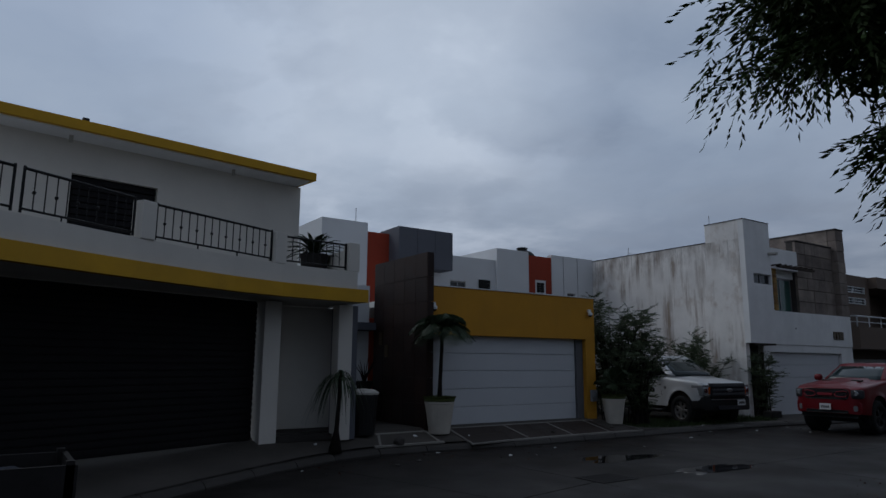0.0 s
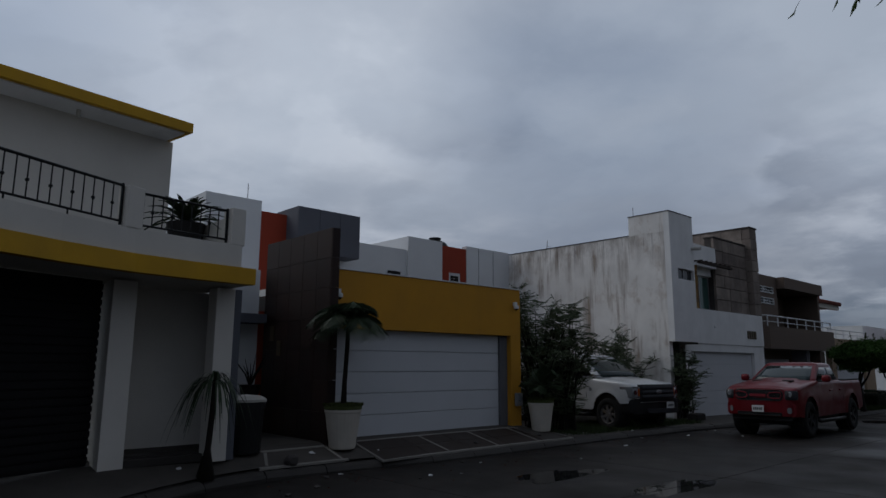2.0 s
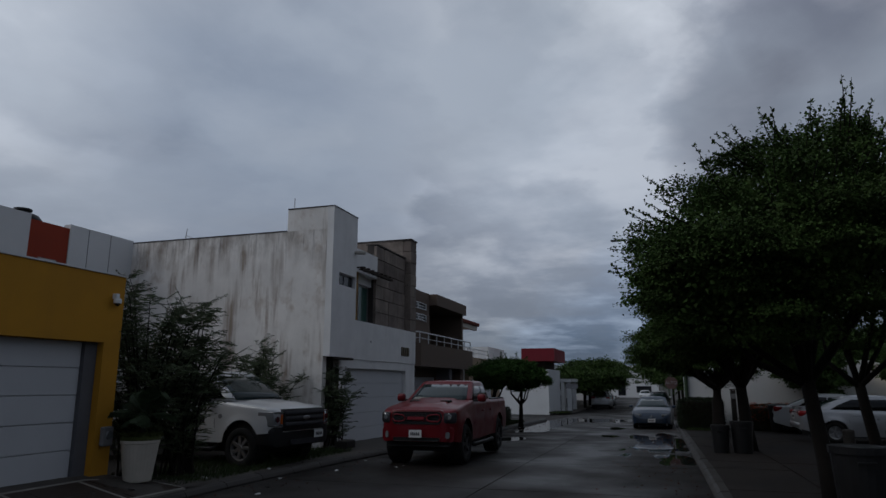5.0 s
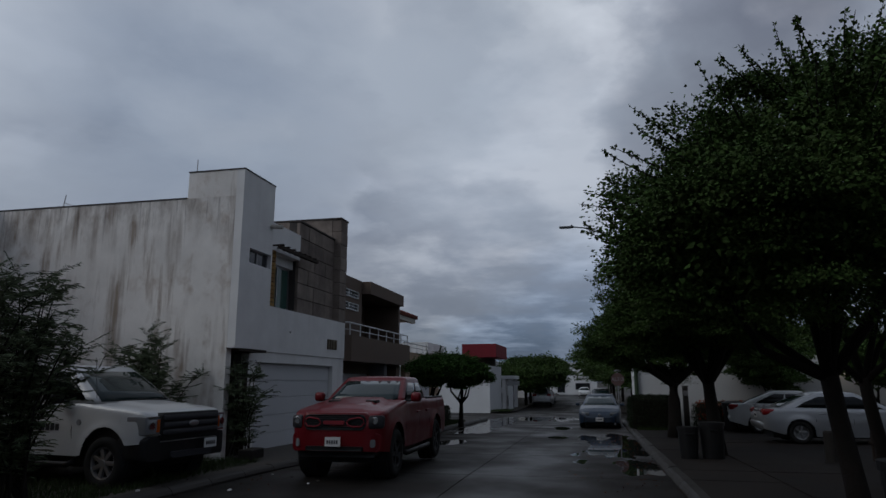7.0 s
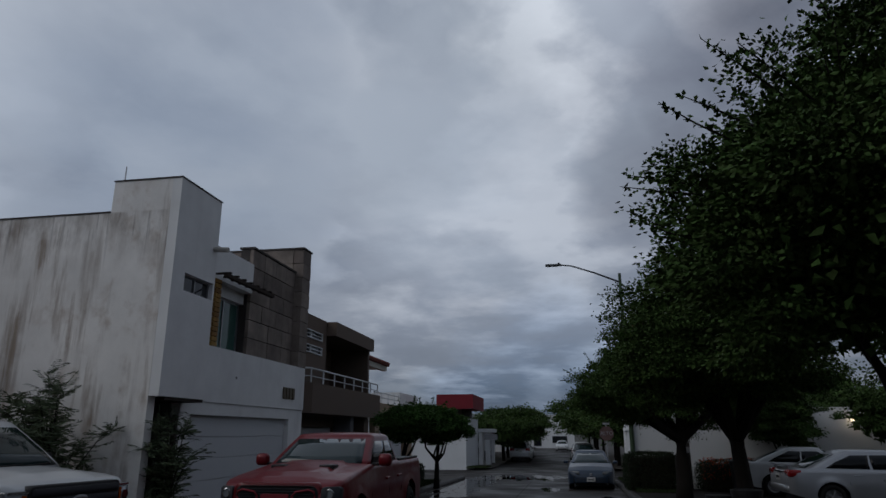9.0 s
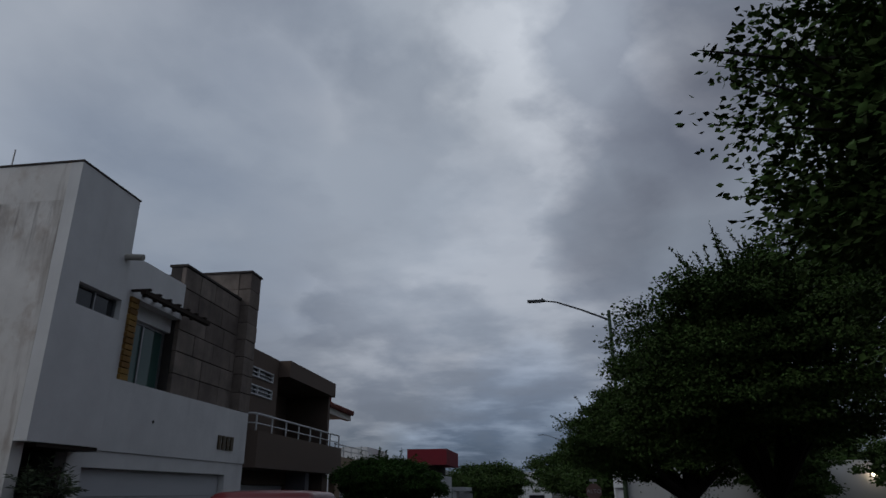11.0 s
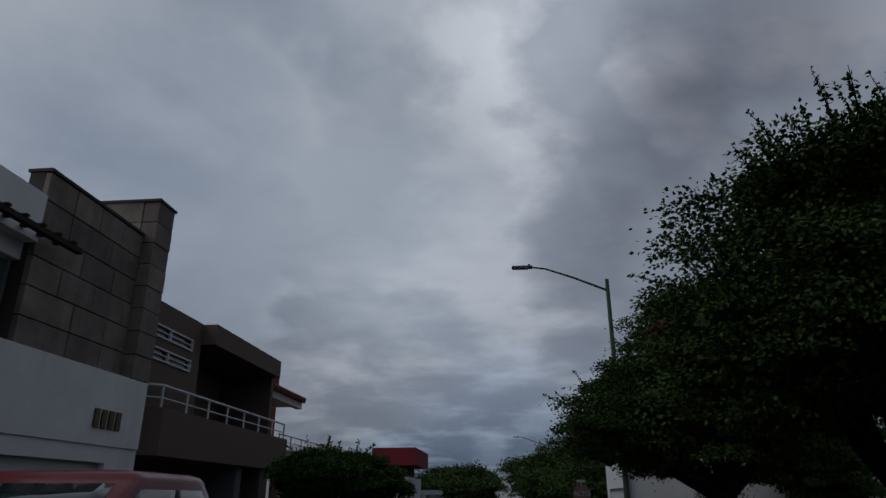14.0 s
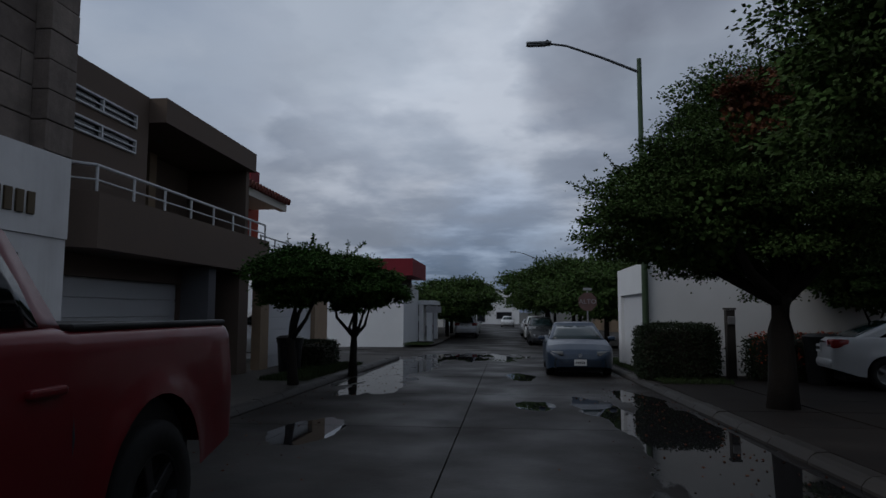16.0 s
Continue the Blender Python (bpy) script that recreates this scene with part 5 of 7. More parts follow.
def face_plate(y0, y1, z0, z1, r, xf_, thick, n=5, bow=0.0):
    """A rounded plate standing across the car, its front at xf_, bowed back towards the sides."""
    pts = []
    for cy, cz, a0 in ((y1 - r, z1 - r, 0), (y0 + r, z1 - r, 90), (y0 + r, z0 + r, 180), (y1 - r, z0 + r, 270)):
        for k in range(n + 1):
            a = radians(a0 + 90 * k / n)
            pts.append((cy + r * math.cos(a), cz + r * math.sin(a)))
    rings = []
    cy, cz = (y0 + y1) / 2, (z0 + z1) / 2
    for dx_, k in ((-thick, 1.0), (-0.012, 1.0), (0.0, 0.97)):
        rings.append([(xf_ + dx_ - bow * (max(0.0, abs(p[0]) - 0.3) ** 2), cy + (p[0] - cy) * k, cz + (p[1] - cz) * k) for p in pts])
    return loft(rings, True, True, True)


def car_glass(S, cab, side_windows):
    part("windscreen", curved_pane(lambda u, v: cabin_front(S, u, v), [(0.05, -0.88, 0.88), (0.35, -0.88, 0.88), (0.7, -0.87, 0.87), (0.91, -0.85, 0.85)], (0.010, 0, 0.006), 12), M_CARGLASS, cab, "dark windscreen", local=True, smooth=True)
    part("rear_window", curved_pane(lambda u, v: cabin_rear(S, u, v), [(0.1, -0.8, 0.8), (0.5, -0.8, 0.8), (0.88, -0.76, 0.76)], (-0.010, 0, 0.004), 8), M_CARGLASS, cab, local=True, smooth=True)
    for s_ in (-1, 1):
        for spans in side_windows:
            part("side_window", curved_pane(lambda w, v: cabin_side(S, w, v, s_), spans, (0, s_ * 0.010, 0.001), 8), M_SIDEGLASS, cab, local=True, smooth=True)
    for y_ in (-0.3, 0.28):
        a, b = cabin_front(S, y_ - 0.2, 0.04), cabin_front(S, y_ + 0.45, 0.09)
        part("wiper", tube(bmesh.new(), [a + Vector((0.03, 0, 0.01)), b + Vector((0.03, 0, 0.01))], [0.012, 0.008], 5), M_PLASTIC, cab, local=True)


def wheel(parent, x, y, r, w, rim_mat, spokes=5, long=1.0):
    side = 1 if y > 0 else -1
    bm = lathe(bmesh.new(), [(r * 0.62, -w / 2), (r * 0.93, -w / 2), (r, -w / 2 + 0.03), (r, w / 2 - 0.03), (r * 0.93, w / 2), (r * 0.62, w / 2), (r * 0.6, w / 2 - 0.06), (r * 0.6, -w / 2 + 0.06)], 28)
    m = Matrix.Translation((x, y, r)) @ Matrix.Diagonal((long, 1, 1, 1)) @ Matrix.Rotation(radians(-90 * side), 4, "X")
    bmesh.ops.transform(bm, matrix=m, verts=bm.verts)
    wh = part("wheel", bm, M_TYRE, parent, "black tyre", local=True, smooth=True)
    bm = lathe(bmesh.new(), [(r * 0.3, w / 2 - 0.09), (r * 0.56, w / 2 - 0.08), (r * 0.62, w / 2 - 0.005), (r * 0.58, w / 2 - 0.01), (r * 0.52, w / 2 - 0.09)], 24)
    lathe(bm, [(0.03, w / 2 - 0.09), (r * 0.16, w / 2 - 0.03), (r * 0.12, w / 2 - 0.01)], 14)
    for k in range(spokes):
        a = 2 * math.pi * k / spokes
        sp = bmesh.new()
        box(sp, r * 0.1, r * 0.58, -r * 0.085, r * 0.085, w / 2 - 0.08, w / 2 - 0.02, bevel=0.008)
        bmesh.ops.rotate(sp, verts=sp.verts, cent=(0, 0, 0), matrix=Matrix.Rotation(a, 3, "Z"))
        tmp = bpy.data.meshes.new("spoke")
        sp.to_mesh(tmp)
        sp.free()
        bm.from_mesh(tmp)
        bpy.data.meshes.remove(tmp)
    bmesh.ops.transform(bm, matrix=m, verts=bm.verts)
    part("rim", bm, rim_mat, wh, "alloy rim", local=True)


def plate(parent, x, z, face, y=0.0, w=0.32, h=0.16):
    p = part("number_plate", B(x - 0.008, x + 0.008, y - w / 2, y + w / 2, z - h / 2, z + h / 2), M_PLATE, parent, "pale number plate", local=True)
    for k in range(5):
        y0 = y - w * 0.38 + k * w * 0.155
        part("plate_bar", B(x + face * 0.009, x + face * 0.013, y0, y0 + w * 0.1, z - h * 0.22, z + h * 0.18), M_INK, p, local=True)


def pickup(label, paint, ram):
    v = thing("pickup_truck", (0, 0, 0), label, "pickup truck", "parked vehicles")
    r, hw = (0.43, 1.0) if ram else (0.41, 0.99)
    xf, xr = (1.86, -1.71) if ram else (1.93, -1.75)
    nose, tail = (2.84, -2.84) if ram else (2.86, -2.95)
    if ram:
        top = [(tail, 1.3), (tail + 0.08, 1.365), (-0.98, 1.365), (-0.9, 1.38), (1.1, 1.38), (1.35, 1.35), (2.2, 1.27), (2.55, 1.22), (2.7, 1.17), (2.79, 1.1), (nose, 0.98)]
        low = [(tail, 0.62), (-2.4, 0.52), (-1.0, 0.48), (1.3, 0.48), (2.4, 0.5), (nose, 0.54)]
    else:
        top = [(tail, 1.28), (tail + 0.08, 1.36), (-1.02, 1.36), (-0.95, 1.36), (1.3, 1.36), (1.55, 1.33), (2.4, 1.26), (2.68, 1.22), (2.78, 1.17), (2.83, 1.08), (nose, 0.95)]
        low = [(tail, 0.62), (-2.4, 0.52), (-1.0, 0.5), (1.3, 0.5), (2.4, 0.7), (nose, 0.74)]
    S = dict(nose=nose, tail=tail, hw=hw, xf=xf, xr=xr, arch=(0.535, 0.47) if ram else (0.52, 0.46), round=(0.5, 0.12) if ram else (0.32, 0.12), top=top, low=low, crease=0.92, lean=0.12,
             flare=0.028, crown=0.045, bulge=0.03 if ram else 0.02, cowl=1.15 if ram else 1.4,
             zb=1.34, zt=1.79 if ram else 1.93, wf=(1.34, 0.5) if ram else (1.74, 0.85), wr=(-1.05, -0.8), cw=(0.915, 0.745), bow=0.17)
    part("body", car_body(S), paint, v, local=True, smooth=True)
    part("underbody", B(-2.6, 2.4, -0.74, 0.74, 0.3, 0.62), M_PLASTIC, v, local=True)
    for cx in (xf, xr):
        part("wheel_well", lathe(bmesh.new(), [(0.515, -0.93), (0.515, -0.6), (0.3, -0.58)], 20), M_PLASTIC, v, local=True).matrix_basis = pose(cx, 0, 0.47, 90, 0, 0)
        part("wheel_well", lathe(bmesh.new(), [(0.515, 0.93), (0.515, 0.6), (0.3, 0.58)], 20), M_PLASTIC, v, local=True).matrix_basis = pose(cx, 0, 0.47, 90, 0, 0)
    cab = part("cab", car_cabin(S), paint, v, local=True, smooth=True)
    car_glass(S, cab, [[(0.1, 0.52, 0.93), (0.5, 0.52, 0.93), (0.84, 0.52, 0.9)], [(0.1, 0.1, 0.485), (0.5, 0.1, 0.485), (0.84, 0.13, 0.485)]])
    # tailgate, covered bed and its rails
    part("bed_cover", B(tail + 0.1, -1.02, -0.8, 0.8, 1.372, 1.384), M_PLASTIC, v, local=True)
    part("tailgate_seam", B(tail - 0.004, tail + 0.004, -0.74, 0.74, 0.78, 0.79), M_INK, v, local=True)
    part("rear_bumper", B(tail - 0.12, tail + 0.12, -0.88, 0.88, 0.56, 0.76, bevel=0.05), paint if ram else M_PLASTIC, v, local=True, smooth=True)
    for s in (-1, 1):
        part("bed_rail", B(tail + 0.06, -0.99, s * 0.89 - 0.05, s * 0.89 + 0.035, 1.362, 1.398, bevel=0.014), M_PLASTIC, v, local=True)
        part("mirror", B(0.82, 1.0, s * (hw + 0.04), s * (hw + 0.27), 1.34, 1.53, bevel=0.06), paint if ram else M_PLASTIC, v, local=True, smooth=True)
        part("mirror_arm", B(0.86, 0.95, s * 0.86, s * (hw + 0.06), 1.345, 1.39, bevel=0.012), M_PLASTIC, v, local=True)
        for hx in (0.0, -0.86):
            part("door_handle", B(hx, hx + 0.24, s * (hw - 0.05), s * (hw + 0.025), 1.1, 1.14, bevel=0.014), paint if ram else M_CHROME, v, local=True)
        part("side_step", tube(bmesh.new(), [(-1.0, s * 0.86, 0.44), (-0.92, s * 0.98, 0.36), (1.1, s * 0.98, 0.36), (1.2, s * 0.86, 0.44)], [0.05] * 4, 10), M_PLASTIC, v, local=True, smooth=True)
        part("tail_lamp", B(tail - 0.02, tail + 0.1, s * 0.87 - 0.08, s * 0.87 + 0.035, 0.86, 1.26, bevel=0.025), M_TAIL, v, local=True)
        for x in (1.14, 0.0, -0.94):
            part("door_seam", tube(bmesh.new(), [(x + 0.05 * (x > 1), s * (hw * 0.972), 0.52), (x, s * (hw + 0.001), 0.9), (x, s * (hw * 0.955), 1.28)], [0.007] * 3, 5), M_INK, v, local=True)
    for x in (xf, xr):
        for s in (-1, 1):
            wheel(v, x, s * (hw - 0.13), r, 0.28, M_RIMDARK if ram else M_RIM, 5 if ram else 7, 1 / 0.945 if ram else 1 / 0.95)
    fx = nose
    if ram:
        part("bumper", face_plate(-0.94, 0.94, 0.52, 0.84, 0.09, fx + 0.06, 0.5, bow=0.45), paint, v, "red painted bumper", local=True, smooth=True)
        part("lower_intake", face_plate(-0.6, 0.6, 0.54, 0.62, 0.03, fx + 0.07, 0.1, bow=0.45), M_PLASTIC, v, local=True)
        part("skid_plate", face_plate(-0.82, 0.82, 0.42, 0.53, 0.04, fx, 0.5, bow=0.45), M_PLASTIC, v, local=True)
        part("grille_frame", face_plate(-0.7, 0.7, 0.86, 1.2, 0.12, fx + 0.03, 0.3, bow=0.4), paint, v, local=True, smooth=True)
        g = part("grille", face_plate(-0.65, 0.65, 0.895, 1.165, 0.1, fx + 0.042, 0.2, bow=0.4), M_PLASTIC, v, "black grille inside a red frame", local=True)
        for k in range(7):
            part("grille_bar", face_plate(-0.6, 0.6, 0.915 + k * 0.034, 0.927 + k * 0.034, 0.004, fx + 0.05, 0.02, 2, bow=0.4), M_INK, g, local=True)
        for s in (-1, 1):
            ps = [(fx + 0.045 - 0.4 * max(0.0, y - 0.3) ** 2, s * y, z + 0.03) for y, z in ((0.27, 1.0), (0.33, 1.06), (0.52, 1.085), (0.6, 1.06), (0.62, 0.99), (0.56, 0.93), (0.4, 0.925), (0.31, 0.95), (0.27, 1.0))]
            part("grille_surround", tube(bmesh.new(), ps, [0.014] * 9, 6), M_MAROON, g, local=True, smooth=True)
        part("badge", face_plate(-0.22, 0.22, 0.995, 1.06, 0.02, fx + 0.056, 0.03, bow=0.4), M_MAROON, g, "dull red badge bar", local=True)
        for s in (-1, 1):
            hl = part("headlamp", face_plate(min(s * 0.7, s * 0.965), max(s * 0.7, s * 0.965), 0.92, 1.15, 0.05, fx + 0.07, 0.55, bow=0.5), M_INK, v, "dark headlamp with a round lens", local=True, smooth=True)
            part("lens", rod(bmesh.new(), (fx - 0.12, s * 0.82, 1.06), (fx - 0.055, s * 0.82, 1.06), 0.055, 18), M_LAMPGLASS, hl, local=True)
            part("lens_ring", tube(bmesh.new(), [(fx - 0.05, s * 0.82 + 0.058 * math.cos(a * math.pi / 8), 1.06 + 0.058 * math.sin(a * math.pi / 8)) for a in range(17)], [0.007] * 17, 5), M_CHROME, hl, local=True)
            part("lens", face_plate(min(s * 0.72, s * 0.93), max(s * 0.72, s * 0.93), 0.945, 0.975, 0.01, fx + 0.043, 0.04, bow=0.45), M_LAMPGLASS, hl, local=True)
            part("fog_lamp", face_plate(min(s * 0.74, s * 0.83), max(s * 0.74, s * 0.83), 0.6, 0.74, 0.035, fx + 0.075, 0.06, bow=0.45), M_LAMPGLASS, v, local=True)
            part("hood_vent", B(1.62, 1.9, s * 0.42 - 0.12, s * 0.42 + 0.12, 1.3, 1.392, bevel=0.016), M_PLASTIC, v, local=True)
        plate(v, fx + 0.075, 0.7, 1)
    else:
        part("bumper", face_plate(-0.97, 0.97, 0.44, 0.84, 0.09, fx + 0.1, 0.62, bow=0.3), M_PLASTIC, v, "black plastic bumper", local=True, smooth=True)
        part("fog_recess", face_plate(-0.5, 0.5, 0.48, 0.58, 0.03, fx + 0.108, 0.05, bow=0.3), M_INK, v, local=True)
        g = part("grille", face_plate(-0.72, 0.72, 0.76, 1.2, 0.07, fx + 0.055, 0.3, bow=0.12), M_PLASTIC, v, "black bar grille", local=True, smooth=True)
        for k in range(3):
            part("grille_bar", face_plate(-0.69, 0.69, 0.85 + k * 0.115, 0.935 + k * 0.115, 0.03, fx + 0.08, 0.04, bow=0.12), M_INK, g, local=True, smooth=True)
        bm = bmesh.new()
        bmesh.ops.create_uvsphere(bm, u_segments=16, v_segments=8, radius=1.0, matrix=Matrix.LocRotScale((fx + 0.085, 0, 1.01), None, (0.014, 0.125, 0.052)))
        part("badge", bm, M_ALU, g, "dull oval badge", local=True, smooth=True)
        for s in (-1, 1):
            hl = part("headlamp", face_plate(min(s * 0.725, s * 0.98), max(s * 0.725, s * 0.98), 0.85, 1.15, 0.03, fx + 0.045, 0.42, bow=0.22), M_LAMPGLASS, v, "clear headlamp in a chrome edge", local=True, smooth=True)
            part("lens", face_plate(min(s * 0.74, s * 0.79), max(s * 0.74, s * 0.79), 0.9, 1.1, 0.01, fx + 0.056, 0.05, bow=0.22), M_AMBER, hl, "amber marker", local=True)
            for z0, z1 in ((0.852, 0.88), (1.122, 1.145)):
                part("trim", face_plate(min(s * 0.6, s * 0.965), max(s * 0.6, s * 0.965), z0, z1, 0.008, fx + 0.062, 0.05, bow=0.22), M_CHROME, hl, local=True)
            part("lens", rod(bmesh.new(), (fx - 0.06, s * 0.88, 1.0), (fx - 0.01, s * 0.88, 1.0), 0.06, 16), M_CHROME, hl, local=True)
            for k in range(5):
                part("door_lettering", B(0.3 + k * 0.115, 0.38 + k * 0.115, s * (hw + 0.004) - 0.006, s * (hw + 0.004) + 0.006, 0.9, 1.01), M_INK, v, "dark logo bar on the door", local=True)
            part("fender_badge", B(1.25, 1.5, s * hw * 0.965 - 0.012, s * hw * 0.965 + 0.018, 1.16, 1.2, bevel=0.008), M_PLASTIC, v, local=True)
            part("fender_disc", rod(bmesh.new(), (1.3, s * (hw - 0.03), 1.04), (1.3, s * (hw + 0.006), 1.04), 0.05, 14), M_METER, v, local=True)
        plate(v, fx + 0.1, 0.66, 1, y=0.45)
        part("aerial", rod(bmesh.new(), (1.5, -0.82, 1.3), (1.4, -0.84, 2.1), 0.006, 5), M_INK, v, local=True)
    return v


def sedan(label, paint, L=4.6, W=1.78, H=1.45, hatch=False, rim=M_RIM):
    v = thing("parked_car", (0, 0, 0), label, "car", "parked vehicles")
    hw, n, t = W / 2, L / 2, -L / 2
    r = 0.325
    xf, xr = n - 0.9, t + 0.98
    k = H / 1.45
    top = [(t, 0.8), (t + 0.05, 0.93 * k), (t + 0.14, 1.0 * k), (t + 0.75, 1.02 * k), (n - 1.3, 0.97 * k), (n - 1.05, 0.94 * k), (n - 0.5, 0.84 * k), (n - 0.2, 0.73 * k), (n - 0.06, 0.62), (n, 0.5)]
    low = [(t, 0.42), (t + 0.5, 0.27), (xr + 0.5, 0.21), (xf - 0.5, 0.21), (n - 0.3, 0.22), (n, 0.3)]
    S = dict(nose=n, tail=t, hw=hw, xf=xf, xr=xr, arch=(0.385, 0.32), round=(0.55, 0.35), top=top, low=low, crease=0.66, lean=0.16, flare=0.022, crown=0.05, bulge=0.0, cowl=n - 1.3,
             zb=0.93 * k, zt=H - 0.06, wf=(n - 1.02, n - 1.95), wr=(t + (0.12 if hatch else 0.38), t + (0.45 if hatch else 1.4)), cw=(hw * 0.9, hw * 0.66), bow=0.2, fast=0.9 if hatch else 1.25)
    part("body", car_body(S), paint, v, local=True, smooth=True)
    part("underbody", B(t + 0.3, n - 0.3, -hw + 0.28, hw - 0.28, 0.16, 0.4), M_PLASTIC, v, local=True)
    cab = part("cabin", car_cabin(S), paint, v, local=True, smooth=True)
    car_glass(S, cab, [[(0.12, 0.52, 0.93), (0.5, 0.52, 0.92), (0.86, 0.52, 0.88)], [(0.12, 0.13, 0.495), (0.5, 0.15, 0.495), (0.86, 0.22, 0.495)]])
    for s in (-1, 1):
        a, b = sorted((s * hw * 0.5, s * hw * 0.93))
        hl = part("headlamp", face_plate(a, b, 0.6, 0.71, 0.03, n + 0.01, 0.45, bow=0.8), M_LAMPGLASS, v, local=True, smooth=True)
        part("lens", face_plate(a + 0.02, b - 0.02, 0.605, 0.63, 0.01, n + 0.018, 0.05, bow=0.8), M_CHROME, hl, local=True)
        a, b = sorted((s * hw * 0.55, s * hw * 0.97))
        tl = part("tail_lamp", B(t + 0.01, t + 0.34, a, b, 0.8 * k, 0.98 * k, bevel=0.04), M_TAIL, v, "red tail lamp", local=True, smooth=True)
        part("lens", B(t + 0.0, t + 0.1, (a + b) / 2 - 0.08, (a + b) / 2 + 0.06, 0.83 * k, 0.87 * k, bevel=0.01), M_LAMPGLASS, tl, local=True)
        part("mirror", B(n - 1.45, n - 1.27, s * (hw - 0.0), s * (hw + 0.19), 0.95 * k, 1.07 * k, bevel=0.04), paint, v, local=True, smooth=True)
        for x in (0.1, -0.85):
            part("door_handle", B(x, x + 0.18, s * (hw - 0.06), s * (hw + 0.0), 0.83 * k, 0.86 * k, bevel=0.01), paint, v, local=True)
        for x in (n - 1.32, 0.02, -0.95):
            part("door_seam", tube(bmesh.new(), [(x, s * hw * 0.975, 0.3), (x, s * hw * 1.001, 0.66), (x, s * hw * 0.955, 0.9 * k)], [0.006] * 3, 5), M_INK, v, local=True)
        for x in (xf, xr):
            wheel(v, x, s * (hw - 0.11), r, 0.2, rim, 5)
    part("rear_bumper", B(t - 0.03, t + 0.3, -hw * 0.88, hw * 0.88, 0.42, 0.62, bevel=0.07), paint, v, local=True, smooth=True)
    part("grille", face_plate(-0.68, 0.68, 0.28, 0.53, 0.06, n + 0.03, 0.3, bow=0.5), M_PLASTIC, v, local=True)
    for k_ in range(4):
        part("grille_bar", face_plate(-0.56, 0.56, 0.325 + k_ * 0.042, 0.337 + k_ * 0.042, 0.004, n + 0.036, 0.02, 2, bow=0.5), M_INK, v, local=True)
    part("badge", rod(bmesh.new(), (n - 0.06, 0, 0.6), (n + 0.012, 0, 0.6), 0.06, 14), M_CHROME, v, local=True)
    part("trim", B(t - 0.012, t + 0.05, -0.35, 0.35, 0.9 * k, 0.93 * k), M_CHROME, v, local=True)
    plate(v, n + 0.042, 0.42, 1)
    plate(v, t - 0.012, 0.78 * k, -1)
    return v


ram = pickup("red crew-cab pickup truck parked on the wet street", M_CARRED, True)
ram.matrix_basis = pose(19.6, 8.08, 0.0, 0, 0, 180.6) @ Matrix.Diagonal((0.945, 0.9, 1.0, 1.0))
ford = pickup("white crew-cab pickup truck parked on the muddy lot", M_CARWHITE, False)
ford.matrix_basis = pose(16.25, 12.95, 0.05, 0, 0, -98) @ Matrix.Diagonal((0.95, 0.95, 1.0, 1.0))
blue = sedan("steel blue sedan parked against the kerb facing the camera", M_CARBLUE)
blue.matrix_basis = pose(37.9, 3.25, gz(37.9), 0, 0, 178)
silver = sedan("silver saloon with a boot spoiler parked in a driveway", M_CARSILVER, 4.7)
silver.matrix_basis = pose(27.6, -3.6, gz(27.6) + 0.12, 0, 0, -90)
part("spoiler", B((-2.33, -2.12, -0.66, 0.66, 1.07, 1.095), (-2.27, -2.2, -0.6, -0.54, 0.97, 1.07), (-2.27, -2.2, 0.54, 0.6, 0.97, 1.07), bevel=0.008), M_CARSILVER, silver, local=True)
white = sedan("pale silver sedan parked in the next driveway", M_CARWHITE, 4.5, 1.7, 1.5)
white.matrix_basis = pose(32.3, -3.6, gz(32.3) + 0.12, 0, 0, -98)
for x, y, a, paint, lab, hatch in ((61.0, 3.0, 180, M_CARBLACK, "dark sport utility vehicle parked along the kerb", True), (68.0, 3.0, 180, M_CARWHITE, "white van parked along the far kerb", True),
                                   (76.0, 3.1, 180, M_CARSILVER, "grey car parked along the far kerb", False), (110.0, 5.0, 180, M_CARWHITE, "white car far down the street", False),
                                   (72.0, 8.4, 0, M_CARSILVER, "silver hatchback parked beneath trees", True), (80.0, 8.6, 0, M_CARBLACK, "dark car parked beneath trees", False),
                                   (64.0, 12.6, 90, M_CARBLACK, "dark car parked by the white porch", False), (42.0, 14.5, 90, M_CARSILVER, "grey car parked between the houses", True)):
    c = sedan(lab, paint, 4.4, 1.8, 1.75 if hatch else 1.45, hatch=hatch)
    c.matrix_basis = pose(x, y, gz(x) + (0.12 if y > 9.5 else 0.0), 0, 0, a)


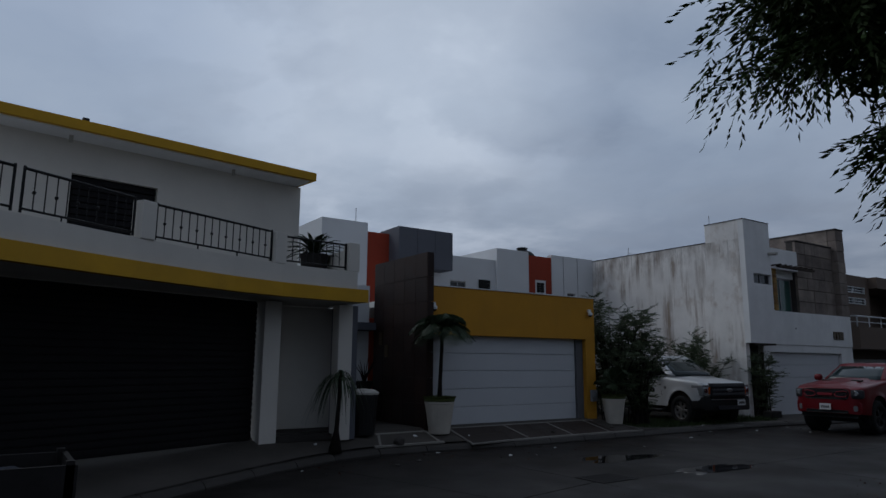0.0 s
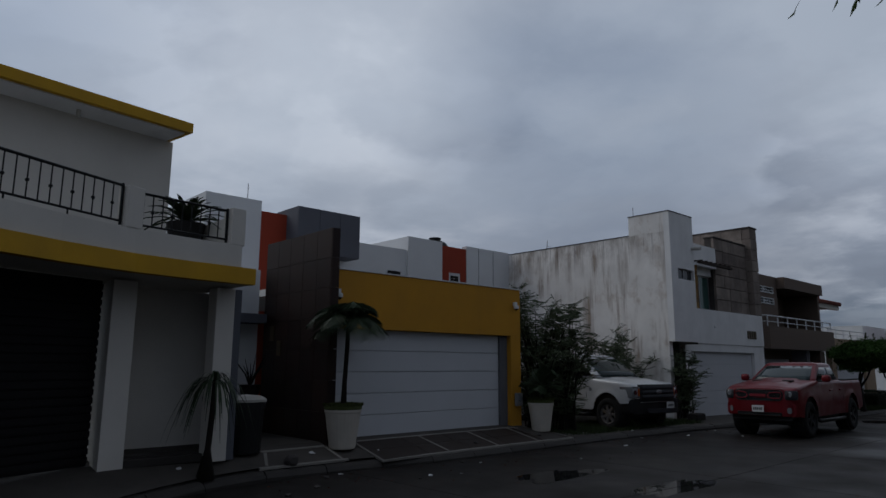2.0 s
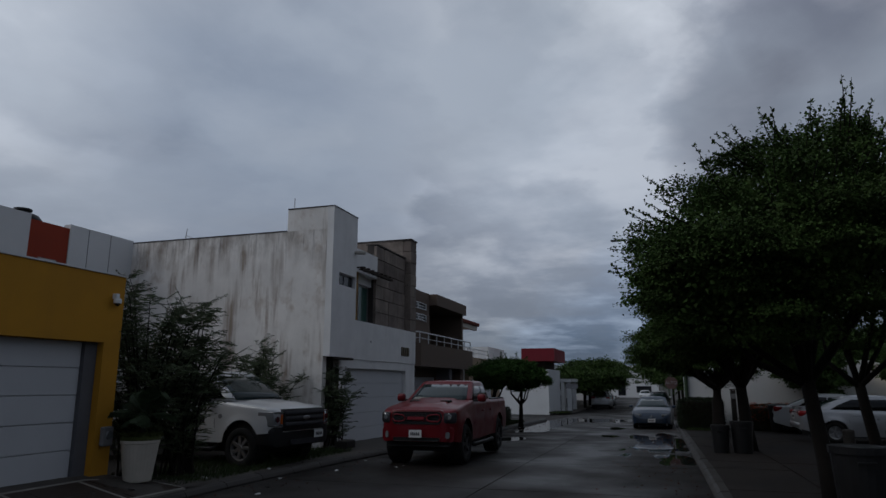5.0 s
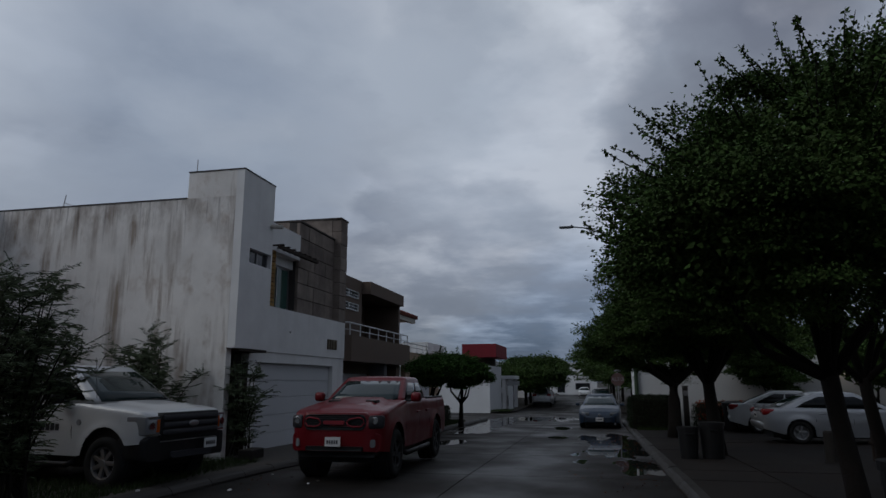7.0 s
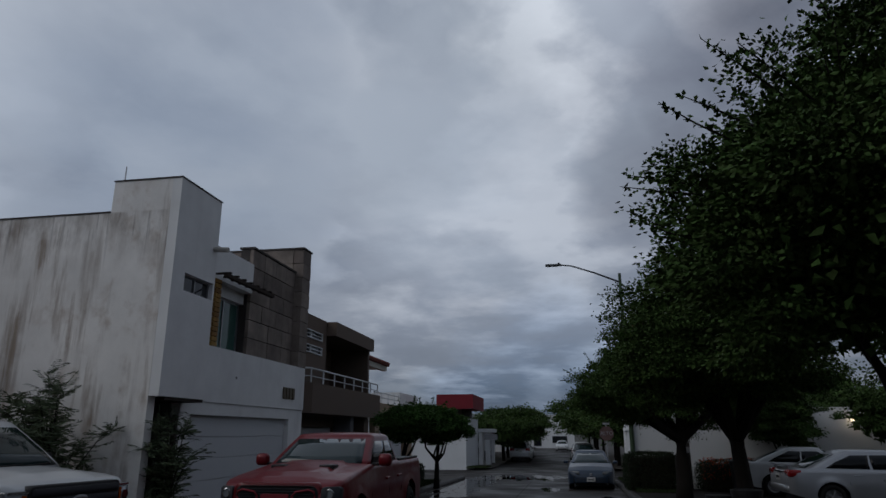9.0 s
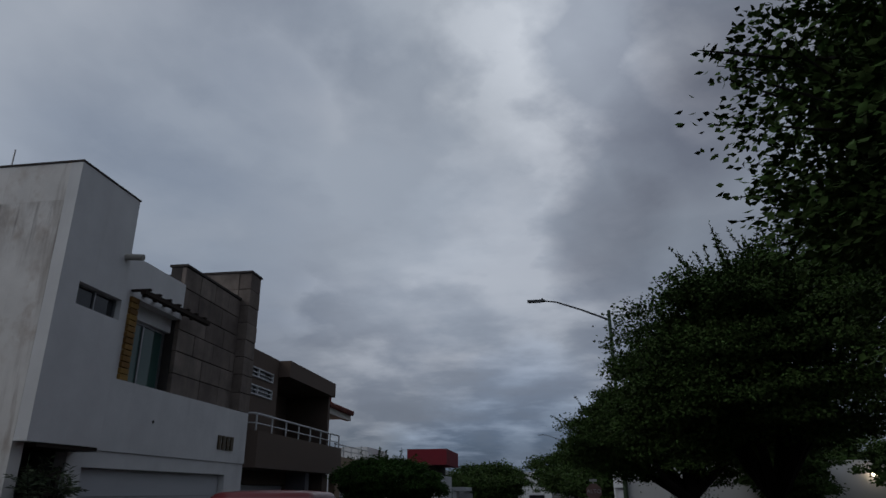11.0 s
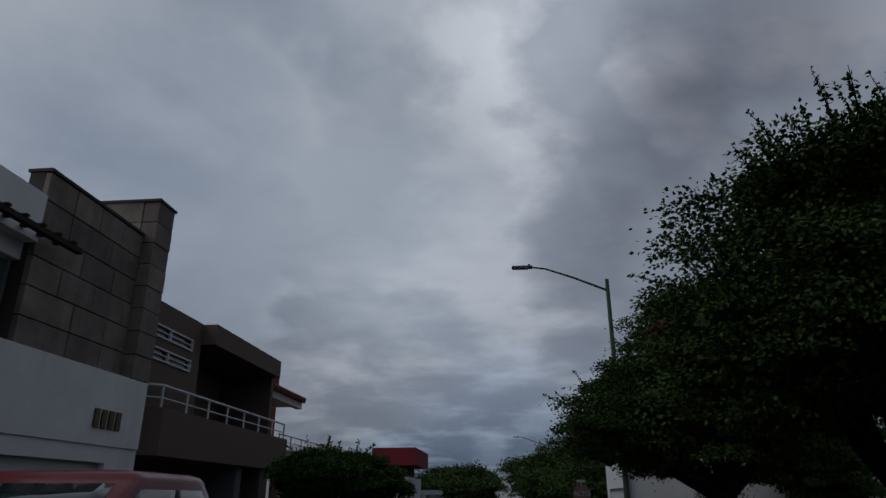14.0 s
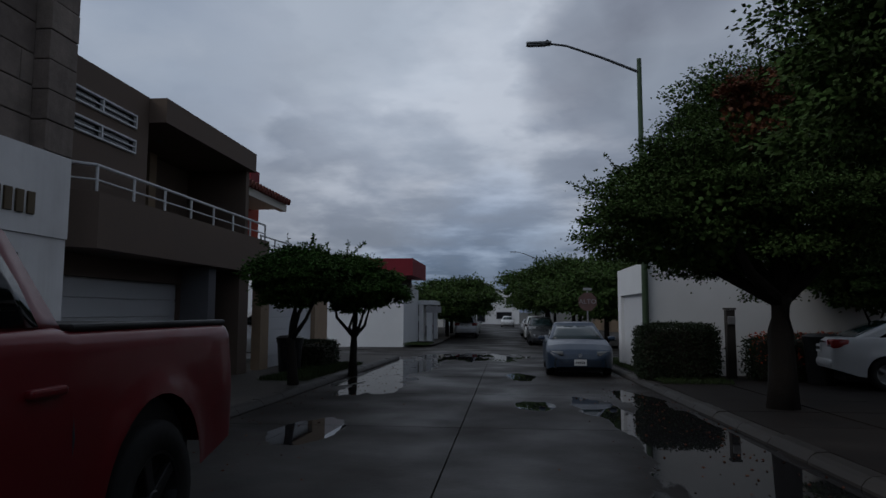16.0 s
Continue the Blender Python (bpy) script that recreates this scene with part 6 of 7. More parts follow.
# ---- plants ----
def crown_mesh(name, blobs, per, length, width, material, seed, cluster=14, floor=None, pinnate=False):
    """Leaf pads, each a ragged flattened dome of sprays, set over a few overlapping masses that are filled with
    oversized, light-blocking leaves.
    """
    rng = np.random.default_rng(seed)
    P, D, K = [], [], []
    for c, rad, share in blobs:
        rad, c = np.array(rad), np.array(c)
        n = max(6, int(per * share / 24))
        d = rng.normal(size=(n, 3))
        d[:, 2] = np.abs(d[:, 2]) * rng.choice([1, 1, -0.8], n)
        d /= np.linalg.norm(d, axis=1, keepdims=True)
        lump = np.array([noise.noise(Vector(q) * 1.6 + Vector((seed, 0, 0))) for q in d * rad])
        centre = c + d * rad * (0.93 + 0.32 * lump + rng.uniform(-0.16, 0.08, n))[:, None]
        size = rng.uniform(0.42, 0.85, n) * min(1.0, 0.38 + 0.36 * float(rad.min())) * (2.2 if length > 0.15 else 1.0)
        m = int(24 * cluster * 1.1)
        e = rng.normal(size=(n, m, 3))
        e[:, :, 2] = np.abs(e[:, :, 2]) * 0.9 - 0.25
        e /= np.linalg.norm(e, axis=2, keepdims=True)
        rr = rng.uniform(0, 1, (n, m, 1)) ** 0.4 * (0.75 + 0.5 * rng.uniform(0, 1, (n, m, 1)) ** 3)
        pos = centre[:, None, :] + e * rr * size[:, None, None] * np.array([1.0, 1.0, 0.55])
        ld = e * np.array([1.0, 1.0, 0.3]) + d[:, None, :] * 0.3 + rng.normal(size=pos.shape) * 0.45
        ld[:, :, 2] -= 0.35
        pos, ld = pos.reshape(-1, 3), ld.reshape(-1, 3)
        if floor is not None:
            keep = pos[:, 2] > floor + 0.16 * np.sin(pos[:, 0] * 4.1 + seed) * np.sin(pos[:, 1] * 3.7) + rng.uniform(-0.12, 0.05, len(pos))
            pos, ld = pos[keep], ld[keep]
        P.append(pos)
        D.append(ld)
        # oversized filler leaves, added inside the mass to block light
        k = int(per * share * 1.8)
        q = rng.normal(size=(k, 3))
        q /= np.linalg.norm(q, axis=1, keepdims=True)
        q = c + q * rad * 0.86 * rng.uniform(0, 1, (k, 1)) ** 0.4
        if floor is not None:
            q = q[q[:, 2] > floor + 0.1]
        K.append(q)
    P, D, K = np.concatenate(P), np.concatenate(D), np.concatenate(K)
    if pinnate:
        P, D = P[::9], D[::9] / np.linalg.norm(D[::9], axis=1, keepdims=True)
        side = np.cross(D, np.array([0, 0, 1.0]) + rng.normal(size=D.shape) * 0.3)
        side /= np.maximum(np.linalg.norm(side, axis=1, keepdims=True), 1e-6)
        reach = rng.uniform(0.2, 0.36, (len(P), 1))
        Q, E = [], []
        for k in range(11):
            f = k / 10
            Q.append(P + D * reach * f + np.array([0, 0, -0.16]) * f * f)
            E.append(side * (0.85 if k % 2 else -0.85) * (1 - 0.5 * f) + D * (0.45 + f) + np.array([0, 0, -0.35]))
        P, D = np.concatenate(Q), np.concatenate(E)
    me = leaves_mesh(name, P, D, length, width, material, seed, 0.2, 0.9)
    core = leaves_mesh("filler_leaves", K, rng.normal(size=K.shape), length * 2.2, width * 2.2, material, seed + 1)
    bm = bmesh.new()
    bm.from_mesh(me)
    bm.from_mesh(core)
    bm.to_mesh(me)
    bm.free()
    bpy.data.meshes.remove(core)
    return me


def tree(at, height, blobs, per, label, seed, trunk_r=0.16, fork=1.7, lean=(0, 0), length=0.09, width=0.05, material=None, floor=None, cluster=14, group="street trees", extra=None, shoots=0, pinnate=False):
    """A street tree; blobs are (centre, radii, share) about its foot."""
    rnd = random.Random(seed)
    t = thing("tree", at, label, "tree", group)
    foot = [(0, 0, -0.1), (lean[0] * 0.3, lean[1] * 0.3, fork * 0.3), (lean[0] * 0.7 + 0.03, lean[1] * 0.7, fork * 0.7), (lean[0], lean[1], fork)]
    bm = tube(bmesh.new(), foot, [trunk_r * 1.35, trunk_r * 1.05, trunk_r * 0.95, trunk_r * 0.9], 10)
    part("trunk", bm, M_BARK, t, local=True, smooth=True)
    for c, rad, share in blobs:
        for k in range(3):
            end = Vector(c) + Vector([rnd.uniform(-0.6, 0.6) * r for r in rad])
            a = Vector((lean[0], lean[1], fork - 0.08))
            m1 = a.lerp(end, 0.4) + Vector((rnd.uniform(-0.15, 0.15), rnd.uniform(-0.15, 0.15), -0.1))
            m2 = a.lerp(end, 0.75) + Vector((rnd.uniform(-0.2, 0.2), rnd.uniform(-0.2, 0.2), 0.05))
            part("limb", tube(bmesh.new(), [a, m1, m2, end], [trunk_r * 0.6, trunk_r * 0.4, trunk_r * 0.22, 0.012], 7), M_BARK, t, local=True, smooth=True)
    cr = new("crown", crown_mesh("crown", blobs, per, length, width, material or M_LEAFDARK, seed, cluster, floor, pinnate))
    cr.parent = t
    if shoots:
        rng = np.random.default_rng(seed + 99)
        P, D = [], []
        bm = bmesh.new()
        for k in range(shoots):
            c, rad, share = blobs[rnd.randrange(len(blobs))]
            a = rnd.uniform(0, 2 * math.pi)
            el = rnd.uniform(0.1, 1.3)
            d = Vector((math.cos(a) * math.cos(el), math.sin(a) * math.cos(el), math.sin(el)))
            p0 = Vector([c[i] + d[i] * rad[i] * 0.85 for i in range(3)])
            ln_ = rnd.uniform(0.35, 0.85)
            bend = Vector((rnd.uniform(-0.2, 0.2), rnd.uniform(-0.2, 0.2), rnd.uniform(0.0, 0.3)))
            pts = [p0, p0 + d * ln_ * 0.5 + bend * 0.2, p0 + d * ln_ + bend * 0.6]
            tube(bm, pts, [0.012, 0.008, 0.003], 5)
            for q in range(38):
                u = rnd.random()
                pp = pts[0].lerp(pts[1], u * 2) if u < 0.5 else pts[1].lerp(pts[2], u * 2 - 1)
                P.append(pp)
                D.append(d * 0.5 + Vector([rnd.gauss(0, 0.8) for _ in range(3)]))
        part("shoot_spray", bm, M_BARK, t, local=True, kind="stuff")
        sh = new("shoot_leaves", leaves_mesh("shoot_leaves", np.array(P), np.array(D), length * 1.1, width * 1.1, material or M_LEAFDARK, seed + 5))
        sh.parent = t
    if extra:
        dd = new("dead_leaves", crown_mesh("dead_leaves", extra, 60, length, width, M_DEAD, seed + 3, 14))
        dd.parent = t
    return t


ZR = 0.1
# trees along the shaded pavement, nearest first
tree((4.6, -0.5, ZR), 6, [((-1.15, 1.0, 4.35), (1.2, 1.0, 0.9), 0.9), ((0.2, -0.1, 4.9), (1.9, 1.7, 1.5), 1.0), ((-1.0, 0.5, 5.2), (1.5, 1.3, 1.2), 0.7), ((-0.55, 0.85, 3.25), (0.7, 0.65, 0.5), 0.4)], 1500,
     "tall tree with drooping narrow leaves over the street corner", 11, 0.17, 2.2, length=0.085, width=0.026, material=M_LEAF, cluster=13, pinnate=True)
tree((14.1, 0.6, ZR), 6, [((-0.45, 0.25, 3.6), (2.15, 2.4, 1.25), 1.0), ((-0.1, -0.4, 4.5), (1.8, 1.8, 1.0), 0.8), ((-0.6, 1.25, 3.1), (1.35, 1.3, 0.9), 0.6)], 2300,
     "broad leafy street tree with a dense dark crown", 21, 0.115, 1.75, (0.2, 0.15), length=0.052, width=0.036, floor=1.78, cluster=24, shoots=190)
tree((17.6, -1.0, ZR), 6, [((0.0, 0.0, 3.6), (2.0, 2.0, 1.3), 1.0), ((0.3, -0.2, 4.6), (1.4, 1.4, 0.9), 0.5)], 1700,
     "leafy street tree with a leaning trunk", 31, 0.1, 1.7, (-0.25, 0.3), length=0.052, width=0.036, floor=1.75, cluster=22, shoots=110)
tree((22.6, 0.7, 0.03), 6, [((-0.4, 0.2, 3.6), (2.4, 2.3, 1.35), 1.1), ((-1.3, 0.5, 4.3), (1.2, 1.1, 0.85), 0.5), ((-0.3, -0.8, 4.7), (1.7, 1.6, 1.0), 0.6), ((-0.5, 1.2, 3.1), (1.6, 1.3, 0.9), 0.5)], 2500,
     "rounded street tree with dense foliage", 41, 0.16, 1.7, (0.1, 0.1), length=0.058, width=0.04, floor=1.85, cluster=20, shoots=150)
tree((28.6, 1.0, -0.06), 6, [((0.9, -0.3, 3.3), (2.9, 2.9, 1.45), 1.3), ((0.9, -0.9, 4.85), (2.0, 2.1, 1.2), 0.9), ((0.4, 1.15, 3.1), (1.9, 1.65, 1.1), 0.6), ((0.9, -2.5, 3.8), (1.6, 1.7, 1.4), 0.5)], 2800,
     "umbrella-shaped street tree with a patch of dead leaves", 51, 0.2, 1.75, (0.05, -0.05), length=0.058, width=0.04, floor=1.75, cluster=20, extra=[((-1.45, 0.9, 4.3), (0.5, 0.4, 0.55), 1.0)], shoots=120)
# pair of clipped trees before the beige house
tree((31.4, 9.75, -0.1), 3.2, [((0.1, -0.05, 2.2), (1.15, 0.85, 0.55), 1.0), ((-0.1, -0.25, 2.4), (0.85, 0.75, 0.45), 0.5)], 1700, "low clipped street tree with a forked trunk", 61, 0.1, 1.0, (0.05, 0.1),
     length=0.075, width=0.045, floor=1.55, shoots=5, material=M_LEAFLOW)
tree((34.9, 9.3, -0.14), 3.4, [((0.0, -0.1, 2.15), (1.4, 1.15, 0.6), 1.0), ((-0.3, 0.25, 2.5), (1.05, 0.95, 0.5), 0.6)], 1900, "low rounded street tree with a forked trunk", 71, 0.1, 1.0, (0.1, 0.0),
     length=0.075, width=0.045, floor=1.45, shoots=5, material=M_LEAFLOW)
# trees far down the street
FAR = [(62.0, 0.4, 5.9, 3.6), (68.0, 0.2, 5.4, 3.2), (75.0, 1.6, 6.6, 4.4), (56.5, -0.5, 4.8, 3.0), (84.0, 0.4, 6.0, 3.8), (96.0, 0.5, 6.0, 4.0), (70.0, 9.9, 4.6, 3.4), (78.0, 10.2, 5.0, 3.6),
       (88.0, 10.4, 5.0, 3.8), (100.0, 10.4, 5.2, 4.0), (112.0, 1.0, 6.0, 4.2), (47.5, -6.0, 5.5, 3.2), (52.0, -10.0, 6.0, 4.0)]
for k, (x, y, h, r) in enumerate(FAR):
    tree((x, y, gz(x)), h, [((0, 0, h * 0.62), (r, r, h * 0.3), 1.0), ((r * 0.3, -0.3 * r, h * 0.8), (r * 0.6, r * 0.6, h * 0.2), 0.4)], 900, "leafy street tree in the distance", 100 + k, 0.16, h * 0.35, length=0.2, width=0.12, cluster=9, group="far street trees")
# trees behind the shaded houses
for k, (x, y) in enumerate(((33.0, -6.6), (34.0, -3.2), (20.0, -7.0), (14.0, -6.0), (9.5, -4.5))):
    tree((x, y, ZR + gz(x)), 3.6, [((0, 0, 2.5), (1.5, 1.4, 1.0), 1.0)], 1100, "small garden tree beside the driveway", 130 + k, 0.07, 1.2, group="garden trees", length=0.1, width=0.06)


def feather_bush(at, h, spread, stems, label, seed):
    """A loose upright shrub with arching shoots and narrow paired leaflets."""
    rnd = random.Random(seed)
    b = thing("bush", at, label, "shrub", "shrubs on the lot")
    P, D = [], []
    for k in range(stems):
        bm = bmesh.new()
        a = rnd.uniform(0, 2 * math.pi)
        rr = rnd.uniform(0.25, 1.0) * spread
        hh = h * rnd.uniform(0.42, 1.0) * (1 - 0.3 * rr / spread)
        base = Vector((rnd.uniform(-0.25, 0.25), rnd.uniform(-0.25, 0.25), 0))
        pts = [base, Vector((math.cos(a) * rr * 0.35, math.sin(a) * rr * 0.35, hh * 0.55)), Vector((math.cos(a) * rr * 0.75, math.sin(a) * rr * 0.75, hh * 0.9)), Vector((math.cos(a) * rr * 1.05, math.sin(a) * rr * 1.05, hh))]
        tube(bm, pts, [0.022, 0.014, 0.008, 0.003], 5)
        for s in range(26):
            u = rnd.uniform(0.12, 1.0) * 2.999
            i = int(u)
            p = pts[i].lerp(pts[i + 1], u - i)
            ax = Vector((rnd.gauss(0, 1), rnd.gauss(0, 1), rnd.uniform(-0.2, 0.9))).normalized()
            ln_ = rnd.uniform(0.18, 0.42)
            tube(bm, [p, p + ax * ln_], [0.004, 0.002], 3)
            for q in range(18):
                f = q / 17
                side = Vector((-ax.y, ax.x, rnd.uniform(-0.3, 0.1))).normalized() * (1 if q % 2 else -1)
                P.append(p + ax * ln_ * f)
                D.append(side * 0.8 + ax * 0.6 + Vector((0, 0, -0.25)))
        part("stem", bm, M_BARK, b, local=True)
    lv = new("foliage", leaves_mesh("foliage", np.array(P), np.array(D), 0.095, 0.02, M_BUSH, seed))
    lv.parent = b
    return b


feather_bush((12.75, 11.75, 0.15), 4.1, 1.35, 50, "tall feathery shrub beside the yellow wall", 7)
feather_bush((13.4, 11.4, 0.15), 3.7, 1.35, 32, "feathery shrub leaning over the white pickup", 8)
feather_bush((18.1, 12.6, 0.15), 3.2, 1.0, 36, "feathery shrub against the streaked wall", 9)
feather_bush((19.5, 11.3, 0.14), 2.3, 0.55, 14, "thin feathery shrub by the wooden rack", 10)


def palm(at, stem_h, fronds, flen, label, seed, droop=0.9, stem_r=0.05, pinnate=True, swell=1.0):
    rnd = random.Random(seed)
    p = thing("palm", at, label, "palm")
    pts = [(0, 0, 0), (0.02, 0.01, stem_h * 0.3), (0.05, 0.0, stem_h * 0.7), (0.06, 0.0, stem_h)]
    part("stem", tube(bmesh.new(), pts, [stem_r * 1.5 * swell, stem_r * 1.1, stem_r, stem_r * 0.9], 10), M_BARK, p, local=True, smooth=True)
    top = Vector(pts[-1])
    for k in range(fronds):
        a = 2 * math.pi * k / fronds + rnd.uniform(-0.3, 0.3)
        el = rnd.uniform(0.2, 1.25)
        L = flen * rnd.uniform(0.75, 1.1)
        d = Vector((math.cos(a), math.sin(a), 0))
        rib = []
        for i in range(9):
            s = i / 8
            rib.append(top + d * (L * s * math.cos(el) * (1 - 0.15 * s)) + Vector((0, 0, L * (s * math.sin(el) - droop * s * s))))
        if pinnate:
            bm = tube(bmesh.new(), rib, [0.012 - 0.001 * i for i in range(9)], 5)
            for i in range(44):
                s = 0.12 + 0.86 * i / 43
                j = min(7, int(s * 8))
                q = rib[j].lerp(rib[j + 1], s * 8 - j)
                t = (rib[j + 1] - rib[j]).normalized()
                side = t.cross(Vector((0, 0, 1))).normalized() * (1 if i % 2 else -1)
                ll = 0.36 * math.sin(math.pi * (0.15 + 0.8 * s)) * flen / 0.9
                tip = q + side * ll * 0.8 + t * ll * 0.55 + Vector((0, 0, -ll * 0.5))
                w = t * 0.011
                vs = [bm.verts.new(x) for x in (q - w, q + w, q.lerp(tip, 0.5) + w * 1.1 + Vector((0, 0, 0.03)), tip, q.lerp(tip, 0.5) - w * 1.1 + Vector((0, 0, 0.03)))]
                bm.faces.new(vs)
        else:
            bm = bmesh.new()
            side = Vector((-d.y, d.x, 0))
            w = [0.012, 0.014, 0.014, 0.013, 0.012, 0.01, 0.008, 0.005, 0.002]
            lo = [bm.verts.new(q - side * w[i]) for i, q in enumerate(rib)]
            hi = [bm.verts.new(q + side * w[i]) for i, q in enumerate(rib)]
            for i in range(8):
                bm.faces.new((lo[i], lo[i + 1], hi[i + 1], hi[i]))
        part("frond", bm, M_PALM, p, local=True)
    return p


def big_pot(at, r, h, label):
    p = thing("plant_pot", at, label, "plant pot", "pots by the garage")
    part("bowl", lathe(bmesh.new(), [(r * 0.68, 0), (r * 0.72, 0.02), (r * 0.98, h - 0.06), (r * 1.02, h - 0.05), (r * 1.02, h), (r * 0.94, h), (r * 0.9, h - 0.06)], 28), M_POT, p, local=True, smooth=False)
    part("groundcover", lathe(bmesh.new(), [(r * 0.88, h - 0.07), (r * 1.06, h + 0.01), (r * 1.0, h + 0.06), (r * 0.5, h + 0.08)], 24), M_MOSS, p, "mossy green groundcover", local=True)
    rng = np.random.default_rng(int(at[0] * 10))
    ang = rng.uniform(0, 2 * math.pi, 900)
    rad = r * 1.05 * np.sqrt(rng.uniform(0, 1, 900))
    P = np.stack([rad * np.cos(ang), rad * np.sin(ang), np.full(900, h + 0.05)], 1)
    D = np.stack([np.cos(ang) * 0.5 + rng.normal(size=900) * 0.5, np.sin(ang) * 0.5 + rng.normal(size=900) * 0.5, np.ones(900)], 1)
    lv = new("foliage", leaves_mesh("foliage", P, D, 0.06, 0.03, M_MOSS, 4))
    lv.parent = p
    return p


pz1 = pave_z(6.36, 10.93)
big_pot((6.36, 10.93, pz1), 0.32, 0.68, "tall cream planter with mossy groundcover")
palm((6.36, 10.93, pz1 + 0.62), 1.62, 26, 1.05, "potted palm with arching feathery fronds", 3, 0.72, 0.04)
pz2 = pave_z(11.75, 10.85)
big_pot((11.75, 10.85, pz2), 0.29, 0.64, "cream planter beside the yellow post")
palm((11.75, 10.85, pz2 + 0.6), 0.4, 9, 0.75, "young palm in a cream planter", 5, 0.35, 0.035)
palm((3.66, 10.34, pave_z(3.66, 10.34) - 0.02), 1.35, 60, 0.85, "ponytail palm with a thin drooping mop of leaves", 6, 1.25, 0.04, False, 2.2)


def mound(name, at, size, n, material, label, category, leaf=(0.06, 0.035), seed=1, kind=""):
    """A clipped hedge: a leafy skin over a box with rounded, uneven sides."""
    rng = np.random.default_rng(seed)
    h = thing(name, at, label, category, kind=kind)
    core = B(-size[0] / 2 + 0.1, size[0] / 2 - 0.1, -size[1] / 2 + 0.1, size[1] / 2 - 0.1, 0, size[2] - 0.1, bevel=0.12)
    part("core", core, M_SOIL, h, "dark inner twigs", local=True)
    p = rng.uniform(-1, 1, (n, 3))
    ax = rng.integers(0, 3, n)
    sg = rng.choice([-1, 1], n)
    p[np.arange(n), ax] = sg
    lp4 = np.power(np.sum(np.abs(p) ** 5, axis=1), 1 / 5)[:, None]
    p = p / lp4
    d = p.copy()
    p = p * np.array(size) / 2 * (1 + 0.05 * rng.normal(size=(n, 1))) + np.array([0, 0, size[2] / 2])
    p[:, 2] = np.maximum(p[:, 2], 0.02)
    lv = new("foliage", leaves_mesh("foliage", p, d * 0.7 + rng.normal(size=(n, 3)) * 0.8, leaf[0], leaf[1], material, seed))
    lv.parent = h
    return h


mound("hedge", (33.95, 1.28, gz(34) + 0.1), (1.35, 1.72, 1.28), 14000, M_HEDGE, "dark clipped hedge at the pavement edge", "hedge", seed=2)
mound("flowering_hedge", (33.9, -2.2, gz(34) + 0.1), (1.0, 3.6, 1.05), 9000, M_HEDGE, "low hedge with orange flowers before the white wall", "hedge", seed=3)
rng = np.random.default_rng(77)
P = np.stack([rng.uniform(33.33, 34.1, 1600), rng.uniform(-4.0, -0.4, 1600), rng.uniform(0.45, 1.14, 1600) + gz(34) + 0.1], 1) - np.array([33.9, -2.2, gz(34) + 0.1])
bl = new("blooms", leaves_mesh("blooms", P, rng.normal(size=(1600, 3)), 0.06, 0.05, M_FLOWER, 5))
bl.parent = [o for o in scene.objects if o.name == "flowering_hedge"][0]
mound("hedge", (36.9, 10.9, gz(37) + 0.12), (1.6, 1.1, 0.75), 5000, M_HEDGE, "low rounded garden hedge before the houses", "hedge", seed=4)


def grass_patch(x0, x1, y0, y1, zf, n, label, seed, h=0.12):
    rng = np.random.default_rng(seed)
    P = np.stack([rng.uniform(x0, x1, n), rng.uniform(y0, y1, n), np.zeros(n)], 1)
    P[:, 2] = [zf(a, b) for a, b in P[:, :2]]
    D = rng.normal(size=(n, 3)) * 0.35 + np.array([0, 0, 1])
    tagged(new("grass", leaves_mesh("grass", P, D, h, 0.014, M_GRASS, seed)), label, "grass", kind="stuff")


grass_patch(12.1, 18.9, 10.5, 12.6, lambda a, b: 0.06, 7000, "weeds and grass on the muddy lot", 1, 0.14)
grass_patch(32.5, 42.0, 0.4, 1.9, lambda a, b: gz(a) + 0.11, 12000, "rough grass verge by the white house", 2)
grass_patch(32.2, 38.0, 9.7, 10.8, lambda a, b: gz(a) + 0.12, 9000, "small grass verge under the trees", 3)
grass_patch(55.0, 58.5, 9.7, 11.1, lambda a, b: gz(a) + 0.1, 3000, "grass strip before the white wall", 4)


def agave(at, n, L, label, seed):
    rnd = random.Random(seed)
    p = thing("agave", at, label, "plant")
    for k in range(n):
        a = 2 * math.pi * k / n + rnd.uniform(-0.2, 0.2)
        el = rnd.uniform(0.2, 1.3)
        d = Vector((math.cos(a), math.sin(a), 0))
        side = Vector((-d.y, d.x, 0))
        rib = [d * (L * s * math.cos(el)) + Vector((0, 0, L * (s * math.sin(el) - 0.45 * s * s))) for s in (0, 0.25, 0.5, 0.75, 1.0)]
        bm = bmesh.new()
        w = [0.03, 0.05, 0.045, 0.03, 0.002]
        lo = [bm.verts.new(q - side * w[i] + Vector((0, 0, 0.01))) for i, q in enumerate(rib)]
        mi = [bm.verts.new(q) for q in rib]
        hi = [bm.verts.new(q + side * w[i] + Vector((0, 0, 0.01))) for i, q in enumerate(rib)]
        for i in range(4):
            bm.faces.new((lo[i], lo[i + 1], mi[i + 1], mi[i]))
            bm.faces.new((mi[i], mi[i + 1], hi[i + 1], hi[i]))
        part("leaf", bm, M_PALM, p, local=True)
    return p


agave((3.5, 11.3, 3.95), 44, 0.85, "spiky dark agave on the balcony", 1)
pb = thing("balcony_pot", (3.5, 11.3, 3.14), "dark pot on the balcony floor", "plant pot")
part("bowl", lathe(bmesh.new(), [(0.2, 0), (0.28, 0.7), (0.3, 0.8)], 18), M_TERRA, pb, local=True)


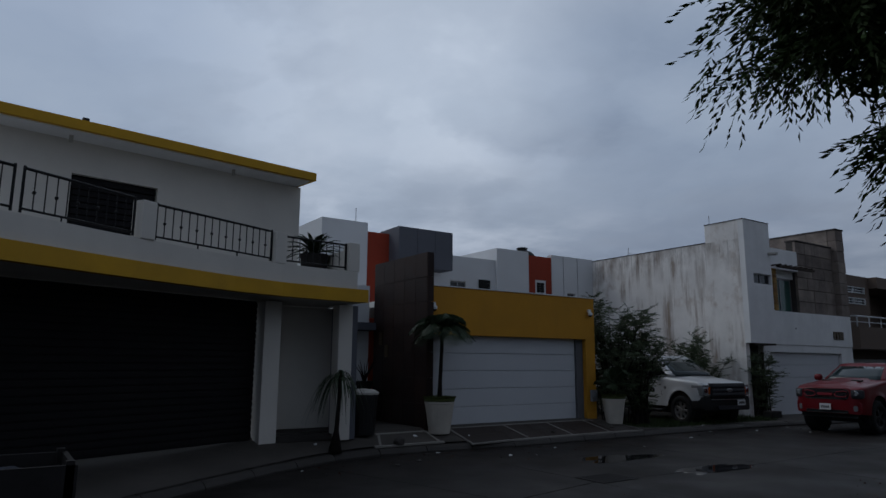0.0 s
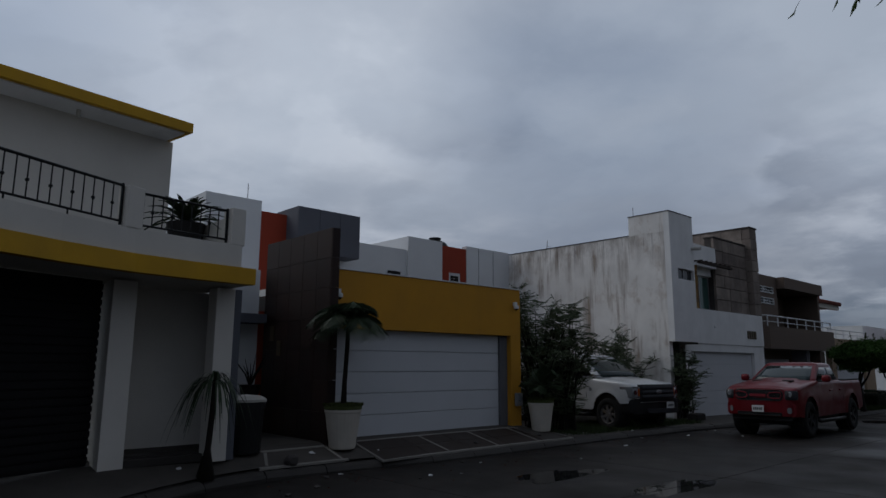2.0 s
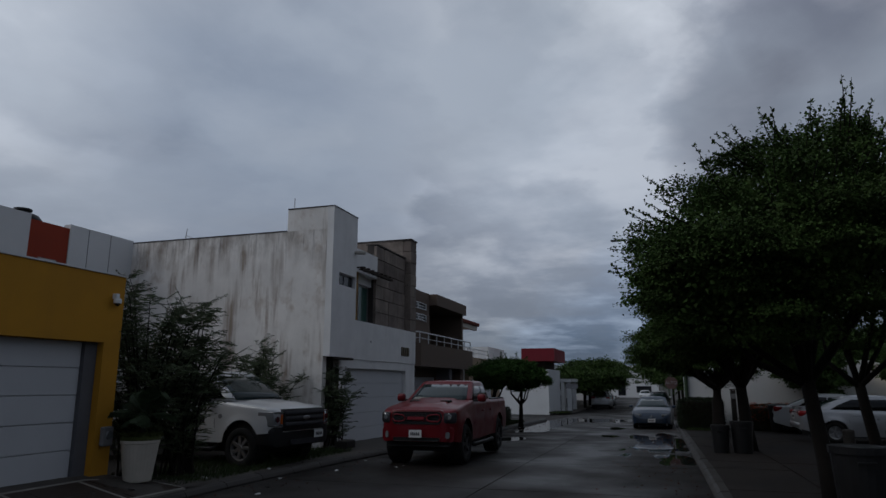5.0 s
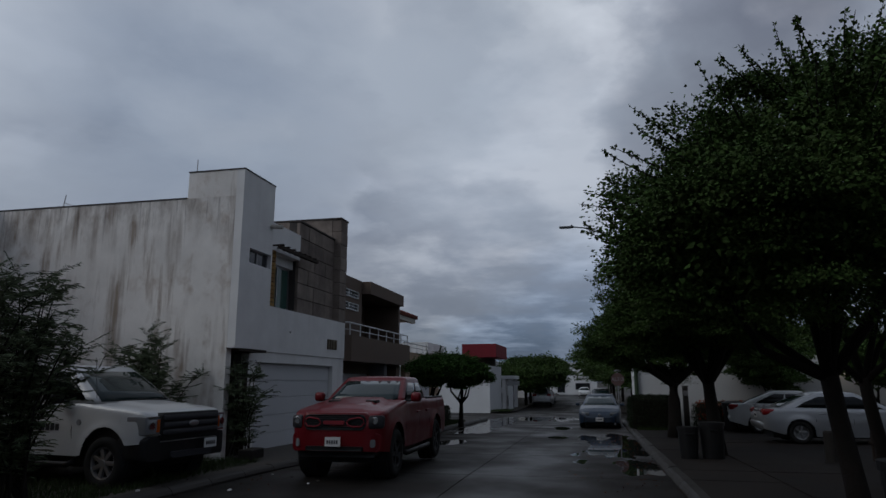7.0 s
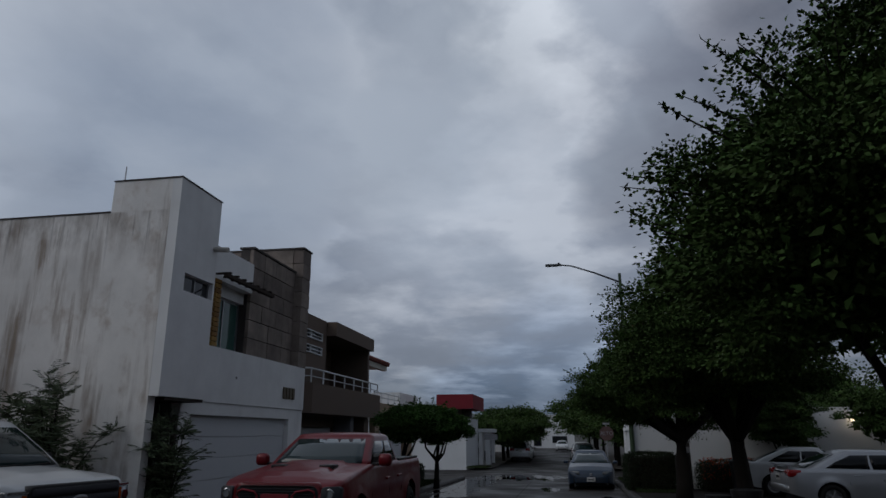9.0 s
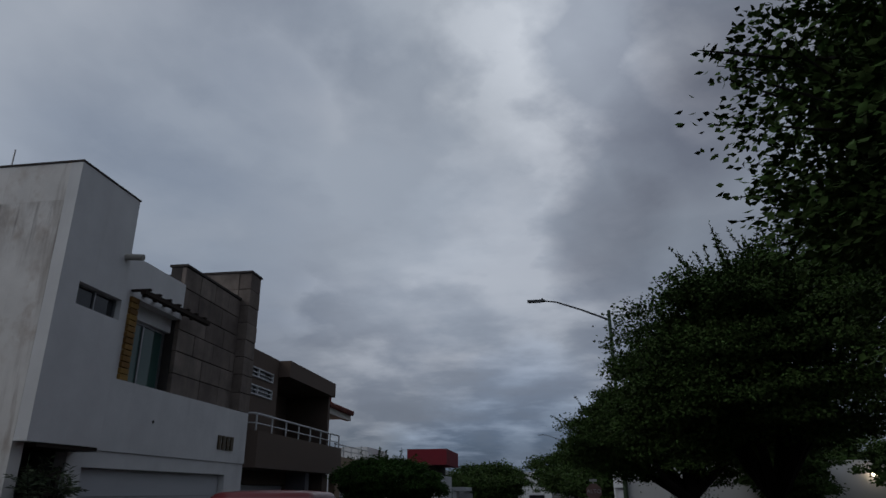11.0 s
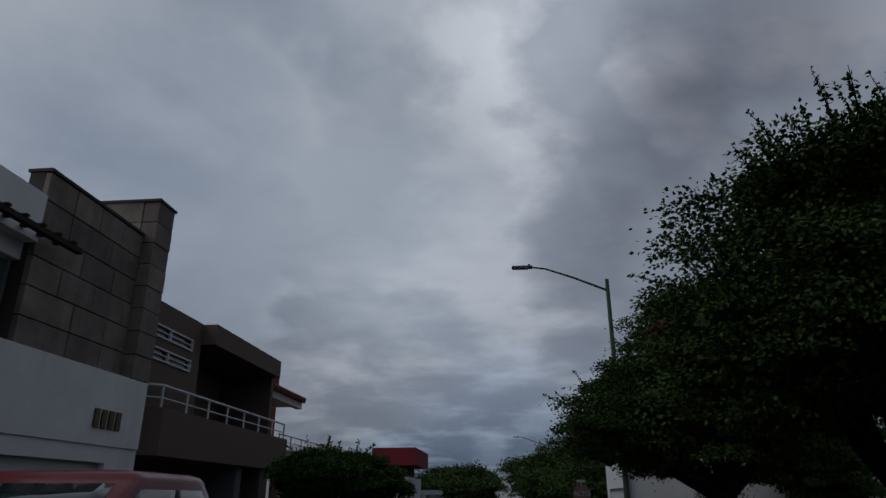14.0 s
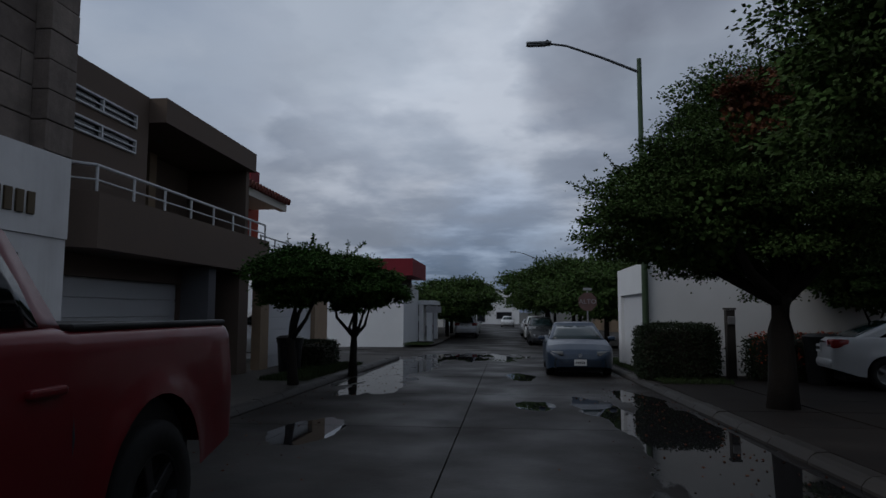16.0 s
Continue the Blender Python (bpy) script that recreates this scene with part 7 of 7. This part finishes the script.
# ---- street furniture and small things ----
def street_lamp(x, y, z, label):
    l = thing("street_lamp", (x, y, z), label, "street lamp", "street lamps")
    part("pole", rod(bmesh.new(), (0, 0, 0), (-0.05, 0, 8.3), 0.09, 12, 0.06), M_POLE, l, "green painted pole", local=True)
    part("base_plate", B(-0.18, 0.18, -0.18, 0.18, -0.02, 0.03), M_POLE, l, local=True)
    part("arm", tube(bmesh.new(), [(-0.05, -0.03, 7.92), (-0.12, 1.0, 8.35), (-0.2, 1.9, 8.66), (-0.28, 2.35, 8.7)], [0.04, 0.035, 0.03, 0.03], 8), M_POLEARM, l, local=True)
    hd = part("lamp_head", B(-0.42, -0.2, 2.3, 2.95, 8.66, 8.73, bevel=0.02), M_POLEARM, l, local=True)
    part("diffuser", B(-0.4, -0.22, 2.45, 2.9, 8.645, 8.659), M_LAMPGLASS, hd, local=True)
    part("photocell", lathe(bmesh.new(), [(0.035, 0), (0.04, 0.05), (0.02, 0.07)], 10, (-0.3, 2.4, 8.73)), M_TANK, hd, local=True)
    return l


street_lamp(34.95, 1.75, gz(35) + 0.05, "green street lamp with a long arm over the road")
street_lamp(92.0, 1.75, gz(92) + 0.05, "street lamp far down the road")

st = thing("stop_sign", (42.7, 2.25, gz(42.7) + 0.1), "faded octagonal stop sign on a post", "road sign")
part("post", rod(bmesh.new(), (0, 0, 0), (0, 0, 2.5), 0.03, 8), M_SIGNGREY, st, local=True)
bm = bmesh.new()
slab_side(bm, [(0.36 * math.cos(math.pi / 8 + k * math.pi / 4), 2.1 + 0.36 * math.sin(math.pi / 8 + k * math.pi / 4)) for k in range(8)], -0.045, -0.035, axis="x")
pl = part("sign_plate", bm, M_SIGNRED, st, local=True)
cu = bpy.data.curves.new("lettering", "FONT")
cu.body, cu.size, cu.align_x, cu.align_y, cu.extrude = "ALTO", 0.25, "CENTER", "CENTER", 0.003
tmp = new("lettering_source", cu)
dg = bpy.context.evaluated_depsgraph_get()
me = bpy.data.meshes.new_from_object(tmp.evaluated_get(dg))
bpy.data.objects.remove(tmp)
me.materials.clear()
me.materials.append(M_SIGNGREY)
tx = new("lettering", me)
tx.parent = pl
tx.matrix_basis = pose(-0.05, 0, 2.1, 90, 0, -90)
part("street_plate", B(-0.02, 0.02, -0.16, 0.16, 2.52, 2.62), M_SIGNGREY, st, local=True)

sg = thing("street_sign", (60.0, 9.9, gz(60) + 0.1), "plain street name sign on a thin post", "road sign")
part("post", rod(bmesh.new(), (0, 0, 0), (0, 0, 2.3), 0.03, 8), M_SIGNGREY, sg, local=True)
part("sign_plate", B(-0.02, 0.02, -0.5, 0.5, 1.9, 2.3), M_SIGNGREY, sg, local=True)


def bin_(at, r, h, label, lid, material=None):
    b = thing("waste_bin", at, label, "bin", "waste bins")
    part("barrel", lathe(bmesh.new(), [(r * 0.82, 0), (r * 0.84, 0.02), (r * 0.98, h * 0.9), (r * 1.04, h * 0.9), (r * 1.04, h), (r * 0.95, h)], 22), material or M_BIN, b, local=True)
    if lid:
        part("lid", lathe(bmesh.new(), [(r * 1.08, h), (r * 1.08, h + 0.04), (r * 0.8, h + 0.09), (r * 0.2, h + 0.11)], 22), lid, b, local=True)
    part("handle", rod(bmesh.new(), (-r * 1.1, -0.1, h * 0.8), (-r * 1.1, 0.1, h * 0.8), 0.015, 6), material or M_BIN, b, local=True)
    return b


bin_((4.62, 11.14, pave_z(4.62, 11.14)), 0.3, 0.8, "black plastic drum with a pale lid by the porch", M_BINLID)
bin_((21.5, 1.5, gz(22) + 0.12), 0.22, 0.7, "black plastic waste drum by the kerb", None)
bin_((21.6, 0.98, gz(21) + 0.12), 0.27, 0.78, "large black plastic waste drum by the kerb", None)
bin_((33.0, -1.6, gz(33) + 0.12), 0.36, 1.0, "black waste bin before the flowering hedge", M_BIN)
bin_((34.9, 11.0, gz(35) + 0.13), 0.34, 0.85, "black waste bin against the house wall", M_BIN)
bin_((12.75, 0.55, 0.12), 0.33, 0.88, "black plastic waste drum in the tree shade", None)

pp = thing("plant_pot", (5.75, 13.3, 0.38), "black pot on a stand with a bare twiggy plant", "plant pot")
part("stand", B(-0.2, 0.2, -0.2, 0.2, 0, 0.62, bevel=0.02), M_WHITE, pp, local=True)
part("bowl", lathe(bmesh.new(), [(0.14, 0.62), (0.2, 0.9), (0.22, 0.95)], 18), M_TERRA, pp, local=True)
bm = bmesh.new()
rnd = random.Random(2)
for k in range(12):
    a = rnd.uniform(0, 6.28)
    tube(bm, [(0, 0, 0.9), (0.1 * math.cos(a), 0.1 * math.sin(a), 1.15), (0.28 * math.cos(a), 0.28 * math.sin(a), 1.3 + rnd.uniform(0, 0.25))], [0.02, 0.014, 0.004], 5)
part("branches", bm, M_BARK, pp, local=True)

tr = thing("planter_trough", (18.95, 10.75, 0.13), "long black plastic planter trough on the pavement", "planter")
part("trough", B(-0.28, 0.28, -0.16, 0.16, 0, 0.2, bevel=0.02), M_TERRA, tr, local=True)
part("soil", B(-0.25, 0.25, -0.13, 0.13, 0.2, 0.205), M_SOIL, tr, local=True)


def dome_camera(x, y, z, label):
    c = thing("security_camera", (x, y, z), label, "security camera", "security cameras")
    part("bracket", B(-0.04, 0.04, -0.08, 0.0, 0.05, 0.14, bevel=0.01), M_WHITE2, c, local=True)
    part("housing", lathe(bmesh.new(), [(0.06, -0.02), (0.065, 0.03), (0.05, 0.06)], 16, (0, -0.08, 0)), M_WHITE2, c, local=True)
    part("dome", lathe(bmesh.new(), [(0.01, -0.07), (0.035, -0.05), (0.05, -0.02)], 16, (0, -0.08, 0)), M_CAMLENS, c, local=True)


dome_camera(11.45, 11.37, 3.08, "white dome security camera on the yellow wall")
dome_camera(6.45, 11.37, 3.0, "white dome security camera beside the dark wing wall")
mb = thing("meter_box", (11.52, 11.36, 0.95), "grey electricity meter on the yellow post", "meter")
part("case", B(-0.1, 0.1, -0.09, 0.0, -0.15, 0.15, bevel=0.02), M_METER, mb, local=True)
part("dial", lathe(bmesh.new(), [(0.07, 0), (0.06, 0.03)], 14), M_LAMPGLASS, mb, local=True).matrix_basis = pose(0, -0.09, 0.02, 90, 0, 0)
pm = thing("utility_post", (34.3, -0.1, gz(34) + 0.1), "square concrete meter post by the hedge", "post")
part("shaft", B(-0.1, 0.1, -0.1, 0.1, 0, 1.65, bevel=0.015), M_KERB, pm, local=True)
part("meter", B(-0.16, -0.1, -0.09, 0.09, 1.3, 1.5, bevel=0.02), M_METER, pm, local=True)
part("cap", B(-0.12, 0.12, -0.12, 0.12, 1.655, 1.7), M_KERB, pm, local=True)
bp_ = thing("bollard", (21.6, -1.4, gz(22) + 0.12), "short round concrete bollard by the driveway", "bollard")
part("shaft", lathe(bmesh.new(), [(0.13, 0), (0.13, 0.6), (0.11, 0.64)], 18), M_KERB, bp_, local=True)
fn = thing("picket_fence", (19.5, -2.2, gz(20) + 0.12), "low dark picket fence around a tree bed", "fence")
for k in range(14):
    part("picket", B(k * 0.16 - 0.04, k * 0.16 + 0.04, -0.015, 0.015, 0, 0.55 + 0.05 * (k % 2)), M_WOOD, fn, local=True)
part("rail", B(-0.1, 2.2, 0.016, 0.04, 0.35, 0.4), M_WOOD, fn, local=True)

ct = thing("scrap_cart", (-1.88, 5.0, 0.0), "dark rusted handcart loaded with sacking", "cart")
part("tray", B((-0.75, 0.75, -0.45, -0.41, 0.5, 1.02), (-0.75, 0.75, 0.41, 0.45, 0.5, 1.02), (0.71, 0.75, -0.41, 0.41, 0.5, 1.02), (-0.75, -0.71, -0.41, 0.41, 0.5, 1.02), (-0.75, 0.75, -0.45, 0.45, 0.46, 0.5)), M_CART, ct, local=True)
for s in (-1, 1):
    for x in (-0.7, 0.7):
        part("leg", B(x - 0.03, x + 0.03, s * 0.42 - 0.03, s * 0.42 + 0.03, 0, 1.05), M_CART, ct, local=True)
bm = bmesh.new()
bmesh.ops.create_icosphere(bm, subdivisions=3, radius=1.0, matrix=Matrix.LocRotScale((0, 0, 0.72), None, (0.66, 0.38, 0.28)))
for v in bm.verts:
    v.co += v.co.normalized() * noise.noise(v.co * 4) * 0.06
part("load", bm, M_TARP, ct, "dark blue sacking", local=True, smooth=True)

# drain cover and iron grating set into the carriageway
dr = thing("drain_grate", (6.5, 6.35, 0.0), "rusty iron drain grating in the road", "drain cover")
part("frame", B((-0.4, 0.4, -0.3, -0.26, 0, 0.012), (-0.4, 0.4, 0.26, 0.3, 0, 0.012), (-0.4, -0.36, -0.26, 0.26, 0, 0.012), (0.36, 0.4, -0.26, 0.26, 0, 0.012)), M_CART, dr, local=True)
for k in range(9):
    part("bar", B(-0.34 + k * 0.08, -0.3 + k * 0.08, -0.26, 0.26, 0, 0.01), M_CART, dr, local=True)
# litter and stones
rk = random.Random(9)
for k in range(34):
    x = rk.uniform(2.0, 18.0)
    y = kerb_l(x) - rk.uniform(0.05, 1.6) if k % 3 else kerb_l(x) + rk.uniform(0.3, 0.9)
    z = gz(x) if k % 3 else pave_z(x, y)
    lt_ = thing("litter", (x, y, z), "small crumpled scrap of paper on wet ground" if k % 2 else "small stone lying on wet ground", "litter", "scraps on the ground")
    bm = bmesh.new()
    s = rk.uniform(0.02, 0.05)
    bmesh.ops.create_icosphere(bm, subdivisions=1, radius=1.0, matrix=Matrix.LocRotScale((0, 0, s * 0.3), Euler((0, 0, rk.uniform(0, 6))), (s * 1.5, s, s * 0.5)))
    for v in bm.verts:
        v.co.z = max(0.0, v.co.z + rk.uniform(-0.3, 0.3) * s)
    part("scrap" if k % 2 else "stone", bm, M_PLATE if k % 2 else M_STONEDARK, lt_, local=True)
rock = thing("rock", (5.15, 10.55, pave_z(5.15, 10.55)), "dark rounded rock on the pavement edge", "rock")
bm = bmesh.new()
bmesh.ops.create_icosphere(bm, subdivisions=2, radius=1.0, matrix=Matrix.LocRotScale((0, 0, 0.07), None, (0.13, 0.1, 0.1)))
for v in bm.verts:
    v.co += v.co.normalized() * noise.noise(v.co * 9) * 0.03
part("stone", bm, M_STONEDARK, rock, local=True)

# fallen leaves and grit washed along the kerbs
rng = np.random.default_rng(31)
n = 1500
gx = rng.uniform(3.0, 42.0, n)
side = rng.uniform(0, 1, n) < 0.6
off = np.abs(rng.normal(size=n)) * 0.9
gy = np.array([kerb_r(a) + 0.05 + o if s_ else kerb_l(a) - 0.05 - o for a, o, s_ in zip(gx, off, side)])
P = np.stack([gx, gy, np.array([gz(a) + 0.004 for a in gx])], 1)
D = rng.normal(size=(n, 3)) * np.array([1, 1, 0.08])
tagged(new("fallen_leaves", leaves_mesh("fallen_leaves", P, D, 0.04, 0.024, M_DEAD, 8, 0.1)), "brown fallen leaves and grit along the kerbs", "leaf litter", kind="stuff")
